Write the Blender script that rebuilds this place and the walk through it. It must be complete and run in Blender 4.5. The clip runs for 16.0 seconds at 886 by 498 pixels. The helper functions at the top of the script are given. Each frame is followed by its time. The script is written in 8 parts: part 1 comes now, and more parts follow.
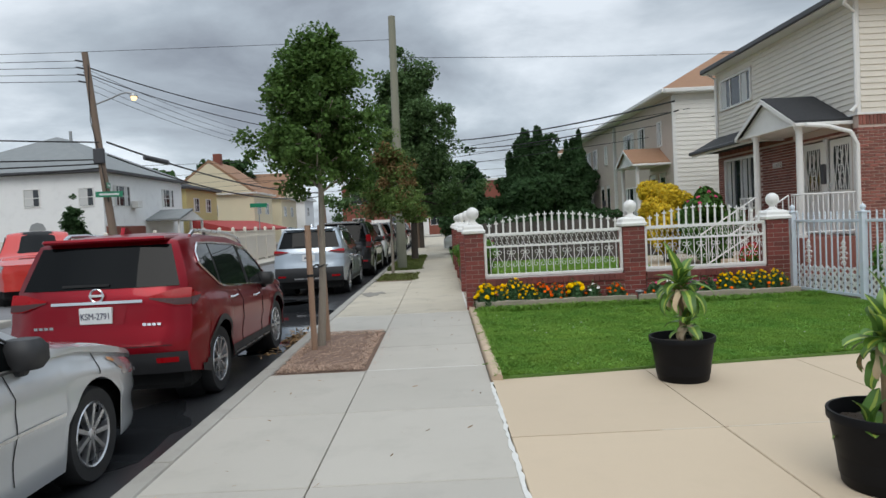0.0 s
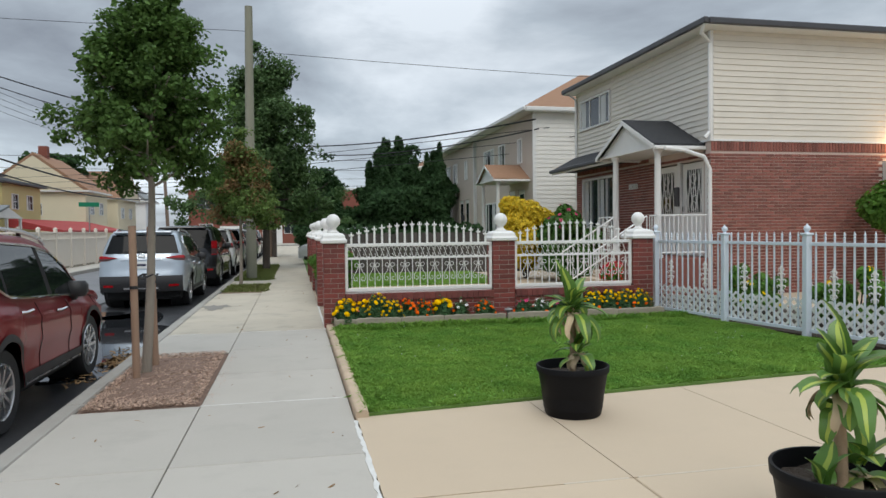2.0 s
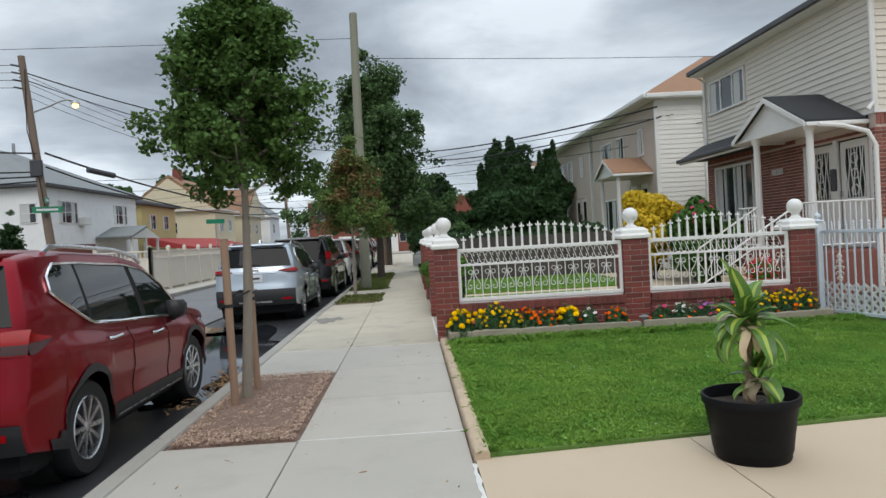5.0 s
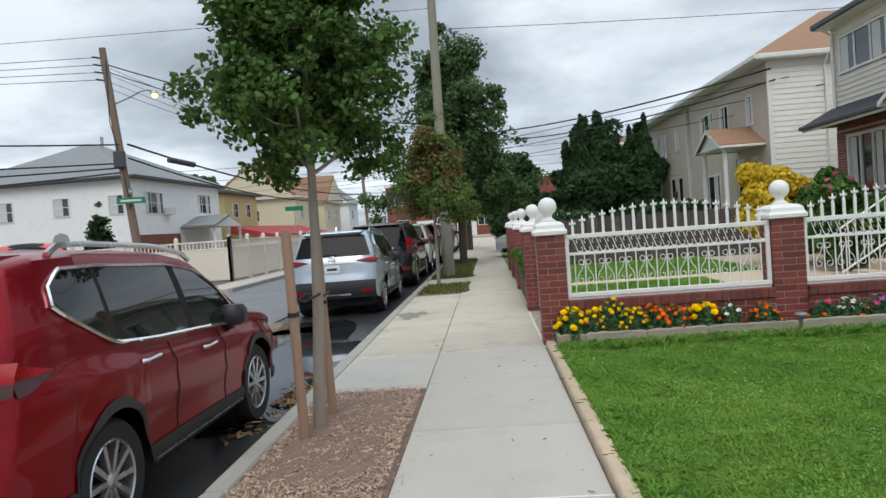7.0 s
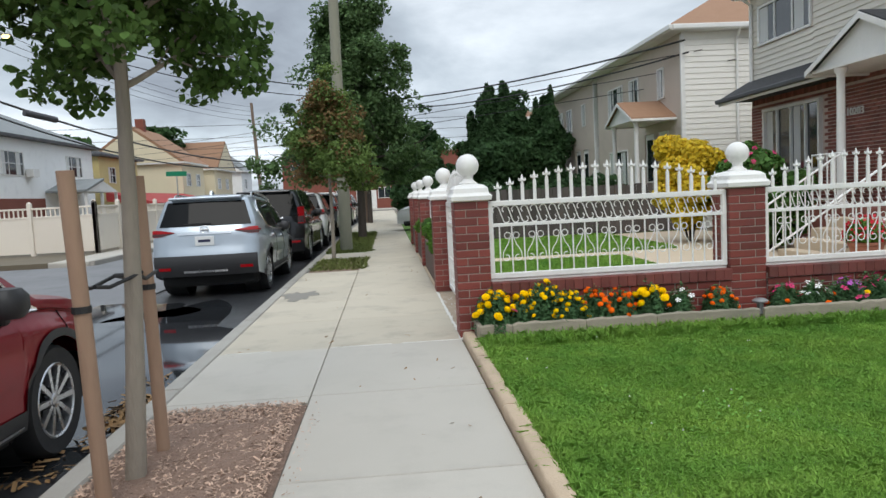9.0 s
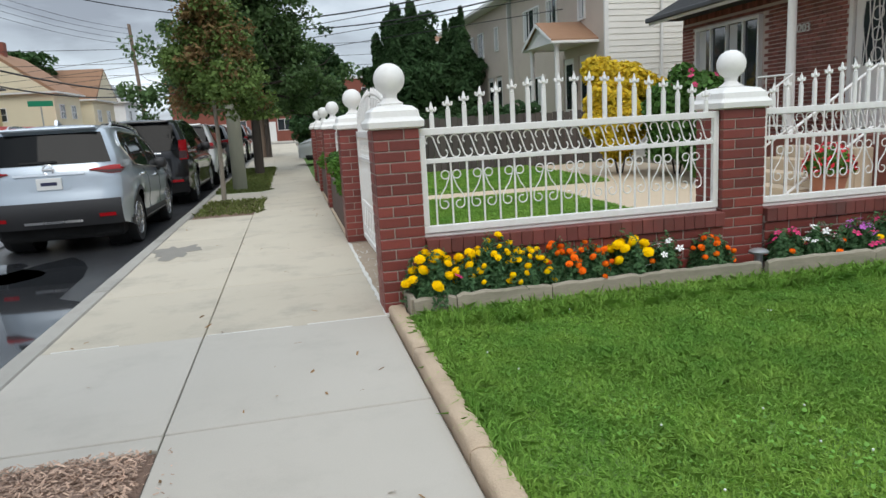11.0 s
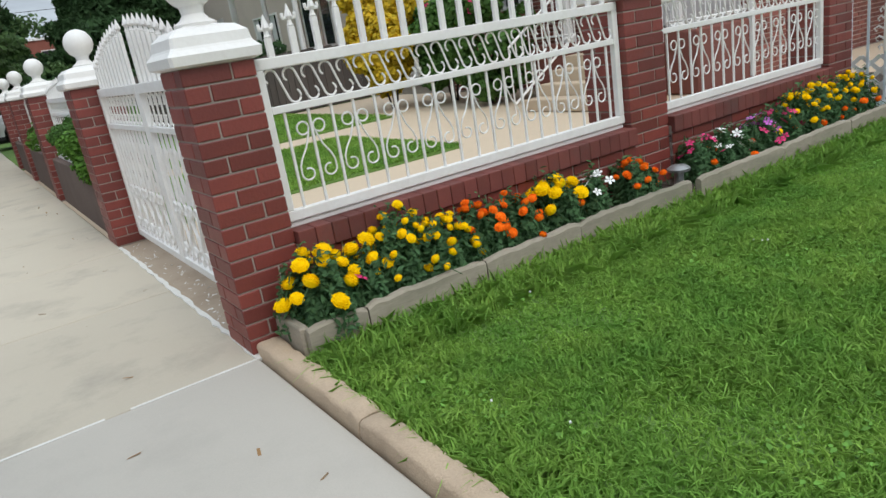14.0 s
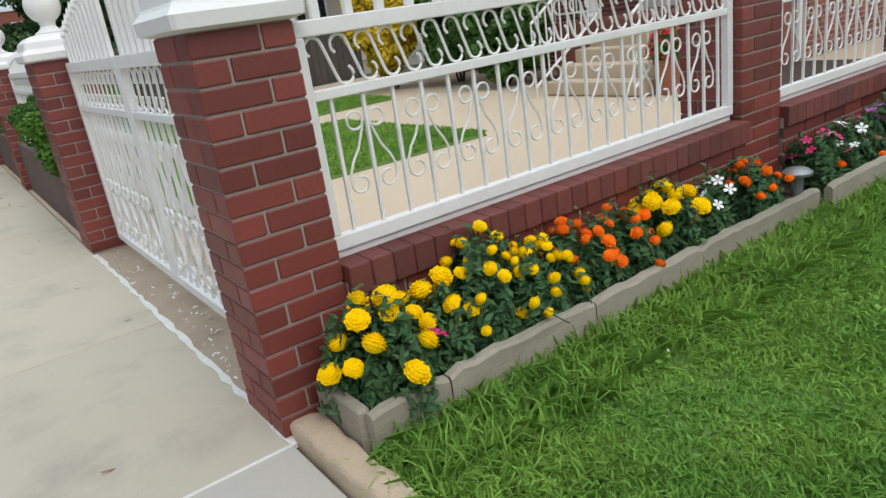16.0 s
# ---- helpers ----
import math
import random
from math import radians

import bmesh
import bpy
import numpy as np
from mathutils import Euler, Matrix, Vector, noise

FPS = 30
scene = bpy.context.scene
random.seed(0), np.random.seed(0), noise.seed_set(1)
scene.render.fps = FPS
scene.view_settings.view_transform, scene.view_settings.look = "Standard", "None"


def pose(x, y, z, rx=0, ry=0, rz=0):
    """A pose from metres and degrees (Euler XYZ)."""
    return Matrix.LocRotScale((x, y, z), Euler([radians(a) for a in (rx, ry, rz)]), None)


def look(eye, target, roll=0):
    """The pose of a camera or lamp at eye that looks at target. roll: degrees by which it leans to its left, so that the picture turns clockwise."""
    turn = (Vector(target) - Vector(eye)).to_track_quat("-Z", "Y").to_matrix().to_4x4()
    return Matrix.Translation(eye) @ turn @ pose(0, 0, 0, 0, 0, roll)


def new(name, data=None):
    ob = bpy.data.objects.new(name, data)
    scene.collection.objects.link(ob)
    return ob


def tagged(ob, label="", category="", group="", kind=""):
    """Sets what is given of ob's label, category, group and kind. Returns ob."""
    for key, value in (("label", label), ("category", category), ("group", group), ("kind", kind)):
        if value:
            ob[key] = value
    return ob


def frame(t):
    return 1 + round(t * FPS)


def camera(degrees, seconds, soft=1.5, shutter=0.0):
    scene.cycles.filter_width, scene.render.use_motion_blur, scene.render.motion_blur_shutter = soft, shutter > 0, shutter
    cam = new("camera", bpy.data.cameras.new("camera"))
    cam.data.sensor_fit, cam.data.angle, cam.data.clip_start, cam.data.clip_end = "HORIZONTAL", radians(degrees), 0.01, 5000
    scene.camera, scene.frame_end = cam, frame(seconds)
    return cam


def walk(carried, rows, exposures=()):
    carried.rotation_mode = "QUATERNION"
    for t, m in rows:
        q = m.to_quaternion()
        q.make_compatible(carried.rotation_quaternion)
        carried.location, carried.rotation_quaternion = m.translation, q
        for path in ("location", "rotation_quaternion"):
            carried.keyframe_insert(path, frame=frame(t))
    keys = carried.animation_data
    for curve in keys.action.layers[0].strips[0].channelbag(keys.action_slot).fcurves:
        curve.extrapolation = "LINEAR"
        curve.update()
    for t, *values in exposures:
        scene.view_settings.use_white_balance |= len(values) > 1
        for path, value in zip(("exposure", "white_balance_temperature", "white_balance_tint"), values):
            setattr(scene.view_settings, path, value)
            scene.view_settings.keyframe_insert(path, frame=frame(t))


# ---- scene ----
cam = camera(65.3, 16.0)
PATH = [
    (0, (0.459, 0.91, 1.488), (0.463, 2.909, 1.411), -2.8),
    (0.5, (0.454, 1.337, 1.461), (0.56, 3.333, 1.369), -4.7),
    (1, (0.49, 1.628, 1.47), (0.63, 3.622, 1.415), -3.2),
    (1.5, (0.474, 1.811, 1.46), (0.757, 3.79, 1.402), -3.3),
    (2, (0.421, 1.901, 1.459), (0.841, 3.855, 1.403), -0.7),
    (2.5, (0.422, 1.925, 1.46), (0.934, 3.858, 1.419), -0.3),
    (3, (0.42, 1.937, 1.463), (1.021, 3.843, 1.403), -2.7),
    (3.5, (0.455, 1.989, 1.449), (1.046, 3.898, 1.373), -4.3),
    (4, (0.551, 2.226, 1.437), (0.934, 4.189, 1.404), -4.0),
    (6.5, (0.371, 3.964, 1.448), (0.3, 5.962, 1.384), -4.1),
    (7, (0.285, 4.341, 1.479), (0.153, 6.336, 1.411), -4.3),
    (7.5, (0.246, 4.758, 1.431), (0.185, 6.756, 1.367), -4.0),
    (8, (0.188, 5.167, 1.44), (0.269, 7.164, 1.351), -4.1),
    (8.5, (0.205, 5.58, 1.397), (0.341, 7.571, 1.277), -3.4),
    (11, (0.294, 7.681, 1.311), (0.699, 9.605, 0.945), -3.3),
    (11.5, (0.188, 8.067, 1.301), (0.817, 9.917, 0.873), -5.9),
    (12, (0.127, 8.419, 1.264), (0.803, 10.239, 0.783), -7.1),
    (12.5, (0.024, 8.703, 1.272), (0.76, 10.488, 0.75), -9.3),
    (13, (0.008, 8.938, 1.236), (0.829, 10.682, 0.702), -9.3),
    (13.5, (0.069, 9.186, 1.254), (0.981, 10.864, 0.661), -9.3),
    (14, (0.064, 9.432, 1.25), (1.095, 11.04, 0.658), -9.3),
    (14.5, (0.119, 9.685, 1.236), (1.194, 11.274, 0.671), -8.3),
    (15, (0.185, 9.956, 1.232), (1.205, 11.581, 0.665), -8.1),
    (15.5, (0.177, 10.211, 1.236), (1.21, 11.806, 0.611), -10.0),
    (16, (0.246, 10.416, 1.238), (1.307, 11.981, 0.586), -8.4),
]
walk(cam, [(t, look(eye, target, roll)) for t, eye, target, roll in PATH],
     ((0, -0.11), (4, -0.11), (7, 0.03), (11, 0.13), (16, 0.11)))

# ---- world and sun ----
world = bpy.data.worlds.new("overcast_sky")
scene.world = world
world.use_nodes = True
wt = world.node_tree
wt.nodes.clear()


def wn(kind, **kw):
    n = wt.nodes.new(kind)
    for k, v in kw.items():
        n.inputs[k].default_value = v
    return n


def wl(a, b):
    wt.links.new(a, b)


w_out = wn("ShaderNodeOutputWorld")
w_bg = wn("ShaderNodeBackground", Strength=1.0)
w_sky = wn("ShaderNodeTexSky")
w_sky.sky_type = "NISHITA"
w_sky.sun_disc = False
w_sky.sun_elevation, w_sky.sun_rotation = radians(48), radians(182)
w_dim = wn("ShaderNodeMix")
w_dim.data_type, w_dim.blend_type = "RGBA", "MULTIPLY"
w_dim.inputs[0].default_value = 1.0
w_dim.inputs[7].default_value = (0.09, 0.09, 0.09, 1)
wl(w_sky.outputs[0], w_dim.inputs[6])
w_co = wn("ShaderNodeTexCoord")
w_sep = wn("ShaderNodeSeparateXYZ")
wl(w_co.outputs["Generated"], w_sep.inputs[0])
# cloud deck: the direction laid onto a flat layer overhead
w_zp = wn("ShaderNodeMath")
w_zp.operation = "ADD"
w_zp.inputs[1].default_value = 0.16
wl(w_sep.outputs[2], w_zp.inputs[0])
w_div = wn("ShaderNodeVectorMath")
w_div.operation = "DIVIDE"
w_cmb = wn("ShaderNodeCombineXYZ", Z=1.0)
wl(w_zp.outputs[0], w_cmb.inputs[0])
wl(w_zp.outputs[0], w_cmb.inputs[1])
wl(w_co.outputs["Generated"], w_div.inputs[0])
wl(w_cmb.outputs[0], w_div.inputs[1])
w_n1 = wn("ShaderNodeTexNoise", Scale=0.75, Detail=9.0, Roughness=0.55, Distortion=0.35)
w_off = wn("ShaderNodeVectorMath")
w_off.operation = "ADD"
w_off.inputs[1].default_value = (3.1, 7.4, 0.0)
wl(w_div.outputs[0], w_off.inputs[0])
wl(w_off.outputs[0], w_n1.inputs["Vector"])
w_ramp = wn("ShaderNodeValToRGB")
w_ramp.color_ramp.elements[0].position = 0.37
w_ramp.color_ramp.elements[0].color = (0.275, 0.305, 0.355, 1)
w_ramp.color_ramp.elements[1].position = 0.68
w_ramp.color_ramp.elements[1].color = (0.83, 0.90, 0.97, 1)
w_mid = w_ramp.color_ramp.elements.new(0.52)
w_mid.color = (0.48, 0.545, 0.61, 1)
# an overcast sky grows brighter towards the zenith
w_up = wn("ShaderNodeMapRange", **{"From Min": 0.25, "From Max": 0.95, "To Min": 1.0, "To Max": 2.75})
wl(w_sep.outputs[2], w_up.inputs[0])
# and pales again low down, towards the horizon
w_low = wn("ShaderNodeMapRange", **{"From Min": 0.0, "From Max": 0.30, "To Min": 1.38, "To Max": 1.0})
wl(w_sep.outputs[2], w_low.inputs[0])
w_lum = wn("ShaderNodeMath")
w_lum.operation = "MULTIPLY"
wl(w_up.outputs[0], w_lum.inputs[0])
wl(w_low.outputs[0], w_lum.inputs[1])
w_cl = wn("ShaderNodeMix")
w_cl.data_type, w_cl.blend_type = "RGBA", "MULTIPLY"
w_cl.inputs[0].default_value = 1.0
wl(w_ramp.outputs[0], w_cl.inputs[6])
wl(w_lum.outputs[0], w_cl.inputs[7])
w_mix = wn("ShaderNodeMix")
w_mix.data_type = "RGBA"
w_mix.inputs[0].default_value = 0.88
wl(w_dim.outputs[2], w_mix.inputs[6])
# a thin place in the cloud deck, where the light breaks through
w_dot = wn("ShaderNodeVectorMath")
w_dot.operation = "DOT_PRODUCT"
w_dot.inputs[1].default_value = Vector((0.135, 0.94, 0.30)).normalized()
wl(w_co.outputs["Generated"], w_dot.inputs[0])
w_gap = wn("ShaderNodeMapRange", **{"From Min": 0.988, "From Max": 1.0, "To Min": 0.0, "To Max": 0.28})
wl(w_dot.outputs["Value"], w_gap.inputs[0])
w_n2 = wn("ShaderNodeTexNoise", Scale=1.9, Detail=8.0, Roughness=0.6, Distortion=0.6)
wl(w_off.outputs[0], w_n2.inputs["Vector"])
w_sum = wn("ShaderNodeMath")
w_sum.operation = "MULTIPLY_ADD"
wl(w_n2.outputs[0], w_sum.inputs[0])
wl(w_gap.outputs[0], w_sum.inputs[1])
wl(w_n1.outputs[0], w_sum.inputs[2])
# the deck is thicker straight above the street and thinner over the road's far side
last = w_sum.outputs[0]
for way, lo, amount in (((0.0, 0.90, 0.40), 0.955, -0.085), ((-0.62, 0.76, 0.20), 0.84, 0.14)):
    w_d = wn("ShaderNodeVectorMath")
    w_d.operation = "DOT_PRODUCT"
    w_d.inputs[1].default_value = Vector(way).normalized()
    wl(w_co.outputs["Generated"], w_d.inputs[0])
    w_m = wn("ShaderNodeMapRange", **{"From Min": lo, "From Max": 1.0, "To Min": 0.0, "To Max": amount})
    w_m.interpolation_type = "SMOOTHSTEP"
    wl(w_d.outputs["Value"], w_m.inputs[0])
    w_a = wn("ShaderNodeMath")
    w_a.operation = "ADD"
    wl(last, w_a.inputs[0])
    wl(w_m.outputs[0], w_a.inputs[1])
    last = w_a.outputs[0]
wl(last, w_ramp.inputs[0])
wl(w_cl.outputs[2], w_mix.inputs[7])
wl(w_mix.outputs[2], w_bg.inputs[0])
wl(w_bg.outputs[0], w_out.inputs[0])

sun_data = bpy.data.lights.new("sun", "SUN")
sun_data.energy, sun_data.angle, sun_data.color = 1.05, radians(35), (1.0, 0.96, 0.9)
sun = new("sun", sun_data)
sun.matrix_world = look((0, 0, 60), (2, 54, 0))


# ---- materials ----
def mat(name, a, b=None, rough=0.7, metal=0.0, fine=40.0, coarse=3.0, bump=0.2, blend=0.5, dark=None, spec=0.5,
        vary=0.0, coat=0.0, transmit=0.0, dirt=0.0, stretch=(1, 1, 1), bdist=0.004, rvar=0.12, thin=0.0):
    """A surface with two scales of variation, at real-world size."""
    m = bpy.data.materials.new(name)
    m.use_nodes = True
    nt = m.node_tree
    p = nt.nodes["Principled BSDF"]
    N = nt.nodes.new
    L = nt.links.new
    geo = N("ShaderNodeNewGeometry")
    mp = N("ShaderNodeVectorMath")
    mp.operation = "MULTIPLY"
    mp.inputs[1].default_value = stretch
    L(geo.outputs["Position"], mp.inputs[0])
    n1 = N("ShaderNodeTexNoise")
    n1.inputs["Scale"].default_value, n1.inputs["Detail"].default_value = fine, 5.0
    n2 = N("ShaderNodeTexNoise")
    n2.inputs["Scale"].default_value, n2.inputs["Detail"].default_value = coarse, 4.0
    L(mp.outputs[0], n1.inputs["Vector"])
    L(mp.outputs[0], n2.inputs["Vector"])
    b = b or tuple(c * 0.75 for c in a)
    mx = N("ShaderNodeMix")
    mx.data_type = "RGBA"
    mx.inputs[6].default_value, mx.inputs[7].default_value = (*a, 1), (*b, 1)
    ad = N("ShaderNodeMath")
    ad.operation = "MULTIPLY_ADD"
    ad.inputs[1].default_value, ad.inputs[2].default_value = blend, 0.0
    sm = N("ShaderNodeMath")
    sm.operation = "ADD"
    L(n1.outputs[0], sm.inputs[0])
    L(n2.outputs[0], sm.inputs[1])
    mr = N("ShaderNodeMapRange")
    mr.inputs["From Min"].default_value, mr.inputs["From Max"].default_value = 0.65, 1.35
    L(sm.outputs[0], mr.inputs[0])
    L(mr.outputs[0], ad.inputs[0])
    L(ad.outputs[0], mx.inputs[0])
    col = mx.outputs[2]
    if vary:
        oi = N("ShaderNodeObjectInfo")
        hs = N("ShaderNodeHueSaturation")
        vr = N("ShaderNodeMapRange")
        vr.inputs["To Min"].default_value, vr.inputs["To Max"].default_value = 1 - vary, 1 + vary
        ri = N("ShaderNodeMath")
        ri.operation = "ADD"
        L(oi.outputs["Random"], ri.inputs[0])
        L(geo.outputs["Random Per Island"], ri.inputs[1])
        fr = N("ShaderNodeMath")
        fr.operation = "FRACT"
        L(ri.outputs[0], fr.inputs[0])
        L(fr.outputs[0], vr.inputs[0])
        L(vr.outputs[0], hs.inputs["Value"])
        L(col, hs.inputs["Color"])
        col = hs.outputs[0]
    if dirt:
        n3 = N("ShaderNodeTexNoise")
        n3.inputs["Scale"].default_value, n3.inputs["Detail"].default_value, n3.inputs["Roughness"].default_value = 1.7, 8.0, 0.65
        L(mp.outputs[0], n3.inputs["Vector"])
        dr = N("ShaderNodeMapRange")
        dr.inputs["From Min"].default_value, dr.inputs["From Max"].default_value = 0.52, 0.72
        dr.inputs["To Max"].default_value = dirt
        L(n3.outputs[0], dr.inputs[0])
        dm = N("ShaderNodeMix")
        dm.data_type = "RGBA"
        dm.inputs[7].default_value = (*(dark or tuple(c * 0.45 for c in a)), 1)
        L(dr.outputs[0], dm.inputs[0])
        L(col, dm.inputs[6])
        col = dm.outputs[2]
    L(col, p.inputs["Base Color"])
    rr = N("ShaderNodeMapRange")
    rr.inputs["To Min"].default_value = max(0.02, rough - rvar)
    rr.inputs["To Max"].default_value = min(1.0, rough + rvar)
    L(n2.outputs[0], rr.inputs[0])
    L(rr.outputs[0], p.inputs["Roughness"])
    p.inputs["Metallic"].default_value = metal
    p.inputs["Specular IOR Level"].default_value = spec
    p.inputs["Coat Weight"].default_value = coat
    p.inputs["Coat Roughness"].default_value = 0.04
    p.inputs["Transmission Weight"].default_value = transmit
    if thin:
        # light passes through a thin leaf
        tl = N("ShaderNodeBsdfTranslucent")
        ms = N("ShaderNodeMixShader")
        ms.inputs[0].default_value = thin
        L(col, tl.inputs[0])
        L(p.outputs[0], ms.inputs[1])
        L(tl.outputs[0], ms.inputs[2])
        L(ms.outputs[0], nt.nodes["Material Output"].inputs[0])
    if bump:
        bp = N("ShaderNodeBump")
        bp.inputs["Strength"].default_value, bp.inputs["Distance"].default_value = bump, bdist
        L(sm.outputs[0], bp.inputs["Height"])
        L(bp.outputs[0], p.inputs["Normal"])
    return m


def glow(name, colour, strength):
    m = bpy.data.materials.new(name)
    m.use_nodes = True
    p = m.node_tree.nodes["Principled BSDF"]
    p.inputs["Base Color"].default_value = (*colour, 1)
    p.inputs["Emission Color"].default_value = (*colour, 1)
    p.inputs["Emission Strength"].default_value = strength
    return m


M = {}
M["concrete"] = mat("grey_concrete", (0.47, 0.435, 0.38), (0.39, 0.365, 0.315), 0.85, fine=160, coarse=1.1, vary=0.05, dirt=0.22, dark=(0.24, 0.22, 0.19), bump=0.25)
M["concrete_warm"] = mat("warm_concrete", (0.51, 0.455, 0.36), (0.43, 0.38, 0.30), 0.85, fine=150, coarse=1.3, vary=0.06, dirt=0.5, dark=(0.24, 0.215, 0.18), bump=0.25)
M["drive"] = mat("buff_concrete", (0.56, 0.445, 0.315), (0.50, 0.40, 0.29), 0.85, fine=170, coarse=0.9, vary=0.04, dirt=0.15, dark=(0.40, 0.33, 0.24), bump=0.2)
M["kerb"] = mat("kerb_concrete", (0.36, 0.34, 0.30), (0.27, 0.25, 0.22), 0.85, fine=120, coarse=2.5, dirt=0.45, vary=0.06, bump=0.35)
M["tan_kerb"] = mat("tan_exposed_concrete", (0.56, 0.43, 0.30), (0.33, 0.25, 0.18), 0.9, fine=120, coarse=4.5, dirt=0.5, dark=(0.16, 0.125, 0.09), vary=0.08, bump=0.6, bdist=0.008)
M["bed_kerb"] = mat("weathered_edging", (0.36, 0.315, 0.245), (0.19, 0.17, 0.13), 0.9, fine=60, coarse=4, dirt=0.65, dark=(0.14, 0.15, 0.10), vary=0.1, bump=0.5, stretch=(0.4, 1, 2))
M["joint"] = mat("joint_filler", (0.13, 0.12, 0.105), (0.20, 0.185, 0.16), 0.95, fine=80, coarse=2)
M["white_line"] = mat("white_caulk", (0.72, 0.71, 0.67), (0.50, 0.48, 0.44), 0.8, fine=60, coarse=9, bump=0.5)
M["pale_filler"] = mat("pale_filler", (0.60, 0.52, 0.41), (0.50, 0.42, 0.32), 0.9, fine=90, coarse=11, bump=0.4, blend=0.9)
# wet asphalt, its base colour also darkened for the shade under the cars
M["asphalt"] = mat("wet_shaded_asphalt", (0.022, 0.023, 0.025), (0.04, 0.04, 0.041), 0.40, fine=220, coarse=0.5, bump=0.35, dirt=0.3, dark=(0.018, 0.018, 0.02), rvar=0.3)
M["far_asphalt"] = mat("dry_asphalt", (0.13, 0.13, 0.13), (0.09, 0.09, 0.09), 0.8, fine=200, coarse=0.6, bump=0.2)
M["dry_road"] = mat("worn_asphalt", (0.195, 0.195, 0.20), (0.145, 0.145, 0.15), 0.75, fine=200, coarse=0.7, bump=0.3, dirt=0.35, dark=(0.06, 0.06, 0.062))
M["puddle"] = mat("standing_water", (0.02, 0.022, 0.025), (0.02, 0.02, 0.02), 0.04, fine=2, coarse=1, bump=0.02, rvar=0.02, spec=0.8)
M["earth"] = mat("earth", (0.16, 0.13, 0.09), (0.10, 0.09, 0.06), 0.95, fine=30, coarse=1)
M["soil"] = mat("bed_soil", (0.075, 0.055, 0.04), (0.04, 0.03, 0.022), 0.95, fine=70, coarse=8, bump=0.9, bdist=0.02)
M["mulch"] = mat("mulch_bed", (0.26, 0.17, 0.125), (0.15, 0.095, 0.07), 0.95, fine=60, coarse=9, bump=0.9, bdist=0.02)
M["chip"] = mat("wood_chip", (0.50, 0.35, 0.26), (0.34, 0.22, 0.16), 0.9, fine=90, coarse=20, vary=0.45)
M["turf"] = mat("turf_base", (0.12, 0.22, 0.04), (0.085, 0.16, 0.03), 0.95, fine=60, coarse=2.5, bump=0.8, bdist=0.02)
M["grass"] = mat("grass_blade", (0.35, 0.54, 0.105), (0.155, 0.36, 0.066), 0.6, fine=3.5, coarse=0.8, bump=0, blend=0.9, vary=0.16, spec=0.12, thin=0.35)
M["clover"] = mat("clover_leaf", (0.22, 0.44, 0.09), (0.15, 0.33, 0.06), 0.6, fine=8, coarse=2, bump=0, vary=0.3, spec=0.12, thin=0.35)
M["brick"] = mat("red_glazed_brick", (0.195, 0.040, 0.030), (0.145, 0.031, 0.025), 0.5, fine=70, coarse=7, vary=0.26, bump=0.4, dirt=0.45, dark=(0.085, 0.032, 0.028))
M["brick_stained"] = mat("weathered_coping_brick", (0.165, 0.042, 0.033), (0.10, 0.03, 0.026), 0.7, fine=80, coarse=9, vary=0.22, bump=0.4, dirt=0.6, dark=(0.10, 0.07, 0.06))
M["stain"] = mat("damp_stain", (0.19, 0.175, 0.15), (0.27, 0.25, 0.215), 0.7, fine=90, coarse=5, bump=0.25, blend=0.9)
M["apron"] = mat("stained_apron", (0.40, 0.32, 0.24), (0.25, 0.19, 0.135), 0.9, fine=120, coarse=3, dirt=0.7, dark=(0.20, 0.14, 0.09), bump=0.4)
M["mortar"] = mat("grey_mortar", (0.34, 0.30, 0.26), (0.24, 0.205, 0.175), 0.95, fine=130, coarse=9, bump=0.6)
M["house_brick"] = mat("house_brick", (0.25, 0.085, 0.062), (0.15, 0.055, 0.045), 0.8, fine=60, coarse=2.0, vary=0.32, bump=0.3)
M["house_mortar"] = mat("house_mortar", (0.55, 0.44, 0.38), (0.46, 0.37, 0.32), 0.95, fine=80, coarse=3)
M["stucco_wall"] = mat("brown_render", (0.125, 0.085, 0.07), (0.08, 0.055, 0.045), 0.9, fine=60, coarse=3, dirt=0.4, bump=0.5)
M["grass_dry"] = mat("dull_grass_blade", (0.20, 0.25, 0.075), (0.17, 0.16, 0.075), 0.7, fine=6, coarse=1.4, bump=0, vary=0.3, spec=0.1, thin=0.35)
M["white_paint"] = mat("old_white_paint", (0.80, 0.79, 0.76), (0.68, 0.66, 0.62), 0.5, fine=50, coarse=9, dirt=0.18, dark=(0.46, 0.42, 0.36), bump=0.25)
M["iron"] = mat("white_painted_iron", (0.80, 0.79, 0.77), (0.66, 0.64, 0.60), 0.45, fine=40, coarse=11, dirt=0.16, dark=(0.40, 0.27, 0.18), bump=0.15)
M["iron_blue"] = mat("pale_blue_painted_iron", (0.66, 0.72, 0.78), (0.55, 0.61, 0.67), 0.45, fine=40, coarse=9, dirt=0.15, dark=(0.36, 0.34, 0.32), bump=0.15)
M["siding"] = mat("cream_vinyl_siding", (0.69, 0.64, 0.55), (0.63, 0.58, 0.50), 0.55, fine=20, coarse=0.8, dirt=0.12, vary=0.02, bump=0.08)
M["siding_pale"] = mat("pale_vinyl_siding", (0.76, 0.735, 0.68), (0.70, 0.68, 0.63), 0.55, fine=20, coarse=0.8, dirt=0.12, vary=0.02, bump=0.08)
M["trim"] = mat("white_trim", (0.76, 0.75, 0.72), (0.66, 0.65, 0.62), 0.5, fine=30, coarse=3, dirt=0.12, bump=0.08)
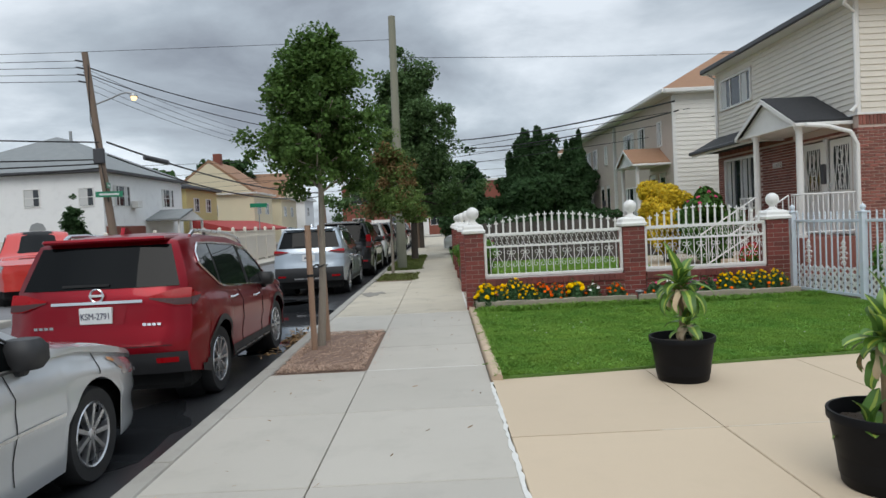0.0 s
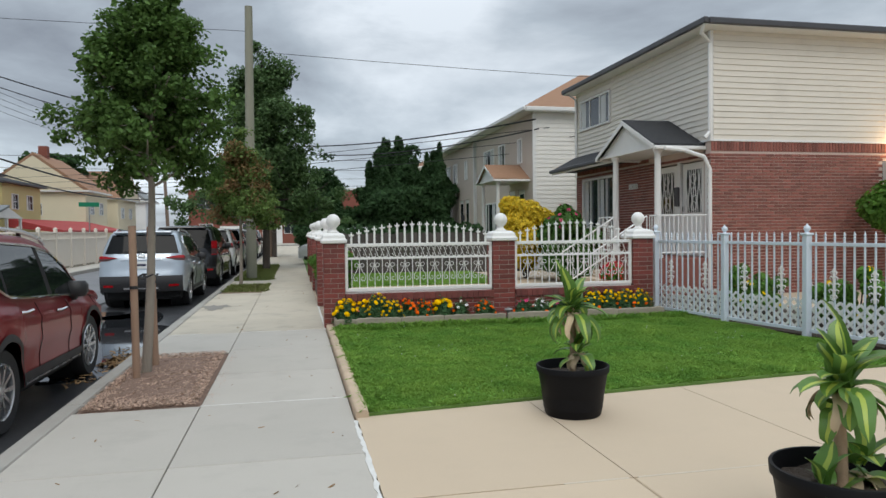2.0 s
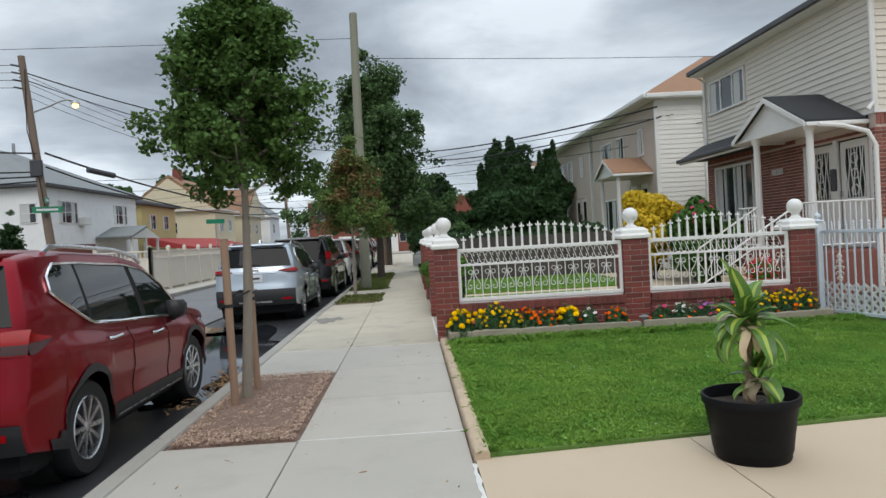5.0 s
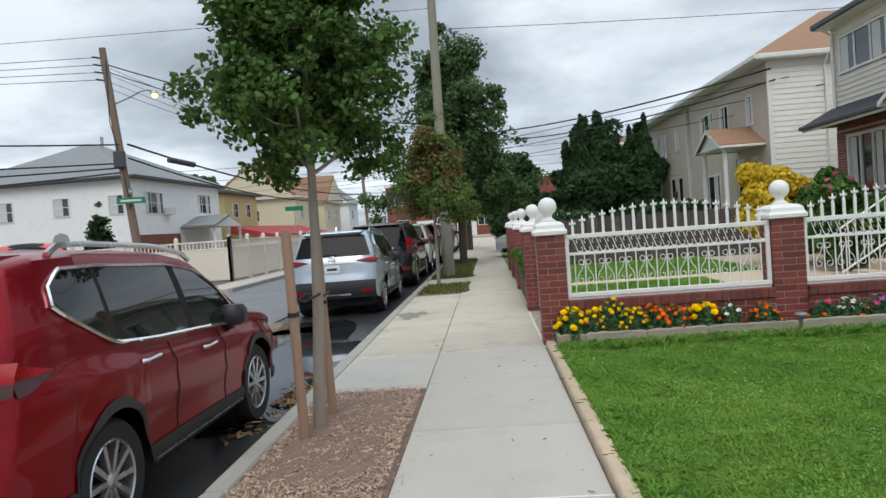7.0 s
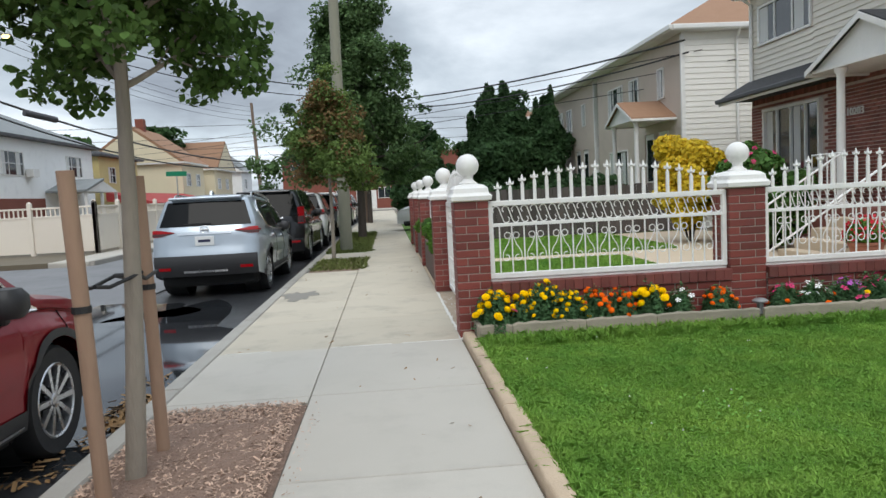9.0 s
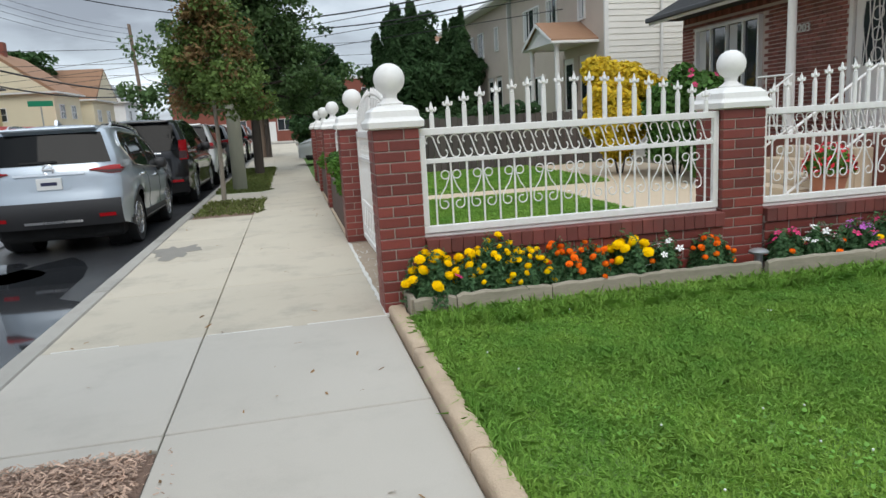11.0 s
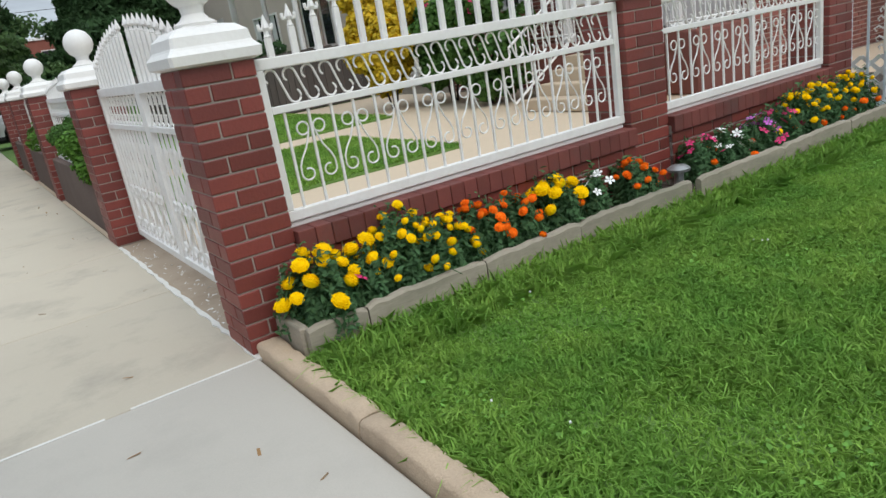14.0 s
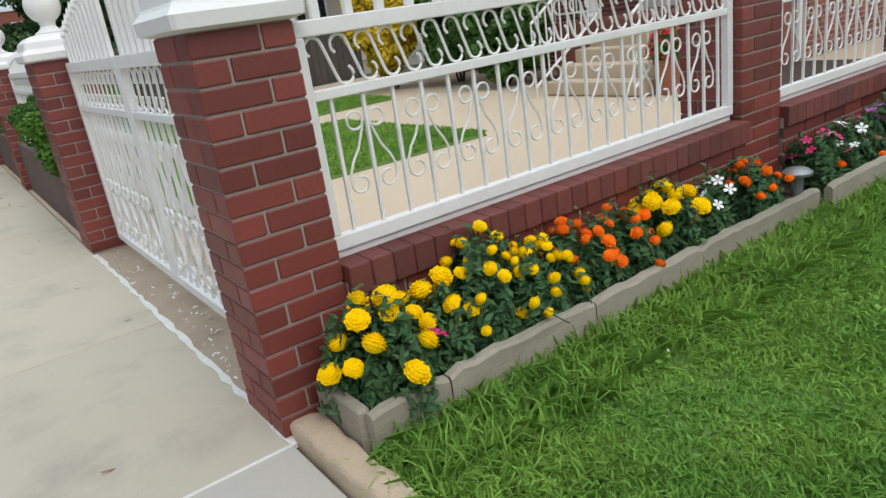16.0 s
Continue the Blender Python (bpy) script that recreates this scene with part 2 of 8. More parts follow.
M["shingle"] = mat("charcoal_shingle", (0.030, 0.031, 0.034), (0.05, 0.05, 0.052), 0.9, fine=90, coarse=5, bump=0.7, vary=0.25)
M["shingle_brown"] = mat("brown_shingle", (0.28, 0.155, 0.09), (0.21, 0.12, 0.07), 0.9, fine=90, coarse=3, bump=0.6, vary=0.2)
M["shingle_grey"] = mat("grey_shingle", (0.24, 0.255, 0.255), (0.17, 0.18, 0.185), 0.9, fine=60, coarse=2, bump=0.5, vary=0.1)
M["gutter"] = mat("dark_gutter", (0.06, 0.06, 0.065), (0.04, 0.04, 0.045), 0.5, fine=20, coarse=2, bump=0.05)
M["glass"] = mat("window_glass", (0.03, 0.035, 0.04), (0.02, 0.025, 0.03), 0.05, fine=3, coarse=1, bump=0.01, spec=0.9, rvar=0.03)
M["curtain"] = mat("pale_curtain", (0.62, 0.62, 0.60), (0.48, 0.49, 0.49), 0.9, fine=12, coarse=3, stretch=(6, 6, 0.2), bump=0.4)
M["stucco_pink"] = mat("salmon_stucco", (0.56, 0.475, 0.40), (0.49, 0.415, 0.35), 0.9, fine=50, coarse=1, dirt=0.15, bump=0.3)
M["stucco_white"] = mat("white_stucco", (0.86, 0.86, 0.85), (0.80, 0.80, 0.79), 0.85, fine=40, coarse=1, dirt=0.15, bump=0.2)
M["wall_yellow"] = mat("yellow_siding", (0.60, 0.50, 0.22), (0.52, 0.43, 0.2), 0.7, fine=30, coarse=1, bump=0.1)
M["wall_cream"] = mat("cream_wall", (0.70, 0.62, 0.44), (0.62, 0.55, 0.40), 0.8, fine=30, coarse=1, bump=0.1)
M["awning"] = mat("red_awning", (0.38, 0.045, 0.04), (0.26, 0.03, 0.03), 0.8, fine=30, coarse=3, vary=0.1)
M["vinyl"] = mat("beige_vinyl", (0.74, 0.67, 0.57), (0.68, 0.61, 0.52), 0.5, fine=30, coarse=1, bump=0.05, vary=0.04)
M["blue_panel"] = mat("blue_plastic", (0.10, 0.33, 0.62), (0.08, 0.27, 0.5), 0.5, fine=30, coarse=2, bump=0.05)
M["bark"] = mat("grey_bark", (0.30, 0.26, 0.21), (0.19, 0.165, 0.135), 0.95, fine=50, coarse=9, stretch=(1, 1, 0.25), bump=0.9, bdist=0.012)
M["bark_dark"] = mat("dark_bark", (0.075, 0.06, 0.05), (0.04, 0.033, 0.028), 0.95, fine=40, coarse=6, stretch=(1, 1, 0.25), bump=0.9, bdist=0.02)
M["stake"] = mat("stake_wood", (0.36, 0.235, 0.16), (0.25, 0.16, 0.11), 0.9, fine=50, coarse=6, stretch=(1, 1, 0.12), bump=0.5, dirt=0.3)
M["pole_wood"] = mat("weathered_pole", (0.22, 0.16, 0.12), (0.13, 0.095, 0.075), 0.95, fine=50, coarse=4, stretch=(1, 1, 0.08), bump=0.7)
M["pole_grey"] = mat("pale_pole", (0.27, 0.265, 0.20), (0.19, 0.19, 0.145), 0.9, fine=50, coarse=4, stretch=(1, 1, 0.08), bump=0.5)
M["leaf"] = mat("maple_leaf", (0.105, 0.185, 0.048), (0.055, 0.115, 0.03), 0.5, fine=5, coarse=1.2, bump=0, vary=0.4, spec=0.12, thin=0.35)
M["leaf_dark"] = mat("oak_leaf", (0.115, 0.19, 0.072), (0.06, 0.115, 0.046), 0.55, fine=5, coarse=0.9, bump=0, vary=0.4, spec=0.12, thin=0.35)
M["leaf_olive"] = mat("olive_leaf", (0.145, 0.215, 0.06), (0.09, 0.15, 0.04), 0.55, fine=5, coarse=1.2, bump=0, vary=0.4, spec=0.12, thin=0.35)
M["leaf_brown"] = mat("scorched_leaf", (0.24, 0.15, 0.07), (0.17, 0.135, 0.05), 0.7, fine=5, coarse=1.6, bump=0, vary=0.4, spec=0.12, thin=0.35)
M["leaf_ever"] = mat("evergreen_spray", (0.06, 0.115, 0.045), (0.03, 0.07, 0.03), 0.7, fine=5, coarse=1.5, bump=0, vary=0.4, spec=0.12, thin=0.35)
M["leaf_gold"] = mat("golden_spray", (0.78, 0.58, 0.05), (0.58, 0.44, 0.04), 0.6, fine=5, coarse=2.5, bump=0, vary=0.3, spec=0.12, thin=0.35)
M["leaf_shrub"] = mat("shrub_leaf", (0.10, 0.21, 0.05), (0.055, 0.13, 0.03), 0.5, fine=5, coarse=2, bump=0, vary=0.4, spec=0.12, thin=0.35)
M["leaf_bush"] = mat("fresh_shrub_leaf", (0.13, 0.27, 0.045), (0.07, 0.16, 0.03), 0.5, fine=5, coarse=2, bump=0, vary=0.4, spec=0.12, thin=0.35)
M["marigold_leaf"] = mat("marigold_leaf", (0.10, 0.20, 0.085), (0.055, 0.125, 0.055), 0.6, fine=8, coarse=6, bump=0, vary=0.35, spec=0.12, thin=0.35)
M["yellow"] = mat("yellow_petal", (0.94, 0.64, 0.0), (0.92, 0.54, 0.0), 0.8, fine=120, coarse=30, vary=0.05, bump=0.3, spec=0.1)
M["orange"] = mat("orange_petal", (0.92, 0.20, 0.01), (0.85, 0.11, 0.006), 0.8, fine=120, coarse=30, vary=0.15, bump=0.3, spec=0.1)
M["white_petal"] = mat("white_petal", (0.85, 0.84, 0.82), (0.75, 0.75, 0.72), 0.65, fine=60, coarse=20, bump=0.2)
M["pink"] = mat("magenta_petal", (0.65, 0.03, 0.16), (0.5, 0.02, 0.12), 0.65, fine=60, coarse=20, vary=0.2, bump=0.2)
M["red_petal"] = mat("red_petal", (0.60, 0.012, 0.03), (0.45, 0.01, 0.02), 0.65, fine=60, coarse=20, vary=0.2, bump=0.2)
M["violet"] = mat("violet_petal", (0.50, 0.11, 0.50), (0.42, 0.08, 0.42), 0.65, fine=60, coarse=20, vary=0.2, bump=0.2)
M["pot"] = mat("black_plastic", (0.006, 0.006, 0.007), (0.010, 0.010, 0.011), 0.5, fine=30, coarse=5, bump=0.08, spec=0.14)
M["cane"] = mat("dracaena_cane", (0.36, 0.25, 0.16), (0.25, 0.17, 0.11), 0.85, fine=60, coarse=14, stretch=(1, 1, 3), bump=0.6)
M["drac"] = mat("dracaena_leaf", (0.14, 0.27, 0.055), (0.075, 0.17, 0.038), 0.35, fine=12, coarse=6, bump=0.05, vary=0.25, thin=0.35)
M["drac_mid"] = mat("dracaena_stripe", (0.46, 0.55, 0.10), (0.36, 0.48, 0.08), 0.35, fine=12, coarse=6, bump=0.05, vary=0.15, thin=0.35)
M["dead_leaf"] = mat("withered_leaf", (0.56, 0.44, 0.29), (0.42, 0.31, 0.2), 0.85, fine=30, coarse=9, bump=0.3, vary=0.2)
M["rubber"] = mat("tyre_rubber", (0.016, 0.016, 0.017), (0.026, 0.025, 0.024), 0.8, fine=60, coarse=7, bump=0.3)
M["alloy"] = mat("alloy", (0.62, 0.63, 0.65), (0.5, 0.5, 0.52), 0.28, 0.9, fine=30, coarse=6, bump=0.03)
M["chrome"] = mat("chrome", (0.80, 0.80, 0.81), (0.7, 0.7, 0.7), 0.10, 1.0, fine=20, coarse=3, bump=0.02, rvar=0.05)
M["plastic"] = mat("black_trim_plastic", (0.022, 0.022, 0.024), (0.032, 0.032, 0.034), 0.55, fine=90, coarse=5, bump=0.15)
M["under"] = mat("underbody", (0.008, 0.008, 0.008), (0.012, 0.012, 0.012), 0.9, fine=20, coarse=3)
M["carglass"] = mat("tinted_glass", (0.003, 0.0035, 0.004), (0.004, 0.005, 0.005), 0.02, fine=2, coarse=0.7, bump=0.0, spec=0.14, rvar=0.02)
M["sideglass"] = mat("pale_tinted_glass", (0.010, 0.013, 0.013), (0.014, 0.017, 0.017), 0.02, fine=2, coarse=0.7, bump=0.0, spec=0.75, rvar=0.02)
M["red_lamp"] = mat("red_lens", (0.32, 0.004, 0.008), (0.22, 0.003, 0.006), 0.28, fine=70, coarse=9, bump=0.1, coat=0.05, spec=0.2)
M["clear_lamp"] = mat("clear_lens", (0.30, 0.27, 0.27), (0.22, 0.20, 0.20), 0.2, fine=60, coarse=9, bump=0.1, coat=0.7)
M["smoke_lamp"] = mat("smoked_lens", (0.07, 0.03, 0.03), (0.05, 0.025, 0.025), 0.3, fine=60, coarse=9, bump=0.1, spec=0.3)
M["amber_lamp"] = mat("amber_lens", (0.55, 0.22, 0.05), (0.48, 0.2, 0.05), 0.2, fine=60, coarse=9, coat=0.6)
M["plate"] = mat("plate_enamel", (0.72, 0.73, 0.72), (0.62, 0.62, 0.60), 0.4, fine=50, coarse=14, bump=0.05)
M["ink"] = mat("dark_blue_ink", (0.02, 0.025, 0.07), (0.02, 0.02, 0.05), 0.6, fine=50, coarse=9, bump=0)


def paint(name, a, metal=0.3, coat=1.0):
    return mat(name, a, tuple(c * 0.9 for c in a), 0.34, metal, fine=6, coarse=0.9, bump=0.0, coat=coat, rvar=0.03, spec=0.2)


M["car_red"] = paint("deep_red_paint", (0.24, 0.0020, 0.010), 0.6, coat=0.4)
M["car_silver"] = paint("silver_paint", (0.62, 0.64, 0.66), 0.55)
M["car_bluegrey"] = paint("blue_grey_paint", (0.43, 0.485, 0.54), 0.55)
M["car_black"] = paint("black_paint", (0.012, 0.012, 0.014))
M["car_white"] = paint("white_paint_car", (0.72, 0.72, 0.72), 0.0)
M["car_grey"] = paint("grey_paint", (0.12, 0.125, 0.13), 0.5)
M["truck_red"] = paint("bright_red_paint", (0.55, 0.03, 0.02), 0.0)
M["door_white"] = mat("painted_door", (0.74, 0.72, 0.68), (0.68, 0.66, 0.62), 0.45, fine=20, coarse=2, bump=0.05)
M["grille"] = mat("dark_grille", (0.10, 0.10, 0.10), (0.07, 0.07, 0.07), 0.5, 0.4, fine=30, coarse=3)
M["wire"] = mat("black_cable", (0.012, 0.012, 0.013), (0.02, 0.02, 0.02), 0.6, fine=20, coarse=2, bump=0)
M["sign_green"] = mat("street_sign_green", (0.01, 0.22, 0.11), (0.01, 0.18, 0.09), 0.4, fine=20, coarse=2, bump=0)
M["steel"] = mat("galvanised_steel", (0.40, 0.41, 0.41), (0.30, 0.31, 0.31), 0.45, 0.7, fine=30, coarse=4, bump=0.05)
M["terracotta"] = mat("terracotta", (0.42, 0.17, 0.10), (0.33, 0.13, 0.08), 0.85, fine=50, coarse=5)
M["wood_fence"] = mat("grey_board", (0.095, 0.08, 0.072), (0.06, 0.05, 0.045), 0.9, fine=50, coarse=4, stretch=(1, 1, 0.1), vary=0.2, bump=0.4)
M["row_brick"] = mat("row_brick", (0.23, 0.075, 0.05), (0.17, 0.055, 0.04), 0.9, fine=25, coarse=1, vary=0.1)
M["lamp_glow"] = glow("lit_bulb", (1.0, 0.62, 0.26), 14.0)
M["street_glow"] = glow("lit_street_lamp", (1.0, 0.66, 0.28), 2.6)
M["dry_leaf"] = mat("fallen_leaf", (0.26, 0.15, 0.06), (0.16, 0.09, 0.04), 0.9, fine=40, coarse=9, vary=0.4)
M["far_tree"] = mat("far_foliage", (0.06, 0.12, 0.04), (0.03, 0.07, 0.025), 0.7, fine=3, coarse=0.6, bump=0, vary=0.4, spec=0.12, thin=0.35)


# ---- mesh building ----
class Mesh:
    """Collects vertices and faces of one part."""

    def __init__(self):
        self.v, self.f, self.n = [], [], 0

    def add(self, verts, faces, m=None):
        a = np.asarray(verts, float).reshape(-1, 3)
        if m is not None:
            a = a @ np.array(m.to_3x3()).T + np.array(m.translation)
        self.v.append(a)
        self.f.extend([tuple(i + self.n for i in f) for f in faces])
        self.n += len(a)
        return self

    def box(self, lo, hi, c=0.0, m=None):
        """A box from corner lo to corner hi, its edges cut by c."""
        (x0, y0, z0), (x1, y1, z1) = lo, hi
        if c <= 0:
            v = [(x, y, z) for z in (z0, z1) for y in (y0, y1) for x in (x0, x1)]
            return self.add(v, [(0, 2, 3, 1), (4, 5, 7, 6), (0, 1, 5, 4), (2, 6, 7, 3), (0, 4, 6, 2), (1, 3, 7, 5)], m)
        c = min(c, (x1 - x0) * 0.45, (y1 - y0) * 0.45, (z1 - z0) * 0.45)
        rings = []
        for z, d in ((z0, c), (z0 + c, 0), (z1 - c, 0), (z1, c)):
            e = c if d == 0 else c + d * 0.6
            a, b, p, q = x0 + d * 0.6, x1 - d * 0.6, y0 + d * 0.6, y1 - d * 0.6
            rings.append([(a + c, p, z), (b - c, p, z), (b, p + c, z), (b, q - c, z), (b - c, q, z), (a + c, q, z), (a, q - c, z), (a, p + c, z)])
        v = [p for r in rings for p in r]
        f = [tuple(reversed(range(8))), tuple(range(24, 32))]
        for k in range(3):
            f += [(k * 8 + i, k * 8 + (i + 1) % 8, k * 8 + 8 + (i + 1) % 8, k * 8 + 8 + i) for i in range(8)]
        return self.add(v, f, m)

    def slab(self, lo, hi, c=0.006):
        """A box whose top edges alone are cut: 18 triangles."""
        (x0, y0, z0), (x1, y1, z1) = lo, hi
        v = [(x0, y0, z0), (x1, y0, z0), (x1, y1, z0), (x0, y1, z0), (x0, y0, z1 - c), (x1, y0, z1 - c), (x1, y1, z1 - c), (x0, y1, z1 - c),
             (x0 + c, y0 + c, z1), (x1 - c, y0 + c, z1), (x1 - c, y1 - c, z1), (x0 + c, y1 - c, z1)]
        f = [(8, 9, 10, 11)]
        for a in (0, 4):
            f += [(a + i, a + (i + 1) % 4, a + 4 + (i + 1) % 4, a + 4 + i) for i in range(4)]
        return self.add(v, f)

    def lathe(self, prof, at=(0, 0, 0), seg=20, m=None, caps=True):
        """A turned body from (radius, height) pairs."""
        v, f = [], []
        for r, z in prof:
            for i in range(seg):
                a = 2 * math.pi * i / seg
                v.append((at[0] + r * math.cos(a), at[1] + r * math.sin(a), at[2] + z))
        for k in range(len(prof) - 1):
            f += [(k * seg + i, k * seg + (i + 1) % seg, (k + 1) * seg + (i + 1) % seg, (k + 1) * seg + i) for i in range(seg)]
        if caps:
            f += [tuple(reversed(range(seg))), tuple(range((len(prof) - 1) * seg, len(prof) * seg))]
        return self.add(v, f, m)

    def tube(self, path, r, seg=6, m=None, r2=None, squash=1.0):
        """A tube along a path, from radius r to r2."""
        P = [Vector(p) for p in path]
        n = len(P)
        v, f = [], []
        up = Vector((0, 0, 1))
        d0 = (P[-1] - P[0]).normalized()
        if abs(d0.z) > 0.9:
            up = Vector((0, 1, 0))
        for i, p in enumerate(P):
            d = (P[min(i + 1, n - 1)] - P[max(i - 1, 0)])
            d = d.normalized() if d.length > 1e-9 else Vector((0, 0, 1))
            s = d.cross(up)
            s = s.normalized() if s.length > 1e-4 else d.orthogonal().normalized()
            t = s.cross(d)
            rr = r if r2 is None else r + (r2 - r) * i / (n - 1)
            for k in range(seg):
                a = 2 * math.pi * k / seg
                v.append(tuple(p + s * rr * math.cos(a) + t * rr * math.sin(a) * squash))
        for i in range(n - 1):
            f += [(i * seg + k, i * seg + (k + 1) % seg, (i + 1) * seg + (k + 1) % seg, (i + 1) * seg + k) for k in range(seg)]
        f += [tuple(reversed(range(seg))), tuple(range((n - 1) * seg, n * seg))]
        return self.add(v, f, m)

    def ball(self, at, r, seg=16, rings=10, sz=1.0):
        prof = [(max(1e-4, r * math.sin(math.pi * k / rings)), -r * sz * math.cos(math.pi * k / rings)) for k in range(rings + 1)]
        return self.lathe(prof, at, seg)

    def ring(self, w, h, b, y0, y1):
        """A rectangular frame of one piece in the x-z plane, from z = 0 up, b wide."""
        o = [(-w / 2, 0), (w / 2, 0), (w / 2, h), (-w / 2, h)]
        i = [(-w / 2 + b, b), (w / 2 - b, b), (w / 2 - b, h - b), (-w / 2 + b, h - b)]
        v = [(x, y, z) for y in (y0, y1) for x, z in o + i]
        f = []
        for k in range(4):
            n = (k + 1) % 4
            f += [(k, n, 4 + n, 4 + k), (8 + k, 12 + k, 12 + n, 8 + n), (k, 8 + k, 8 + n, n), (4 + k, 4 + n, 12 + n, 12 + k)]
        return self.add(v, f)

    def prism(self, poly, z0, z1):
        """An upright prism over a polygon in plan."""
        n = len(poly)
        v = [(x, y, z0) for x, y in poly] + [(x, y, z1) for x, y in poly]
        f = [tuple(reversed(range(n))), tuple(range(n, 2 * n))] + [(i, (i + 1) % n, n + (i + 1) % n, n + i) for i in range(n)]
        return self.add(v, f)

    def solid(self, poly, axis, a, b):
        """A prism over a polygon of (u, v) along x (u=y, v=z) or along y (u=x, v=z)."""
        n = len(poly)
        put = (lambda u, w, s: (s, u, w)) if axis == "x" else (lambda u, w, s: (u, s, w))
        v = [put(u, w, a) for u, w in poly] + [put(u, w, b) for u, w in poly]
        f = [tuple(reversed(range(n))), tuple(range(n, 2 * n))] + [(i, (i + 1) % n, n + (i + 1) % n, n + i) for i in range(n)]
        return self.add(v, f)

    def mesh(self, name, material, smooth=False):
        me = bpy.data.meshes.new(name)
        me.from_pydata(np.concatenate(self.v).tolist() if self.v else [], [], self.f)
        me.materials.append(material)
        bm = bmesh.new()
        bm.from_mesh(me)
        if len(bm.faces) < 60000:
            bmesh.ops.recalc_face_normals(bm, faces=bm.faces)
        bm.to_mesh(me)
        bm.free()
        if smooth:
            me.shade_smooth()
            me.set_sharp_from_angle(angle=radians(42))
        return me


def thing(name, at, label, category, group="", turn=0.0, kind=""):
    ob = new(name)
    ob.empty_display_size = 0.2
    ob.matrix_basis = pose(at[0], at[1], at[2], 0, 0, turn)
    return tagged(ob, label, category, group, kind)


def part(name, mb, material, parent, label="", smooth=False, at=None):
    me = mb if isinstance(mb, bpy.types.Mesh) else mb.mesh(name, material, smooth)
    ob = new(name, me)
    ob.parent = parent
    if at is not None:
        ob.matrix_basis = at
    if label:
        ob["label"] = label
    return ob


def single(name, mb, material, label, category, group="", smooth=False, at=None, kind=""):
    me = mb if isinstance(mb, bpy.types.Mesh) else mb.mesh(name, material, smooth)
    ob = new(name, me)
    if at is not None:
        ob.matrix_basis = at
    return tagged(ob, label, category, group, kind)


def setting(name, mb, material, label="", smooth=False):
    return tagged(new(name, mb.mesh(name, material, smooth)), label, "", "", "structure")


def fast_mesh(name, verts, faces_n, material, tri=4, smooth=False):
    """A mesh of many equal faces from arrays: verts (n, k, 3), each group of k a face."""
    me = bpy.data.meshes.new(name)
    n, k = verts.shape[0], verts.shape[1]
    me.vertices.add(n * k)
    me.vertices.foreach_set("co", verts.reshape(-1).astype(np.float32))
    me.loops.add(n * k)
    me.loops.foreach_set("vertex_index", np.arange(n * k, dtype=np.int32))
    me.polygons.add(n)
    me.polygons.foreach_set("loop_start", np.arange(0, n * k, k, dtype=np.int32))
    me.materials.append(material)
    me.update(calc_edges=True)
    return me


def leaves(points, normals, size, rng, spread=0.8, long=1.5, curl=0.25):
    """Six-cornered leaf faces at points, tilted at random round the normals."""
    n = len(points)
    d = normals + rng.normal(0, spread, (n, 3))
    d /= np.linalg.norm(d, axis=1, keepdims=True) + 1e-9
    r = rng.normal(0, 1, (n, 3))
    s = np.cross(d, r)
    s /= np.linalg.norm(s, axis=1, keepdims=True) + 1e-9
    t = np.cross(d, s)
    sz = (size * rng.uniform(0.6, 1.35, n))[:, None]
    L = sz * long
    out = np.stack([points - t * L * 0.5, points - t * L * 0.12 + s * sz * 0.5 + d * sz * curl * 0.5, points + t * L * 0.22 + s * sz * 0.38 + d * sz * curl * 0.3,
                    points + t * L * 0.55 - d * sz * curl * 0.6, points + t * L * 0.22 - s * sz * 0.38 + d * sz * curl * 0.3,
                    points - t * L * 0.12 - s * sz * 0.5 + d * sz * curl * 0.5], axis=1)
    return out

# ---- ground ----
WALK_L, KERB, WALK_R = -1.37, -1.52, 0.85
LINE = -0.375
setting("ground", Mesh().box((-400, -300, -1.0), (400, 600, -0.16)), M["far_asphalt"], "dark street ground reaching the horizon")
setting("road", Mesh().box((-8.0, -30, -0.3), (-3.904, 74, -0.13)), M["dry_road"], "worn grey asphalt road")
# wet strip below the parked cars; part of their shade is in its colour
setting("wet_shaded_road_edge", Mesh().prism([(-3.9 + 0.18 * math.sin(0.9 * k), -30 + 1.3 * k) for k in range(81)][::-1] + [(KERB - 0.004, -30), (KERB - 0.004, 74)], -0.3, -0.128), M["asphalt"], "wet dark asphalt beside the kerb, its colour deepened for shade under parked cars")
setting("side_street", Mesh().box((-60, 14.5, -0.3), (-8.004, 25.5, -0.132)), M["dry_road"], "worn asphalt side street")
setting("cross_street", Mesh().box((-80, 74.01, -0.3), (80, 81, -0.131)), M["far_asphalt"], "asphalt street crossing at the far end")
setting("pavement_bed", Mesh().box((KERB + 0.16, -30, -0.3), (WALK_R + 0.012, 74, -0.025)), M["joint"], "dark joint filler below the pavement")
setting("far_pavement", Mesh().box((-9.1, 25.6, -0.3), (-8.0, 74, 0.0), 0.02), M["concrete"], "concrete pavement across the road")
setting("far_pavement_near", Mesh().box((-14, -30, -0.3), (-8.0, 14.4, 0.0), 0.02), M["concrete"], "concrete pavement and forecourts across the road")
setting("far_yards", Mesh().box((-80, 25.6, -0.3), (-9.104, 73.9, 0.0)), M["earth"], "yard ground across the road")
setting("plot_ground", Mesh().box((WALK_R + 0.02, -30, -0.3), (60, 73.9, -0.03)), M["earth"], "bare ground of the house plots")
setting("road_end_pavement", Mesh().box((-80, 81.01, -0.3), (80, 90, 0.0)), M["concrete"], "pavement before the brick row")

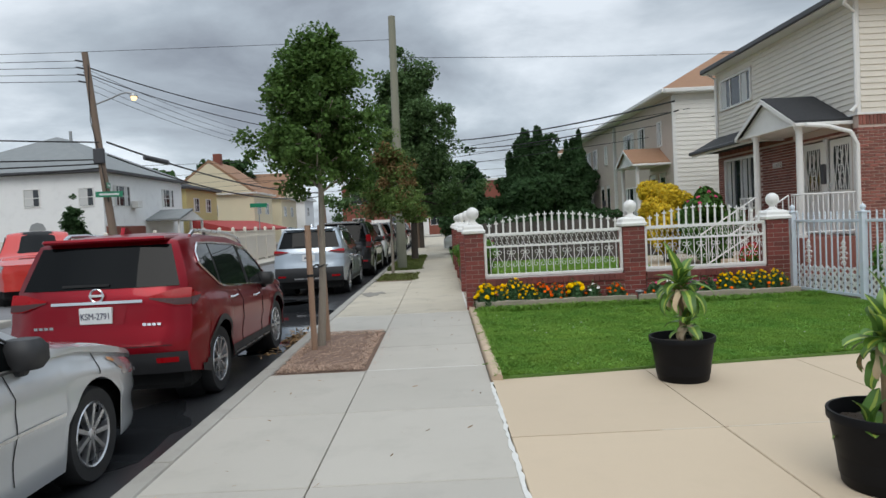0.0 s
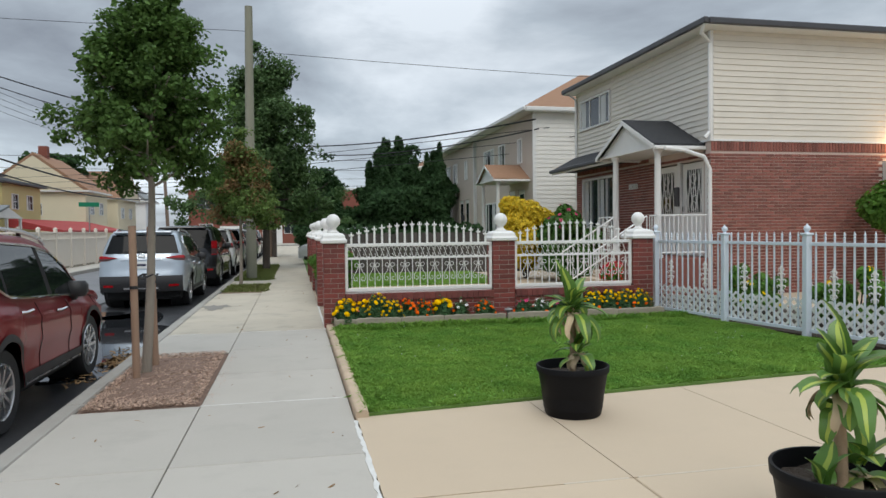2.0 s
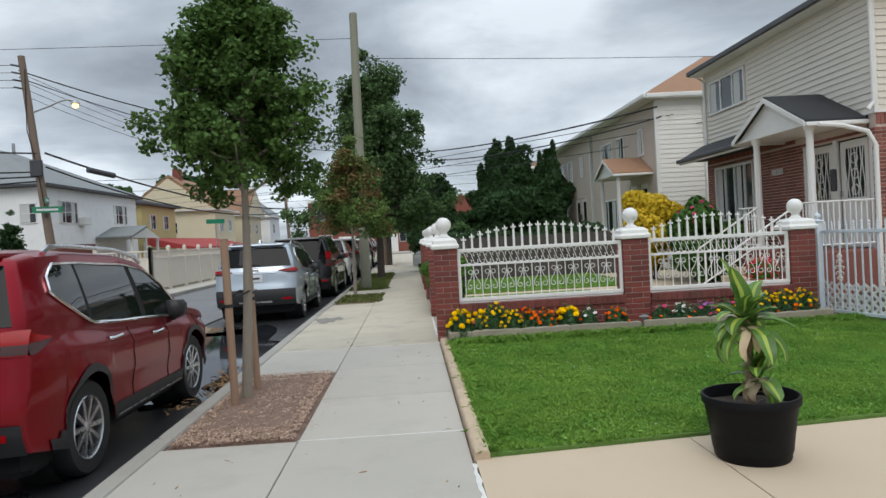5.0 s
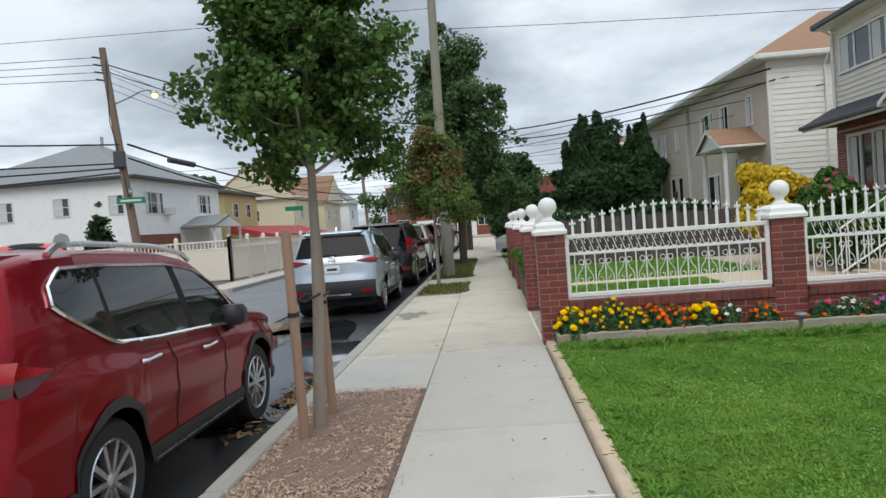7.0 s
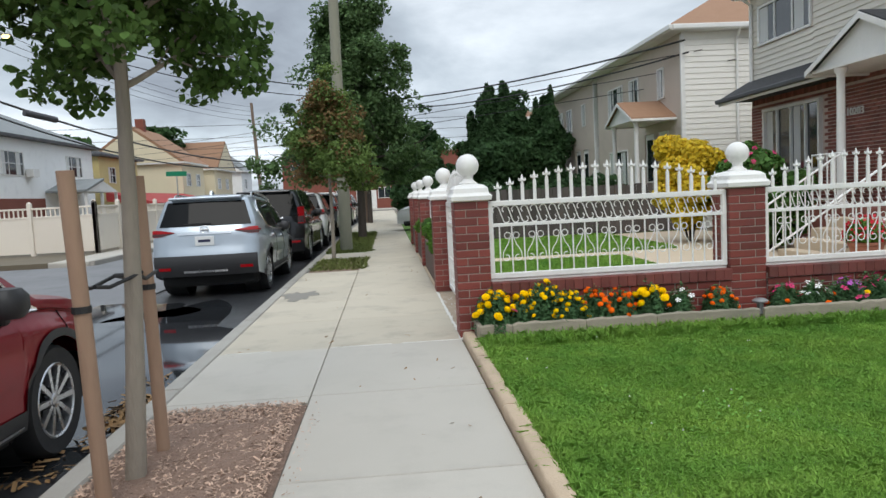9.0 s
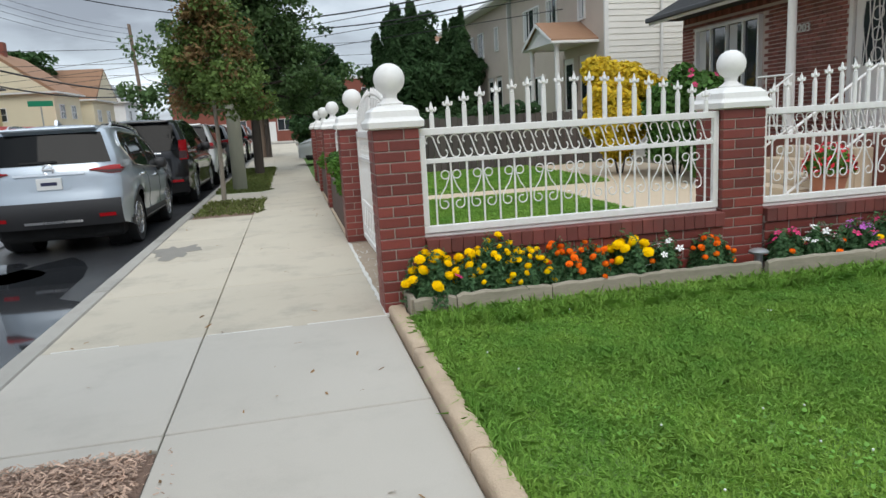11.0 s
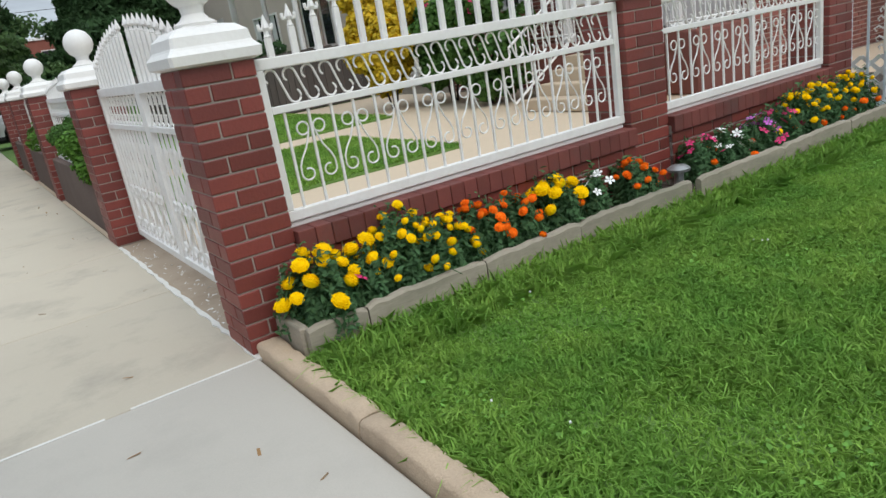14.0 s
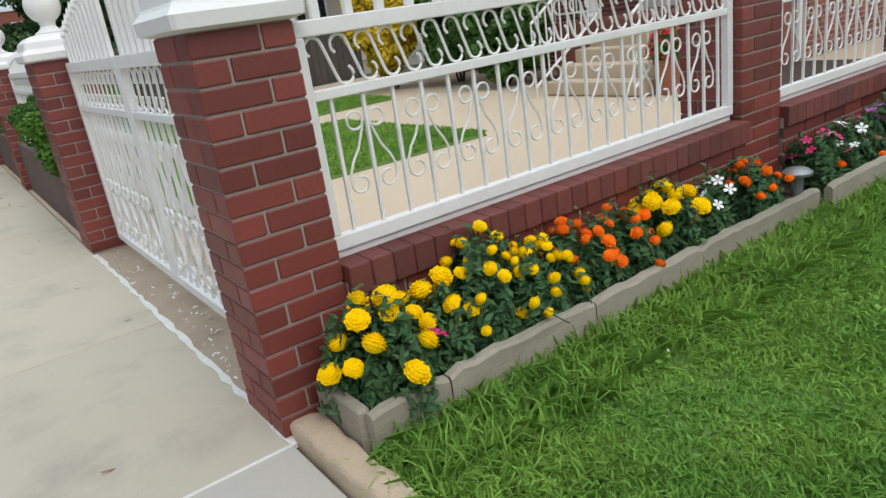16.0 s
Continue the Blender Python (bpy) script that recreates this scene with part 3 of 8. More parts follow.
# shallow puddles along the kerb
rng = np.random.default_rng(5)
for (px, py, rx, ry) in ((-2.5, 13.4, 1.15, 2.9), (-3.6, 16.3, 0.9, 0.9), (-2.2, 6.6, 0.5, 0.8)):
    pts = []
    for k in range(36):
        a = 2 * math.pi * k / 36
        w = 1 + 0.22 * math.sin(2 * a + px) + 0.13 * math.sin(5 * a + py) + rng.uniform(-0.05, 0.05)
        pts.append((min(px + rx * w * math.cos(a), KERB - 0.02), py + ry * w * math.sin(a)))
    ob = setting("puddle", Mesh().prism(pts, -0.14, -0.124), M["puddle"], "shallow puddle reflecting the sky on the road")

# mulch bed round the young tree, with loose chips
MUL = (WALK_L + 0.01, 7.97, LINE - 0.01, 10.64)


def mound(x0, y0, x1, y1, z0, h, nx, ny, seed, rough=0.02):
    r = np.random.default_rng(seed)
    mb = Mesh()
    v = []
    for j in range(ny + 1):
        for i in range(nx + 1):
            u, w = i / nx, j / ny
            e = min(u, 1 - u, w, 1 - w) * 6
            v.append((x0 + (x1 - x0) * u, y0 + (y1 - y0) * w, z0 + min(1, e) * h + r.uniform(-rough, rough) * min(1, e)))
    f = [(j * (nx + 1) + i, j * (nx + 1) + i + 1, (j + 1) * (nx + 1) + i + 1, (j + 1) * (nx + 1) + i) for j in range(ny) for i in range(nx)]
    mb.add(v, f)
    mb.box((x0, y0, z0 - 0.2), (x1, y1, z0 - 0.004))
    return mb


setting("mulch_bed", mound(*MUL, -0.02, 0.05, 22, 50, 3, 0.014), M["mulch"], "reddish brown wood mulch in the tree pit", True)


def chips(name, x0, y0, x1, y1, z, n, size, material, label, category, seed, jit=0.02):
    r = np.random.default_rng(seed)
    c = np.stack([r.uniform(x0, x1, n), r.uniform(y0, y1, n), z + r.uniform(0, jit, n)], 1)
    a = r.uniform(0, 6.28, n)
    tz = r.normal(0, 0.3, n)
    t = np.stack([np.cos(a), np.sin(a), tz], 1) * (size * r.uniform(0.5, 1.5, n))[:, None]
    s = np.stack([-np.sin(a), np.cos(a), r.normal(0, 0.3, n)], 1) * (size * 0.3 * r.uniform(0.5, 1.4, n))[:, None]
    q = np.stack([c - t - s * 0.6, c + t * 0.9 - s, c + t + s * 0.7, c - t * 0.8 + s], 1)
    return tagged(new(name, fast_mesh(name, q, None, material)), label, category, "", "stuff")


chips("wood_chips", MUL[0] + 0.03, MUL[1] + 0.03, MUL[2] - 0.02, MUL[3] - 0.03, 0.012, 15000, 0.013, M["chip"], "loose shredded wood chips covering the tree pit", "mulch", 8)
chips("spilled_chips", MUL[2], MUL[1], MUL[2] + 0.12, MUL[3], 0.002, 120, 0.010, M["chip"], "wood chips spilled on the pavement", "mulch", 9, 0.004)
chips("fallen_leaves", KERB - 0.5, 9.6, KERB - 0.03, 12.2, -0.125, 130, 0.035, M["dry_leaf"], "dry brown leaves lying in the gutter", "leaves", 10, 0.03)
chips("kerb_leaves", -1.88, 10.7, -1.58, 11.5, -0.12, 150, 0.045, M["dry_leaf"], "brown fallen leaves washed together against the kerb", "litter", 13, 0.03)
chips("pavement_litter", WALK_L, 3.5, WALK_R, 22, 0.003, 120, 0.018, M["dry_leaf"], "scattered twigs and bits of leaf on the pavement", "litter", 12, 0.003)

# second tree pit and the grass strip behind it
setting("tree_pit_soil", mound(-1.34, 19.1, -0.2, 21.6, -0.02, 0.03, 12, 20, 4, 0.01), M["mulch"], "dry soil and mulch in the second tree pit", True)
setting("grass_strip_soil", Mesh().box((-1.36, 23.4, -0.2), (-0.25, 33.0, -0.004)), M["turf"], "turf strip beside the kerb")

# front lawn between driveway and flower bed
LX0, LX1 = 0.965, 6.75


def lawn_edge(x):
    """The near edge of the lawn leans a little away from square."""
    return 7.30 + 0.10 * (x - 0.98)


setting("lawn_soil", Mesh().prism([(LX0, lawn_edge(LX0)), (LX1, lawn_edge(LX1)), (6.42, 12.42), (LX0, 12.42)], -0.2, 0.025), M["turf"], "turf soil of the front lawn")


def grass(name, x0, y0, x1, y1, z, n, h, seed, label, material, inside=None, lean=0.5, width=0.0042, clump=0.0):
    """Blades of two faces each, bent over, thicker in tufts."""
    r = np.random.default_rng(seed)
    x, y = r.uniform(x0, x1, n), r.uniform(y0, y1, n)
    if clump:
        g = np.sin(x * 2.3 + 1.1 * np.sin(y * 1.7)) * np.sin(y * 2.9 + 0.9 * np.sin(x * 2.1)) + 0.5 * np.sin(x * 7.1 + y * 5.3)
        h = h * (1 + clump * np.clip(g, -0.8, 1))
    if inside is not None:
        k = inside(x, y)
        x, y = x[k], y[k]
        h = h[k] if not np.isscalar(h) else h
    n = len(x)
    a = r.uniform(0, 6.283, n)
    hh = h * r.uniform(0.55, 1.35, n)
    ln = np.abs(r.normal(0, lean, n)) + 0.12
    d = np.stack([np.cos(a), np.sin(a), np.zeros(n)], 1)
    b = a + r.normal(1.57, 0.5, n)
    s = np.stack([np.cos(b), np.sin(b), np.zeros(n)], 1) * (width * r.uniform(0.6, 1.5, n))[:, None]
    p0 = np.stack([x, y, np.full(n, z)], 1)
    p1 = p0 + d * (hh * ln * 0.35)[:, None] + np.array([0, 0, 1]) * (hh * 0.6)[:, None]
    p2 = p0 + d * (hh * ln)[:, None] + np.array([0, 0, 1]) * (hh * np.clip(1.0 - 0.28 * ln, 0.35, 1))[:, None]
    q = np.stack([p0 - s, p0 + s, p1 + s * 0.8, p2, p1 - s * 0.8], 1)
    return tagged(new(name, fast_mesh(name, q, None, material)), label, "grass", "", "stuff")


inlawn = lambda x, y: (y > lawn_edge(x) + 0.02) & (x < 6.38 + 0.155 * (12.57 - y))
stain = []
for k in range(64):
    a = 6.2832 * k / 64
    w = 1 + 0.25 * math.sin(3 * a) + 0.16 * math.sin(7 * a + 1) + 0.10 * math.sin(13 * a + 2)
    stain.append((-1.10 + 0.24 * math.cos(a) * w, 15.95 + 0.42 * math.sin(a) * w))
single("tar_patch", Mesh().prism(stain, -0.01, 0.0035), M["stain"], "dark damp stain on the pavement beside the kerb", "patch")
grass("lawn_grass", LX0 + 0.02, 7.2, LX1, 12.0, 0.022, 320000, 0.041, 21, "bright green mown lawn grass with uneven tufts", M["grass"], inlawn, 1.0, 0.0028, 0.5)
grass("long_grass", LX0 + 0.05, 11.72, LX1, 12.0, 0.022, 9000, 0.10, 22, "longer unmown grass along the flower bed", M["grass"], None, 0.8, 0.0030)
grass("edge_grass", LX0 - 0.02, 7.3, LX0 + 0.10, 12.0, 0.03, 3500, 0.06, 23, "grass tufts leaning over the kerb", M["grass"], None, 1.0, 0.0028)
grass("strip_grass", -1.36, 23.4, -0.25, 33.0, -0.01, 16000, 0.07, 24, "patchy grass strip beside the kerb", M["grass_dry"], None, 0.7, 0.008)
grass("pit_weeds", -1.3, 19.2, -0.25, 21.5, 0.0, 1800, 0.07, 25, "thin weeds in the second tree pit", M["grass_dry"], None, 0.8, 0.007)
r_ = np.random.default_rng(77)
cp = np.stack([r_.uniform(LX0 + 0.1, LX1, 9000), r_.uniform(7.4, 11.9, 9000), 0.04 + r_.uniform(0, 0.02, 9000)], 1)
cg = np.sin(cp[:, 0] * 3.1 + 2) * np.sin(cp[:, 1] * 2.7)
cp = cp[(cg > 0.15) & (cp[:, 1] > lawn_edge(cp[:, 0]) + 0.05)]
tagged(new("clover", fast_mesh("clover", leaves(cp, np.tile([0, 0, 1.0], (len(cp), 1)), 0.016, r_, 0.35, 1.1), None, M["clover"])), "low clover leaves mixed into the lawn", "clover", "", "stuff")
cw = cp[r_.choice(len(cp), 40, replace=False)] + np.array([0, 0, 0.02])
mbw = Mesh()
for p in cw:
    mbw.ball(tuple(p), 0.005, 6, 4)
tagged(new("clover_flowers", mbw.mesh("clover_flowers", M["white_petal"], True)), "small white clover heads dotted over the lawn", "clover", "", "stuff")

# yard inside the fence: concrete, two lawns
setting("yard_concrete", Mesh().box((0.86, 12.75, -0.2), (8.9, 24.9, -0.012)), M["drive"], "buff concrete yard behind the fence")
setting("yard_turf_near", Mesh().box((1.35, 15.75, -0.2), (4.6, 18.75, 0.015), 0.02), M["turf"], "turf patch in the yard")
setting("yard_turf_far", Mesh().box((1.35, 19.9, -0.2), (6.2, 24.8, 0.015), 0.02), M["turf"], "turf along the back of the yard")
grass("yard_grass_near", 1.36, 15.76, 4.6, 18.74, 0.012, 40000, 0.045, 31, "mown grass patch behind the white fence", M["grass"], None, 0.7, 0.006)
grass("yard_grass_far", 1.36, 19.9, 6.2, 24.8, 0.012, 40000, 0.05, 32, "grass along the board fence", M["grass"], None, 0.7, 0.007)
setting("garden_soil", Mesh().prism([(6.5, 12.7), (6.62, 11.6), (7.25, 7.5), (8.9, 7.5), (8.9, 14.9), (6.5, 14.9)], -0.2, 0.03), M["soil"], "planted soil between fence and house")
setting("side_yard", Mesh().box((8.91, -30.0, -0.2), (26, 14.95, 0.0)), M["drive"], "paved side yard of the brick house")
setting("drive_bed", Mesh().prism([(0.86, -30), (8.9, -30), (8.9, 7.45), (7.2, 7.45), (6.9, lawn_edge(6.9)), (0.86, lawn_edge(0.86))], -0.2, -0.02), M["joint"], "joint filler below the driveway")
setting("neighbour_yard", Mesh().box((0.86, 25.1, -0.2), (8.9, 60, -0.01)), M["turf"], "neighbour's turf beyond the board fence")

# ---- ornamental fence ----
PIL_H, COURSE = 1.27, 0.0747
PY0, PY1 = 12.37, 12.74


def cap_parts(parent, w, z):
    """Stepped moulded cap with a ball on a neck."""
    h = w / 2
    prof = [(h + 0.005, 0.0), (h + 0.034, 0.010), (h + 0.038, 0.048), (h + 0.018, 0.070), (h + 0.012, 0.08), (h + 0.006, 0.12), (h - 0.03, 0.15), (h - 0.10, 0.165)]
    mb = Mesh()
    v, f = [], []
    for r, dz in prof:
        c = 0.012
        v += [(-r + c, -r, z + dz), (r - c, -r, z + dz), (r, -r + c, z + dz), (r, r - c, z + dz), (r - c, r, z + dz), (-r + c, r, z + dz), (-r, r - c, z + dz), (-r, -r + c, z + dz)]
    for k in range(len(prof) - 1):
        f += [(k * 8 + i, k * 8 + (i + 1) % 8, k * 8 + 8 + (i + 1) % 8, k * 8 + 8 + i) for i in range(8)]
    f += [tuple(reversed(range(8))), tuple(range(len(v) - 8, len(v)))]
    mb.add(v, f)
    part("cap", mb, M["white_paint"], parent, "white painted moulded cap")
    nb = Mesh().lathe([(0.085, 0), (0.09, 0.012), (0.06, 0.03), (0.046, 0.05), (0.05, 0.075), (0.062, 0.095)], (0, 0, z + 0.16), 20)
    part("neck", nb, M["white_paint"], parent, smooth=True)
    part("ball", Mesh().ball((0, 0, z + 0.16 + 0.175), 0.108, 28, 18), M["white_paint"], parent, "white painted ball finial", smooth=True)


BRICK_CACHE = {}


def brick_mesh(l, w, h, c=0.006, material="brick"):
    key = (round(l, 3), round(w, 3), round(h, 3), material)
    if key not in BRICK_CACHE:
        BRICK_CACHE[key] = Mesh().box((-l / 2, -w / 2, -h / 2), (l / 2, w / 2, h / 2), c).mesh("brick", M[material])
    return BRICK_CACHE[key]


BRICK_JOBS = []


def lay(parent, l, w, h, x, y, z, turn=0, material="brick"):
    BRICK_JOBS.append((parent, (l, w, h, 0.004, material), (x, y, z, turn)))


def pillar(x, y, label, full=True, w=0.37, mat_b="brick"):
    """A square brick pillar of 17 courses under a white cap; x, y: its middle."""
    p = thing("brick_pillar", (x, y, 0), label, "pillar", "brick pillars of the fence")
    part("core", Mesh().box((-w / 2 + 0.006, -w / 2 + 0.006, -0.05), (w / 2 - 0.006, w / 2 - 0.006, PIL_H)), M["mortar"], p, "grey mortar")
    g = 0.008
    d = 0.10
    a = w - d - g
    for k in range(17):
        # each course turns round the core, every other one the other way
        z, hgt, m = (k + 0.5) * COURSE, COURSE - g, 1 if k % 2 == 0 else -1
        off, edge = (-w + a) / 2, (w - d) / 2
        lay(p, a, d, hgt, m * off, -edge, z)
        lay(p, a, d, hgt, -m * off, edge, z)
        if full:
            lay(p, a, d, hgt, m * edge, off, z, 90)
            lay(p, a, d, hgt, -m * edge, -off, z, 90)
        else:
            lay(p, w - 2 * d - 2 * g, d, hgt, edge, 0, z, 90)
            lay(p, w - 2 * d - 2 * g, d, hgt, -edge, 0, z, 90)
            lay(p, d, d, hgt, m * edge, -edge, z)
            lay(p, d, d, hgt, -m * edge, edge, z)
    cap_parts(p, w, PIL_H)
    return p


pillar(1.0, 12.51, "square red brick corner pillar with white moulded cap and ball", w=0.315)
pillar(3.655, 12.54, "square red brick pillar with white cap beside a path light", w=0.36)
pillar(6.05, 12.54, "square red brick pillar with white cap beside the pale gate", w=0.36)
pillar(1.03, 15.70, "square red brick gate pillar with white cap and ball")
for yy in (19.35, 22.45, 25.4):
    pillar(1.03, yy, "square red brick pillar with white cap beside planted wall", full=False)


def dwarf_wall(x0, x1, y, label):
    """Low brick wall with a rowlock course on top, between two pillars."""
    d = 0.24
    p = thing("dwarf_wall", ((x0 + x1) / 2, y, 0), label, "brick wall", "dwarf walls under the fence panels")
    L = x1 - x0
    part("core", Mesh().box((-L / 2, -d / 2 + 0.008, -0.05), (L / 2, d / 2 - 0.008, 0.44)), M["mortar"], p, "grey mortar")
    g = 0.010
    for k in range(5):
        z = 0.022 + (k + 0.5) * COURSE
        xs = -L / 2 - (0.11 if k % 2 else 0.0)
        while xs < L / 2 - 0.03:
            a, b = max(xs, -L / 2), min(xs + 0.21, L / 2)
            if b - a > 0.04:
                lay(p, b - a, d, COURSE - g, (a + b) / 2, 0, z)
            xs += 0.22
    n = int(L / 0.085)
    for i in range(n):
        lay(p, L / n - 0.0025, d + 0.045, 0.105, -L / 2 + (i + 0.5) * L / n, 0, 0.45, 0, "brick_stained")
    part("sill", Mesh().box((-L / 2 + 0.004, -0.035, 0.5015), (L / 2 - 0.004, 0.06, 0.528), 0.005), M["white_paint"], p, "white painted sill strip")
    return p


dwarf_wall(1.16, 3.473, 12.455, "low dark red brick wall with rowlock top course")
dwarf_wall(3.837, 5.868, 12.455, "low dark red brick wall with rowlock top course")


def arc(cx, cz, r, a0, a1, n=8):
    return [(cx + r * math.cos(a0 + (a1 - a0) * i / n), cz + r * math.sin(a0 + (a1 - a0) * i / n)) for i in range(n + 1)]


def s_scroll(x, z0, z1):
    """A slanted S of flat bar with a curl at each end, in the plane of the panel."""
    r = (z1 - z0) * 0.185
    pts = arc(x - 0.048, z1 - r - 0.003, r, math.radians(235), math.radians(15), 8)
    pts += arc(x + 0.048, z0 + r + 0.003, r, math.radians(195), math.radians(415), 8)
    return pts


def lyre(x, z0, z1, w, side):
    """Half of a lyre-shaped scroll pair."""
    h = z1 - z0
    r = w * 0.135
    pts = [(x + side * (0.012 + r + r * math.cos(t)), z1 - r + r * math.sin(t)) for t in np.linspace(math.radians(-130), math.radians(180), 12)]
    pts += [(x + side * (0.016 + w * 0.02), z1 - r - h * 0.12), (x + side * w * 0.20, z0 + h * 0.56), (x + side * w * 0.34, z0 + h * 0.40), (x + side * w * 0.41, z0 + h * 0.27)]
    R = w * 0.165
    cx, cz = x + side * (w * 0.42 - R), z0 + R
    pts += [(cx + side * R * k * math.cos(t), cz + R * k * math.sin(t)) for t, k in zip(np.linspace(math.radians(10), math.radians(-290), 13), np.linspace(1, 0.62, 13))]
    return pts


def spear(mb, x, y, z, k=1.0):
    """A cast fleur finial on a bar's end: stem collar, two leaves, point."""
    mb.lathe([(0.012 * k, 0), (0.017 * k, 0.008 * k), (0.012 * k, 0.016 * k), (0.010 * k, 0.03 * k), (0.020 * k, 0.045 * k), (0.014 * k, 0.062 * k), (0.002, 0.10 * k)], (x, y, z), 6)
    mb.box((x - 0.034 * k, y - 0.006, z + 0.032 * k), (x + 0.034 * k, y + 0.006, z + 0.046 * k), 0.004)
    for s in (-1, 1):
        mb.box((x + s * 0.030 * k - 0.007, y - 0.006, z + 0.040 * k), (x + s * 0.030 * k + 0.007, y + 0.006, z + 0.062 * k), 0.003)


def on_y(pts, y):
    return [(u, y, w) for u, w in pts]


def fence_panel(x0, x1, y, z0, z1, zm, label, arch=(0.10, 0.29), material="iron", name="iron_fence", group="scrolled fence panels", turn=0.0, origin=None, n=None, flower=True):
    """A scrolled wrought-iron panel between z0 and z1, with a row of arched spears on top."""
    mt = M[material]
    p = thing(name, origin or ((x0 + x1) / 2, y, 0), label, "fence panel", group, turn)
    L = x1 - x0
    a, b = -L / 2, L / 2
    fr = Mesh().box((a, -0.02, z0), (b, 0.02, z0 + 0.05), 0.004).box((a, -0.02, z1 - 0.05), (b, 0.02, z1), 0.004)
    fr.box((a, -0.02, z0 + 0.05), (a + 0.045, 0.02, z1 - 0.05), 0.004).box((b - 0.045, -0.02, z0 + 0.05), (b, 0.02, z1 - 0.05), 0.004)
    part("frame", fr, mt, p, "white painted steel frame" if material == "iron" else "")
    part("mid_rail", Mesh().box((a + 0.045, -0.016, zm - 0.016), (b - 0.045, 0.016, zm + 0.016), 0.003), mt, p)
    n = n or int(round((L - 0.09) / 0.118))
    st = (L - 0.09) / n
    xs = [a + 0.045 + st * (i + 0.5) for i in range(n)]
    for i, x in enumerate(xs):
        part("bar", Mesh().box((x - 0.0058, -0.0058, z0 + 0.05), (x + 0.0058, 0.0058, zm - 0.016)), mt, p)
        e = math.sin(math.pi * (i + 0.6) / (n + 0.2))
        h = arch[0] + (arch[1] - arch[0]) * e ** 0.8
        sp = Mesh().box((x - 0.015, -0.012, z1), (x + 0.015, 0.012, z1 + h - 0.05), 0.003)
        spear(sp, x, 0, z1 + h - 0.052)
        part("spear", sp, mt, p)
        if flower and i % 2 == 1:
            lo, hi = z0 + 0.05 + (zm - z0 - 0.05) * 0.24, z0 + 0.05 + (zm - z0 - 0.05) * 0.84
            ly = Mesh()
            for s in (-1, 1):
                ly.tube(on_y(lyre(x, lo, hi, st * 1.85, s), 0.008), 0.0048, 5)
            part("lyre_scroll", ly, mt, p)
    k = int((L - 0.20) / 0.086)
    me = Mesh().tube(on_y(s_scroll(0, zm + 0.016, z1 - 0.05), 0), 0.0055, 5).mesh("s_scroll", mt)
    for i in range(k):
        part("s_scroll", me, None, p, at=pose(a + 0.125 + (L - 0.25) * i / (k - 1), 0, 0))
    return p


fence_panel(1.162, 3.471, 12.425, 0.532, 1.262, 1.035, "white wrought-iron fence panel with scrolls and arched spear tops")
fence_panel(3.839, 5.866, 12.425, 0.532, 1.262, 1.035, "white wrought-iron fence panel with scrolls and arched spear tops")


def gate():
    """Double-leaf white driveway gate along the pavement, between the two gate pillars."""
    y0, y1, x, z0, z1 = 12.76, 15.50, 1.05, 0.06, 1.24
    mt = M["iron"]
    p = thing("driveway_gate", (x, (y0 + y1) / 2, 0), "closed white wrought-iron double gate with scrolls and arched spears", "gate", "", 90)
    L = y1 - y0
    for s, a, b in ((0, -L / 2 + 0.01, -0.006), (1, 0.006, L / 2 - 0.01)):
        leaf = Mesh().box((a, -0.022, z0), (b, 0.022, z0 + 0.05), 0.004).box((a, -0.022, z1 - 0.06), (b, 0.022, z1), 0.004)
        leaf.box((a, -0.022, z0 + 0.05), (a + 0.055, 0.022, z1 - 0.06), 0.004).box((b - 0.055, -0.022, z0 + 0.05), (b, 0.022, z1 - 0.06), 0.004)
        leaf.box((a + 0.055, -0.018, 0.94), (b - 0.055, 0.018, 0.975), 0.003)
        lf = part("gate_leaf", leaf, mt, p)
        n = 11
        st = (b - a - 0.11) / n
        for i in range(n):
            x_ = a + 0.055 + st * (i + 0.5)
            part("bar", Mesh().box((x_ - 0.008, -0.008, z0 + 0.05), (x_ + 0.008, 0.008, 0.94)), mt, lf)
            part("s_scroll", Mesh().tube(on_y(s_scroll(x_, 0.975, z1 - 0.06), 0), 0.006, 5), mt, lf)
            t = (x_ + L / 2) / L
            h = 0.13 + 0.22 * math.sin(math.pi * t) ** 0.9
            sp = Mesh().box((x_ - 0.015, -0.012, z1), (x_ + 0.015, 0.012, z1 + h - 0.05), 0.003)
            spear(sp, x_, 0, z1 + h - 0.052)
            part("spear", sp, mt, lf)
            if i % 2:
                ly = Mesh()
                for sd in (-1, 1):
                    ly.tube(on_y(lyre(x_, 0.16, 0.50, st * 2.2, sd), 0.014), 0.010, 6)
                    up = [(u, 1.0 - w) for u, w in lyre(x_, 0.16, 0.50, st * 2.2, sd)]
                    ly.tube(on_y(up, -0.014), 0.010, 6)
                part("lyre_scroll", ly, mt, lf)
    return p


gate()

# side run of wall and panels north of the gate
for a, b in ((15.89, 19.16), (19.54, 22.26), (22.64, 25.21)):
    w = single("planter_wall", Mesh().box((0.90, a, -0.05), (1.12, b, 0.52), 0.012), M["stucco_wall"], "low brown rendered planter wall beside the pavement", "wall", "planter walls")
    fence_panel(a + 0.01, b - 0.01, 0, 0.60, 1.22, 1.03, "white iron fence panel above the planter wall", (0.06, 0.16), turn=90, origin=(1.05, (a + b) / 2, 0), n=18, flower=False, group="panels above the planter walls")
    single("planter_rail", Mesh().box((0.97, a + 0.02, 0.52), (1.10, b - 0.02, 0.60), 0.01), M["white_paint"], "white painted base rail on the planter wall", "rail", "base rails")

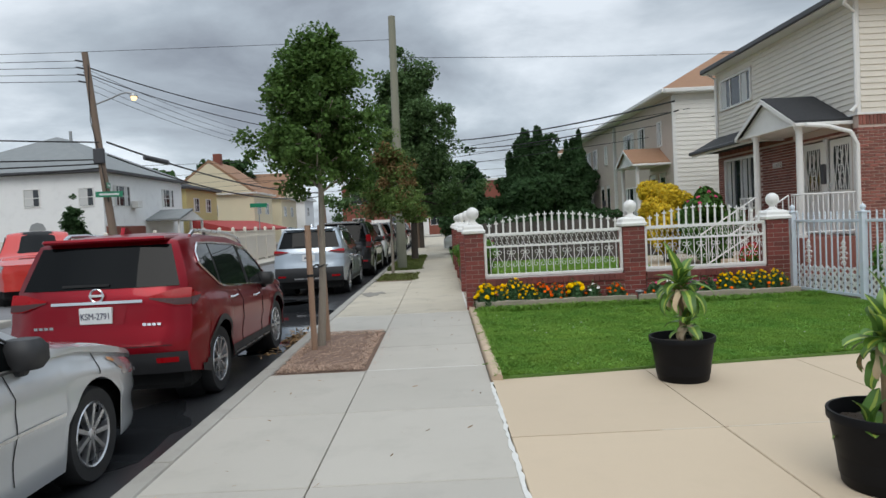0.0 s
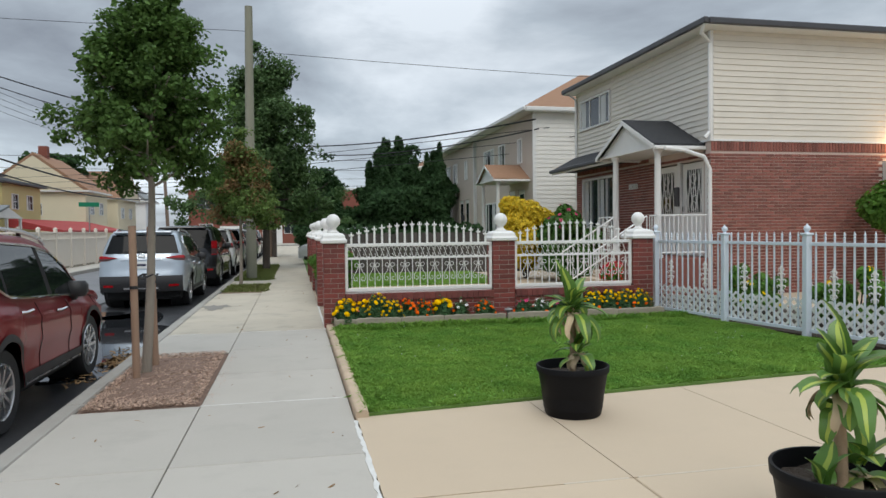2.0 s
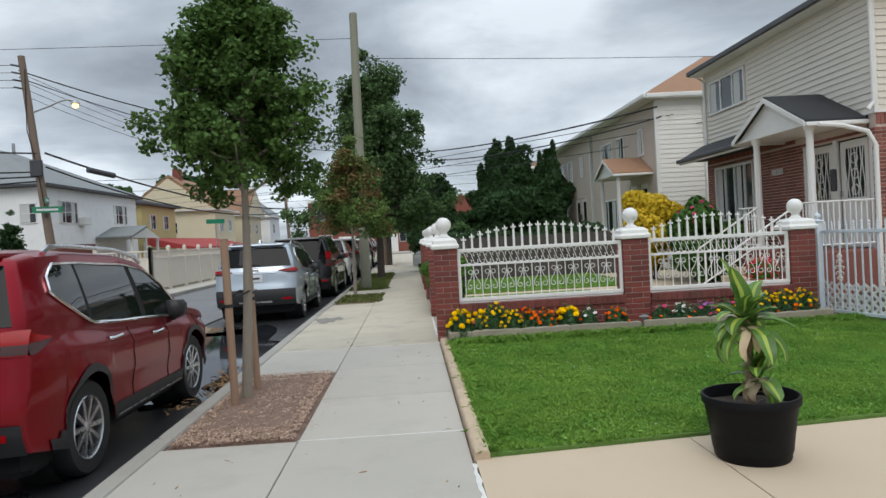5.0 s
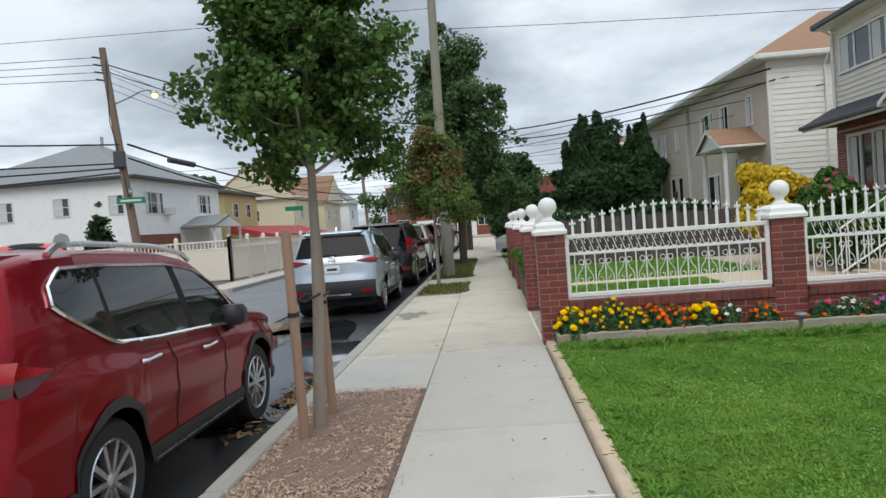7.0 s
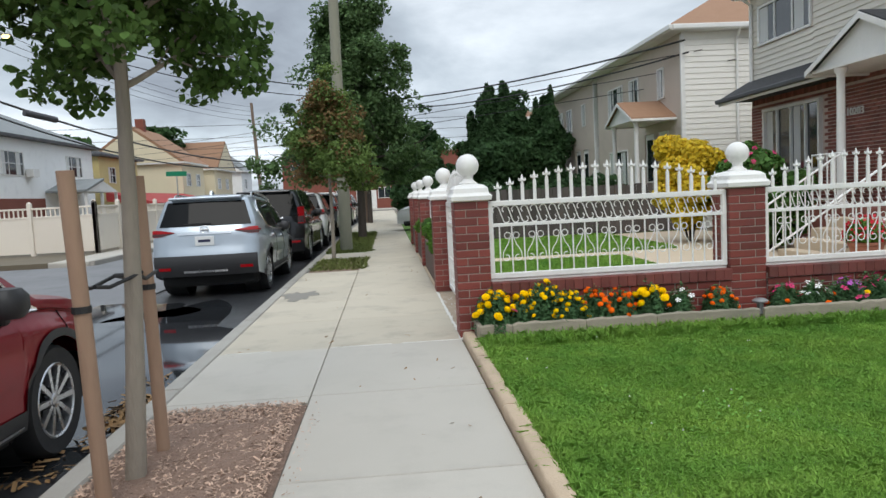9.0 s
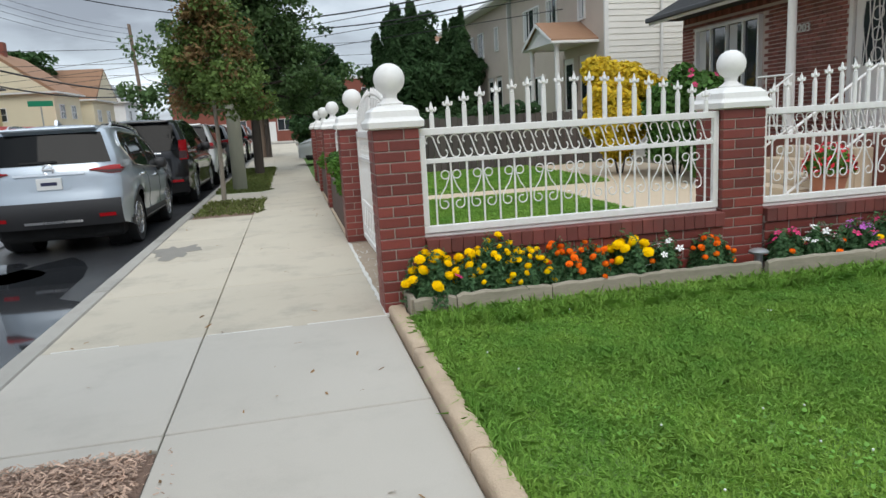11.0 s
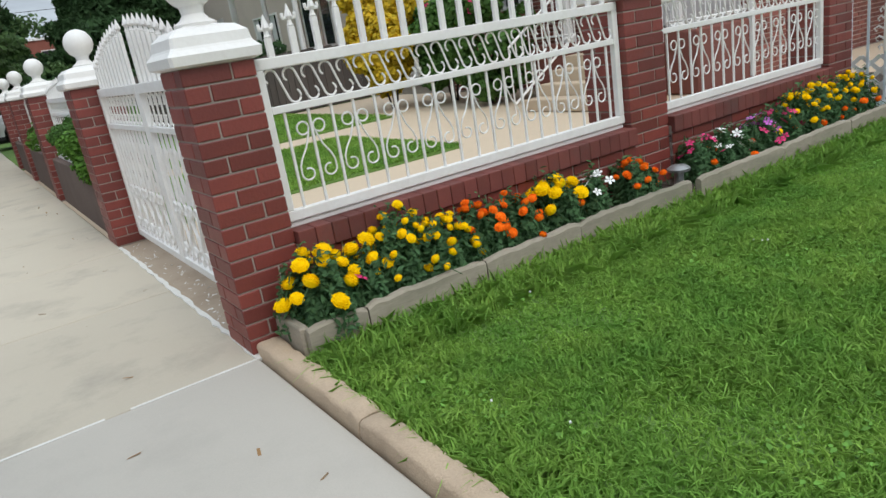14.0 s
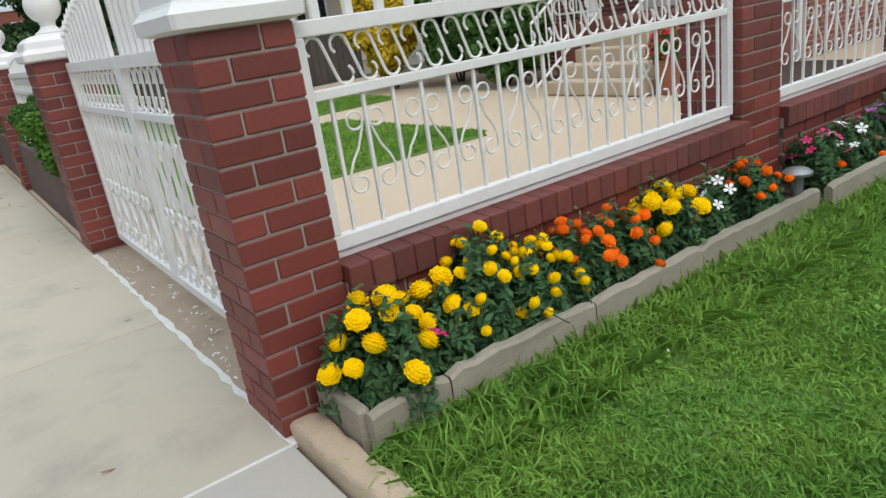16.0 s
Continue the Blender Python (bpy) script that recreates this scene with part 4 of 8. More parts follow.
# ---- pale blue side fence ----
def fx(y):
    """The pale fence runs a little out of square."""
    return 6.42 + 0.155 * (12.57 - y)


POSTS = [12.60, 11.04, 9.62]
GATE_POSTS = [8.28, 7.52]


def side_post(y, h, w):
    p = thing("fence_post", (fx(y), y, 0), "pale blue painted square steel post with ball top", "fence post", "posts of the pale fence")
    part("shaft", Mesh().box((-w / 2, -w / 2, -0.05), (w / 2, w / 2, h), 0.006), M["iron_blue"], p)
    part("collar", Mesh().box((-w / 2 - 0.018, -w / 2 - 0.018, h), (w / 2 + 0.018, w / 2 + 0.018, h + 0.03), 0.008), M["iron_blue"], p)
    part("ball_top", Mesh().lathe([(0.03, 0), (0.02, 0.015), (0.034, 0.03), (0.044, 0.055), (0.036, 0.083), (0.012, 0.10), (0.004, 0.125)], (0, 0, h + 0.03), 12), M["iron_blue"], p, smooth=True)


def casting(mb, x, z, y=0.0):
    """Cast rosette column hung on a bar."""
    for dz, w in ((0.0, 0.05), (0.07, 0.075), (0.15, 0.085), (0.23, 0.06), (0.30, 0.045)):
        for s in (-1, 1):
            mb.tube([(x, y, z + dz), (x + s * w * 0.6, y, z + dz + 0.03), (x + s * w, y, z + dz + 0.012), (x + s * w * 0.75, y, z + dz - 0.012)], 0.009, 5)
    mb.box((x - 0.012, y - 0.012, z - 0.03), (x + 0.012, y + 0.012, z + 0.36), 0.004)


def side_panel(ya, yb, z0=0.08, zr=1.24):
    L = yb - ya
    p = thing("steel_fence", (fx((ya + yb) / 2), (ya + yb) / 2, 0), "pale blue steel fence panel with spear tops and lattice base", "fence panel", "pale fence panels", 98.8)
    a, b = -L / 2, L / 2
    mt = M["iron_blue"]
    part("rail", Mesh().box((a, -0.018, z0), (b, 0.018, z0 + 0.045), 0.004), mt, p)
    part("rail", Mesh().box((a, -0.018, zr - 0.045), (b, 0.018, zr), 0.004), mt, p)
    n = max(6, int(round(L / 0.128)))
    st = L / n
    for i in range(n):
        x = a + st * (i + 0.5)
        br = Mesh().box((x - 0.009, -0.009, z0 + 0.045), (x + 0.009, 0.009, zr + 0.05))
        br.lathe([(0.010, 0), (0.018, 0.01), (0.008, 0.025), (0.016, 0.04), (0.001, 0.09)], (x, 0, zr + 0.05), 6)
        part("bar", br, mt, p)
    for c in (0.27, 0.73):
        cs = Mesh()
        casting(cs, a + st * (int(n * c) + 0.5), 0.56, 0.014)
        part("casting", cs, M["iron"], p)
    lat = Mesh()
    lo, hi = z0 + 0.045, 0.50
    h = hi - lo
    k = int(round(L / 0.14))
    w = L / k
    rows = 3
    for r in range(rows):
        za, zb = lo + h * r / rows, lo + h * (r + 1) / rows
        for i in range(k):
            x = a + w * i
            for (p0, p1) in (((x, za), (x + w, zb)), ((x + w, za), (x, zb))):
                dx, dz = p1[0] - p0[0], p1[1] - p0[1]
                q = 0.017 / math.hypot(dx, dz)
                nx, nz = -dz * q, dx * q
                yy = -0.021 if p1[0] > p0[0] else -0.017
                lat.add([(p0[0] + nx, yy, p0[1] + nz), (p1[0] + nx, yy, p1[1] + nz), (p1[0] - nx, yy, p1[1] - nz), (p0[0] - nx, yy, p0[1] - nz),
                         (p0[0] + nx, yy + 0.008, p0[1] + nz), (p1[0] + nx, yy + 0.008, p1[1] + nz), (p1[0] - nx, yy + 0.008, p1[1] - nz), (p0[0] - nx, yy + 0.008, p0[1] - nz)],
                        [(0, 1, 2, 3), (7, 6, 5, 4), (0, 4, 5, 1), (1, 5, 6, 2), (2, 6, 7, 3), (3, 7, 4, 0)])
    part("lattice", lat, M["iron"], p, "white criss-cross lattice")


for y in POSTS:
    side_post(y, 1.33 if y < 12 else 1.36, 0.085)
for y in GATE_POSTS:
    side_post(y, 1.46, 0.10)
for ya, yb in ((11.10, 12.54), (9.68, 10.98), (8.35, 9.56), (7.59, 8.21)):
    side_panel(ya, yb)

# ---- houses on this side ----
def window(parent, w, h, at, panes=2, frame_m="trim", curtain=True, depth=0.05, split=False, name="window"):
    """A window in a wall that faces -y in its own space: at is a pose of its lower middle."""
    b = 0.055
    ob = part(name, Mesh().ring(w, h, b, -depth, 0.06), M[frame_m], parent, at=at)
    for i in range(1, panes):
        x = -w / 2 + w * i / panes
        part("mullion", Mesh().box((x - 0.025, -depth * 0.7, b), (x + 0.025, 0.05, h - b), 0.005), M[frame_m], ob)
    if split:
        part("glazing_bar", Mesh().box((-w / 2 + b, -depth * 0.62, h * 0.5 - 0.02), (w / 2 - b, 0.04, h * 0.5 + 0.02), 0.005), M[frame_m], ob)
    for i in range(panes):
        x0, x1 = -w / 2 + w * i / panes + 0.03, -w / 2 + w * (i + 1) / panes - 0.03
        part("pane", Mesh().box((x0, -0.012, b), (x1, -0.004, h - b)), M["glass"], ob)
        if curtain and i % 2 == 0:
            xs = np.linspace(x0 + 0.03, x0 + (x1 - x0) * 0.6, 16)
            v = [(x, -0.0145 - 0.0012 * (k % 2), z) for z in (b + 0.02, h - b - 0.01) for k, x in enumerate(xs)]
            part("curtain", Mesh().add(v, [(k, k + 1, 17 + k, 16 + k) for k in range(15)]), M["curtain"], ob)
    return ob


def siding(parent, x0, x1, z0, z1, at, step=0.125, material="siding"):
    """Lapped boards on a wall that faces -y in its own space."""
    n = int(round((z1 - z0) / step))
    s = (z1 - z0) / n
    me = Mesh().solid([(-0.004, 0), (-0.024, 0.004), (-0.022, 0.012), (-0.006, s), (0.0, s), (0.0, 0)], "x", x0, x1).mesh("siding_board", M[material])
    for k in range(n):
        part("siding_board", me, None, parent, at=at @ pose(0, 0, z0 + s * k))


def brick_field(parent, x0, x1, z0, z1, at, holes=(), material="house_brick", d=0.012):
    """Running-bond bricks, proud of their mortar, on a wall that faces -y in its own space."""
    L, H, g = 0.205, 0.0685, 0.012
    vs = []
    k = 0
    z = z0
    while z + H <= z1 + 0.001:
        x = x0 - (L / 2 if k % 2 else 0)
        while x < x1:
            a, b = max(x, x0), min(x + L - g, x1)
            if b - a > 0.03 and not any(h[0] < b and h[1] > a and h[2] < z + H - g and h[3] > z for h in holes):
                vs.append((a, b, z, z + H - g))
            x += L
        z += H
        k += 1
    r = np.random.default_rng(len(vs))
    q = []
    for a, b, lo, hi in vs:
        y = -d - r.uniform(0, 0.003)
        c = 0.004
        o = [(a, 0, lo), (b, 0, lo), (b, 0, hi), (a, 0, hi)]
        i = [(a + c, y, lo + c), (b - c, y, lo + c), (b - c, y, hi - c), (a + c, y, hi - c)]
        q.append(i)
        for e in range(4):
            f = (e + 1) % 4
            q.append([o[e], o[f], i[f], i[e]])
    arr = np.array(q)
    me = fast_mesh("bricks", arr, None, M[material])
    ob = part("bricks", me, None, parent, at=at)
    ob["kind"] = "stuff"
    return ob


def wall_holes(mb, x0, x1, z0, z1, holes, t0=0.0, t1=0.25):
    """A wall facing -y with rectangular openings cut through it, joined from boxes."""
    xs = sorted({x0, x1, *[h[0] for h in holes], *[h[1] for h in holes]})
    for a, b in zip(xs, xs[1:]):
        c = (a + b) / 2
        cuts = sorted([(h[2], h[3]) for h in holes if h[0] < c < h[1]])
        z = z0
        for lo, hi in cuts:
            if lo > z:
                mb.box((a, t0, z), (b, t1, lo))
            z = hi
        if z < z1:
            mb.box((a, t0, z), (b, t1, z1))
    return mb


def porch_roof(parent, y0, y1, x_out, x_in, z, rise, shingle, fascia="trim"):
    """A small gable over the door; the gable end faces the street (-x)."""
    ym = (y0 + y1) / 2
    e = 0.12
    part("gable", Mesh().solid([(y0, z), (y1, z), (ym, z + rise)], "x", x_out + 0.02, x_out + 0.07), M["trim"], parent, "white gable board")
    for s, ya in ((0, y0), (1, y1)):
        d = -1 if s == 0 else 1
        pl = [(ya + d * e, z - 0.03), (ym, z + rise + 0.02), (ym, z + rise + 0.07), (ya + d * e, z + 0.025)]
        part("roof_slope", Mesh().solid(pl, "x", x_out - 0.08, x_in), M[shingle], parent)
        rk = [(ya + d * (e + 0.01), z - 0.10), (ym, z + rise - 0.06), (ym, z + rise + 0.045), (ya + d * (e + 0.01), z - 0.005)]
        part("rake_board", Mesh().solid(rk, "x", x_out - 0.10, x_out - 0.084), M[fascia], parent)
        part("gutter", Mesh().box((x_out - 0.08, ya + d * e - 0.05, z - 0.10), (x_in, ya + d * e + 0.05, z - 0.025), 0.015), M["trim"], parent)
    part("soffit", Mesh().box((x_out - 0.02, y0 - 0.04, z - 0.06), (x_in, y1 + 0.04, z - 0.004)), M["trim"], parent)


def column(parent, x, y, z0, z1, r=0.075):
    part("column", Mesh().lathe([(r * 1.5, 0), (r * 1.5, 0.05), (r * 1.1, 0.08), (r, 0.12), (r * 0.88, z1 - z0 - 0.14), (r * 1.05, z1 - z0 - 0.1), (r * 1.4, z1 - z0 - 0.06), (r * 1.4, z1 - z0)], (x, y, z0), 18), M["trim"], parent, "white round porch column", smooth=True)


def railing(name, pts, label, n, material="iron", top=0.9):
    """A stair or porch railing along a line of two points."""
    (x0, y0, z0), (x1, y1, z1) = pts
    p = thing(name, (x0, y0, z0), label, "railing", "stoop railings")
    d = (x1 - x0, y1 - y0, z1 - z0)
    for h in (0.12, top):
        part("rail", Mesh().tube([(0, 0, h), (d[0], d[1], d[2] + h)], 0.018, 6), M[material], p)
    for i in range(n + 1):
        t = i / n
        part("baluster", Mesh().box((d[0] * t - 0.008, d[1] * t - 0.008, d[2] * t - (0.12 if i in (0, n) else -0.12)), (d[0] * t + 0.008, d[1] * t + 0.008, d[2] * t + top)), M[material], p)
    return p


FRONT = pose(9.05, 15.03, 0, 0, 0, -90)   # own x runs towards -y
SIDE = pose(9.05, 15.03, 0, 0, 0, 0)
HX, HY0, HY1, HZB, HZT = 9.05, 15.03, 22.10, 3.27, 5.62


def front(y, z):
    return pose(HX, y, z, 0, 0, -90)


def house_one():
    h = thing("brick_house", (0, 0, 0), "two-storey house with red brick below and cream siding above", "house", "houses along the street")
    # own x on the front wall is -(y - 15.03)
    fh = [(-(21.50 - HY0), -(19.40 - HY0), 1.45, 2.90), (-(17.28 - HY0), -(15.22 - HY0), 0.80, 2.90), (-(21.74 - HY0), -(19.72 - HY0), 4.38, 5.28)]
    w = Mesh()
    wall_holes(w, -(HY1 - HY0), -0.25, -0.1, 5.7, fh, 0.0, 0.25)
    part("wall", w, M["house_mortar"], h, at=FRONT)
    sh = [(6.15, 6.95, 4.54, 5.28), (4.3, 5.9, 1.95, 2.88)]
    w = Mesh()
    wall_holes(w, 0.0, 13.0, -0.1, 5.7, sh, 0.0, 0.25)
    part("wall", w, M["house_mortar"], h, at=SIDE)
    part("wall", Mesh().box((9.10, HY1 - 0.25, -0.1), (21.96, HY1, 5.7)), M["siding"], h)
    part("wall", Mesh().box((21.71, HY0 + 0.26, -0.1), (21.96, HY1 - 0.26, 5.7)), M["siding"], h)
    part("floor_slab", Mesh().box((9.32, 15.29, 3.1), (21.7, 21.84, 3.3)), M["stucco_white"], h)
    part("inner_wall", Mesh().box((11.0, 15.29, 0.0), (11.1, 21.84, 3.09)), M["stucco_white"], h)
    part("inner_wall", Mesh().box((11.0, 15.29, 3.31), (11.1, 21.84, 5.65)), M["stucco_white"], h)
    brick_field(h, -(HY1 - HY0), -0.002, 0.0, HZB - 0.22, FRONT, fh)
    brick_field(h, 0.0, 13.0, 0.0, HZB - 0.22, SIDE, sh)
    # soldier course
    for at, L, sg in ((FRONT, HY1 - HY0, -1), (SIDE, 13.0, 1)):
        me = Mesh().box((0.005, -0.018, HZB - 0.215), (0.068, 0.0, HZB - 0.01), 0.004).mesh("soldier_brick", M["house_brick"])
        for k in range(int(L / 0.0745)):
            if (at is SIDE) or k * 0.0745 > 2.6:
                part("soldier_brick", me, None, h, at=at @ pose(sg * (k * 0.0745 + (0.07 if sg < 0 else 0)), 0, 0))
    # siding with openings for the upper windows
    siding(h, -(HY1 - HY0), -(21.78 - HY0), HZB, HZT, FRONT)
    siding(h, -(19.68 - HY0), -0.06, HZB, HZT, FRONT)
    siding(h, -(21.78 - HY0), -(19.68 - HY0), HZB, 4.35, FRONT)
    siding(h, -(21.78 - HY0), -(19.68 - HY0), 5.31, HZT, FRONT)
    siding(h, 0.06, 6.12, HZB, HZT, SIDE)
    siding(h, 6.98, 13.0, HZB, HZT, SIDE)
    siding(h, 6.12, 6.98, HZB, 4.51, SIDE)
    siding(h, 6.12, 6.98, 5.31, HZT, SIDE)
    part("corner_post", Mesh().box((HX - 0.03, HY0 - 0.03, HZB), (HX + 0.05, HY0 + 0.05, HZT), 0.006), M["trim"], h)
    part("frieze", Mesh().box((HX - 0.035, HY0 - 0.035, HZB - 0.012), (HX + 0.0, HY1, HZB + 0.03), 0.004), M["trim"], h)
    part("frieze", Mesh().box((HX + 0.004, HY0 - 0.035, HZB - 0.012), (21.9, HY0 + 0.0, HZB + 0.03), 0.004), M["trim"], h)
    # eaves and low hipped roof
    part("soffit", Mesh().box((HX - 0.36, HY0 - 0.36, 5.58), (22.3, HY1 + 0.2, 5.64)), M["trim"], h)
    part("gutter", Mesh().box((HX - 0.42, HY0 - 0.42, 5.60), (HX - 0.30, HY1 + 0.2, 5.73), 0.02), M["gutter"], h)
    part("gutter", Mesh().box((HX - 0.29, HY0 - 0.42, 5.60), (22.3, HY0 - 0.30, 5.73), 0.02), M["gutter"], h)
    rz = 6.55
    rv = [(HX - 0.4, HY0 - 0.4, 5.70), (22.3, HY0 - 0.4, 5.70), (22.3, HY1 + 0.2, 5.70), (HX - 0.4, HY1 + 0.2, 5.70), (HX + 3.6, 18.6, rz), (18.5, 18.6, rz)]
    part("roof", Mesh().add(rv, [(0, 1, 5, 4), (1, 2, 5), (2, 3, 4, 5), (3, 0, 4), (3, 2, 1, 0)]), M["shingle"], h, "dark low hipped roof")
    part("vent_pipe", Mesh().lathe([(0.04, 0), (0.04, 0.55)], (15.2, 16.2, 5.75), 10), M["steel"], h)
    # windows
    wn_ = window(h, 2.02, 0.90, front(20.73, 4.38), 3)
    wn_ = window(h, 0.80, 0.74, pose(HX + 6.55, HY0, 4.54), 2)
    wn_ = window(h, 2.10, 1.45, front(20.45, 1.45), 4, depth=0.09)
    wn_ = window(h, 0.72, 0.93, pose(HX + 5.54, HY0, 1.95), 1)
    part("shutter", Mesh().box((4.30, -0.62, 1.97), (4.34, 0.0, 2.86), 0.006), M["door_white"], h, "white door standing open", at=SIDE @ pose(0, 0, 0, 0, 0, 0))
    # near-black panel behind the opening stands in for the unlit room's shade
    part("room_shade_panel", Mesh().box((4.36, 0.12, 1.96), (5.17, 0.2, 2.87)), M["under"], h, at=SIDE)
    # pent roof above the bay window, and its gutter
    pr = [(-0.0, 3.66), (-0.80, 3.24), (-0.80, 3.17), (0.0, 3.17)]
    part("pent_roof", Mesh().solid([(HX + u, z) for u, z in pr], "y", 18.10, HY1 + 0.10), M["shingle"], h, "dark shingled pent roof")
    part("gutter", Mesh().box((HX - 0.88, 18.12, 3.14), (HX - 0.805, HY1 + 0.10, 3.24), 0.02), M["gutter"], h)
    part("fascia", Mesh().box((HX - 0.80, 18.12, 3.09), (HX - 0.76, HY1 + 0.06, 3.166)), M["trim"], h)
    porch_roof(h, 15.35, 17.95, 7.93, HX, 3.20, 0.66, "shingle")
    part("porch_floor", Mesh().box((7.82, 14.95, 0.0), (HX - 0.004, 17.95, 0.80), 0.02), M["house_brick"], h, "brick stoop")
    column(h, 8.03, 15.40, 0.80, 3.15)
    column(h, 8.03, 17.36, 0.80, 3.15)
    # doors with grilles
    for y in (16.80, 15.70):
        dr = part("door", Mesh().box((-0.45, 0.03, 0.0), (0.45, 0.09, 2.05), 0.01), M["door_white"], h, "white storm door with iron grille", at=front(y, 0.82))
        part("glazing", Mesh().box((-0.28, 0.022, 0.95), (0.28, 0.0295, 1.90)), M["glass"], dr)
        for k in range(7):
            x = -0.26 + 0.52 * k / 6
            part("grille_bar", Mesh().tube([(x, 0.016, 0.95), (x + 0.03 * (-1) ** k, 0.012, 1.2), (x - 0.03 * (-1) ** k, 0.012, 1.6), (x, 0.016, 1.9)], 0.010, 5), M["door_white"], dr)
        for k in range(3):
            part("grille_ring", Mesh().tube([(0.10 * math.cos(a), 0.012, 1.1 + 0.3 * k + 0.10 * math.sin(a)) for a in np.linspace(0, 6.283, 15)], 0.009, 5), M["door_white"], dr)
        part("lower_panel", Mesh().box((-0.30, 0.02, 0.15), (0.30, 0.0295, 0.75), 0.006), M["trim"], dr)
        part("door_handle", Mesh().box((-0.40, -0.03, 0.98), (-0.36, 0.03, 1.10), 0.008), M["chrome"], dr)
    part("door_frame", Mesh().box((-0.06, -0.02, 0.8), (0.02, 0.05, 2.92), 0.006), M["trim"], h, at=front(17.28, 0))
    part("door_frame", Mesh().box((-0.06, -0.02, 0.8), (0.06, 0.05, 2.92), 0.006), M["trim"], h, at=front(16.25, 0))
    part("door_frame", Mesh().box((-0.02, -0.02, 0.8), (0.06, 0.05, 2.92), 0.006), M["trim"], h, at=front(15.20, 0))
    part("mailbox", Mesh().box((-0.07, -0.10, 1.92), (0.07, -0.022, 2.36), 0.02), M["gutter"], h, "black mailbox", at=front(16.25, 0))
    # downpipes
    dp = [(HX - 0.36, HY0 - 0.36, 5.6), (HX - 0.34, HY0 - 0.2, 5.45), (HX - 0.06, HY0 - 0.06, 5.3), (HX - 0.06, HY0 - 0.06, 3.45), (HX - 0.18, HY0 - 0.06, 3.32)]
    part("downpipe", Mesh().tube(dp, 0.04, 8), M["trim"], h, "white downpipe")
    part("downpipe", Mesh().tube([(8.05, 15.14, 3.12), (8.45, 15.05, 3.06), (8.84, 14.95, 2.92), (8.97, 14.94, 2.66), (8.97, 14.94, 0.05)], 0.045, 8), M["trim"], h, "white downpipe")
    part("downpipe", Mesh().tube([(HX - 0.36, 22.0, 5.6), (HX - 0.06, 22.0, 5.4), (HX - 0.06, 22.0, 3.6)], 0.04, 8), M["trim"], h)
    # stoop steps towards the pavement
    for k in range(4):
        part("step", Mesh().box((7.82 - 0.29 * (k + 1), 15.45, 0.0), (7.82 - 0.29 * k - 0.004, 17.0, 0.64 - 0.16 * k), 0.012), M["drive"], h, "concrete step")
    return h


house = house_one()
railing("stair_railing", ((6.5, 15.45, 0.0), (7.8, 15.45, 0.80)), "white iron handrail sloping up the stoop steps", 10)
railing("stair_railing", ((6.5, 17.0, 0.0), (7.8, 17.0, 0.80)), "white iron handrail sloping up the stoop steps", 10)
railing("porch_railing", ((7.86, 15.0, 0.80), (9.0, 15.0, 0.80)), "white iron railing at the side of the porch", 11)
railing("porch_railing", ((7.85, 15.03, 0.80), (7.85, 15.42, 0.80)), "white iron railing at the front of the porch", 4)
railing("porch_railing", ((7.85, 17.05, 0.80), (7.85, 17.9, 0.80)), "white iron railing at the front of the porch", 4)

# house number, in cast figures
num = bpy.data.curves.new("house_number", "FONT")
num.body, num.size, num.extrude, num.align_x = "10203", 0.20, 0.012, "CENTER"
num.materials.append(M["trim"])
no = new("house_number", num)
no.matrix_basis = pose(HX - 0.03, 18.40, 2.44, 90, 0, -90)
tagged(no, "white cast numerals 10203 on the brick wall", "house number")

# lit wall lamp on the side wall
wl_ = thing("wall_lamp", (13.75, HY0, 3.22), "lit wall lamp glowing warm on the brick side wall", "wall lamp")
part("bracket", Mesh().box((-0.05, -0.10, 0.06), (0.05, 0.0, 0.14), 0.01), M["steel"], wl_)
part("bulb", Mesh().ball((0, -0.14, 0.04), 0.075, 14, 10), M["lamp_glow"], wl_, "glowing bulb", smooth=True)
pl = bpy.data.lights.new("wall_lamp_light", "POINT")
pl.energy, pl.color, pl.shadow_soft_size = 22, (1.0, 0.62, 0.28), 0.08
plo = new("wall_lamp_light", pl)
plo.matrix_basis = pose(13.75, HY0 - 0.30, 3.22)


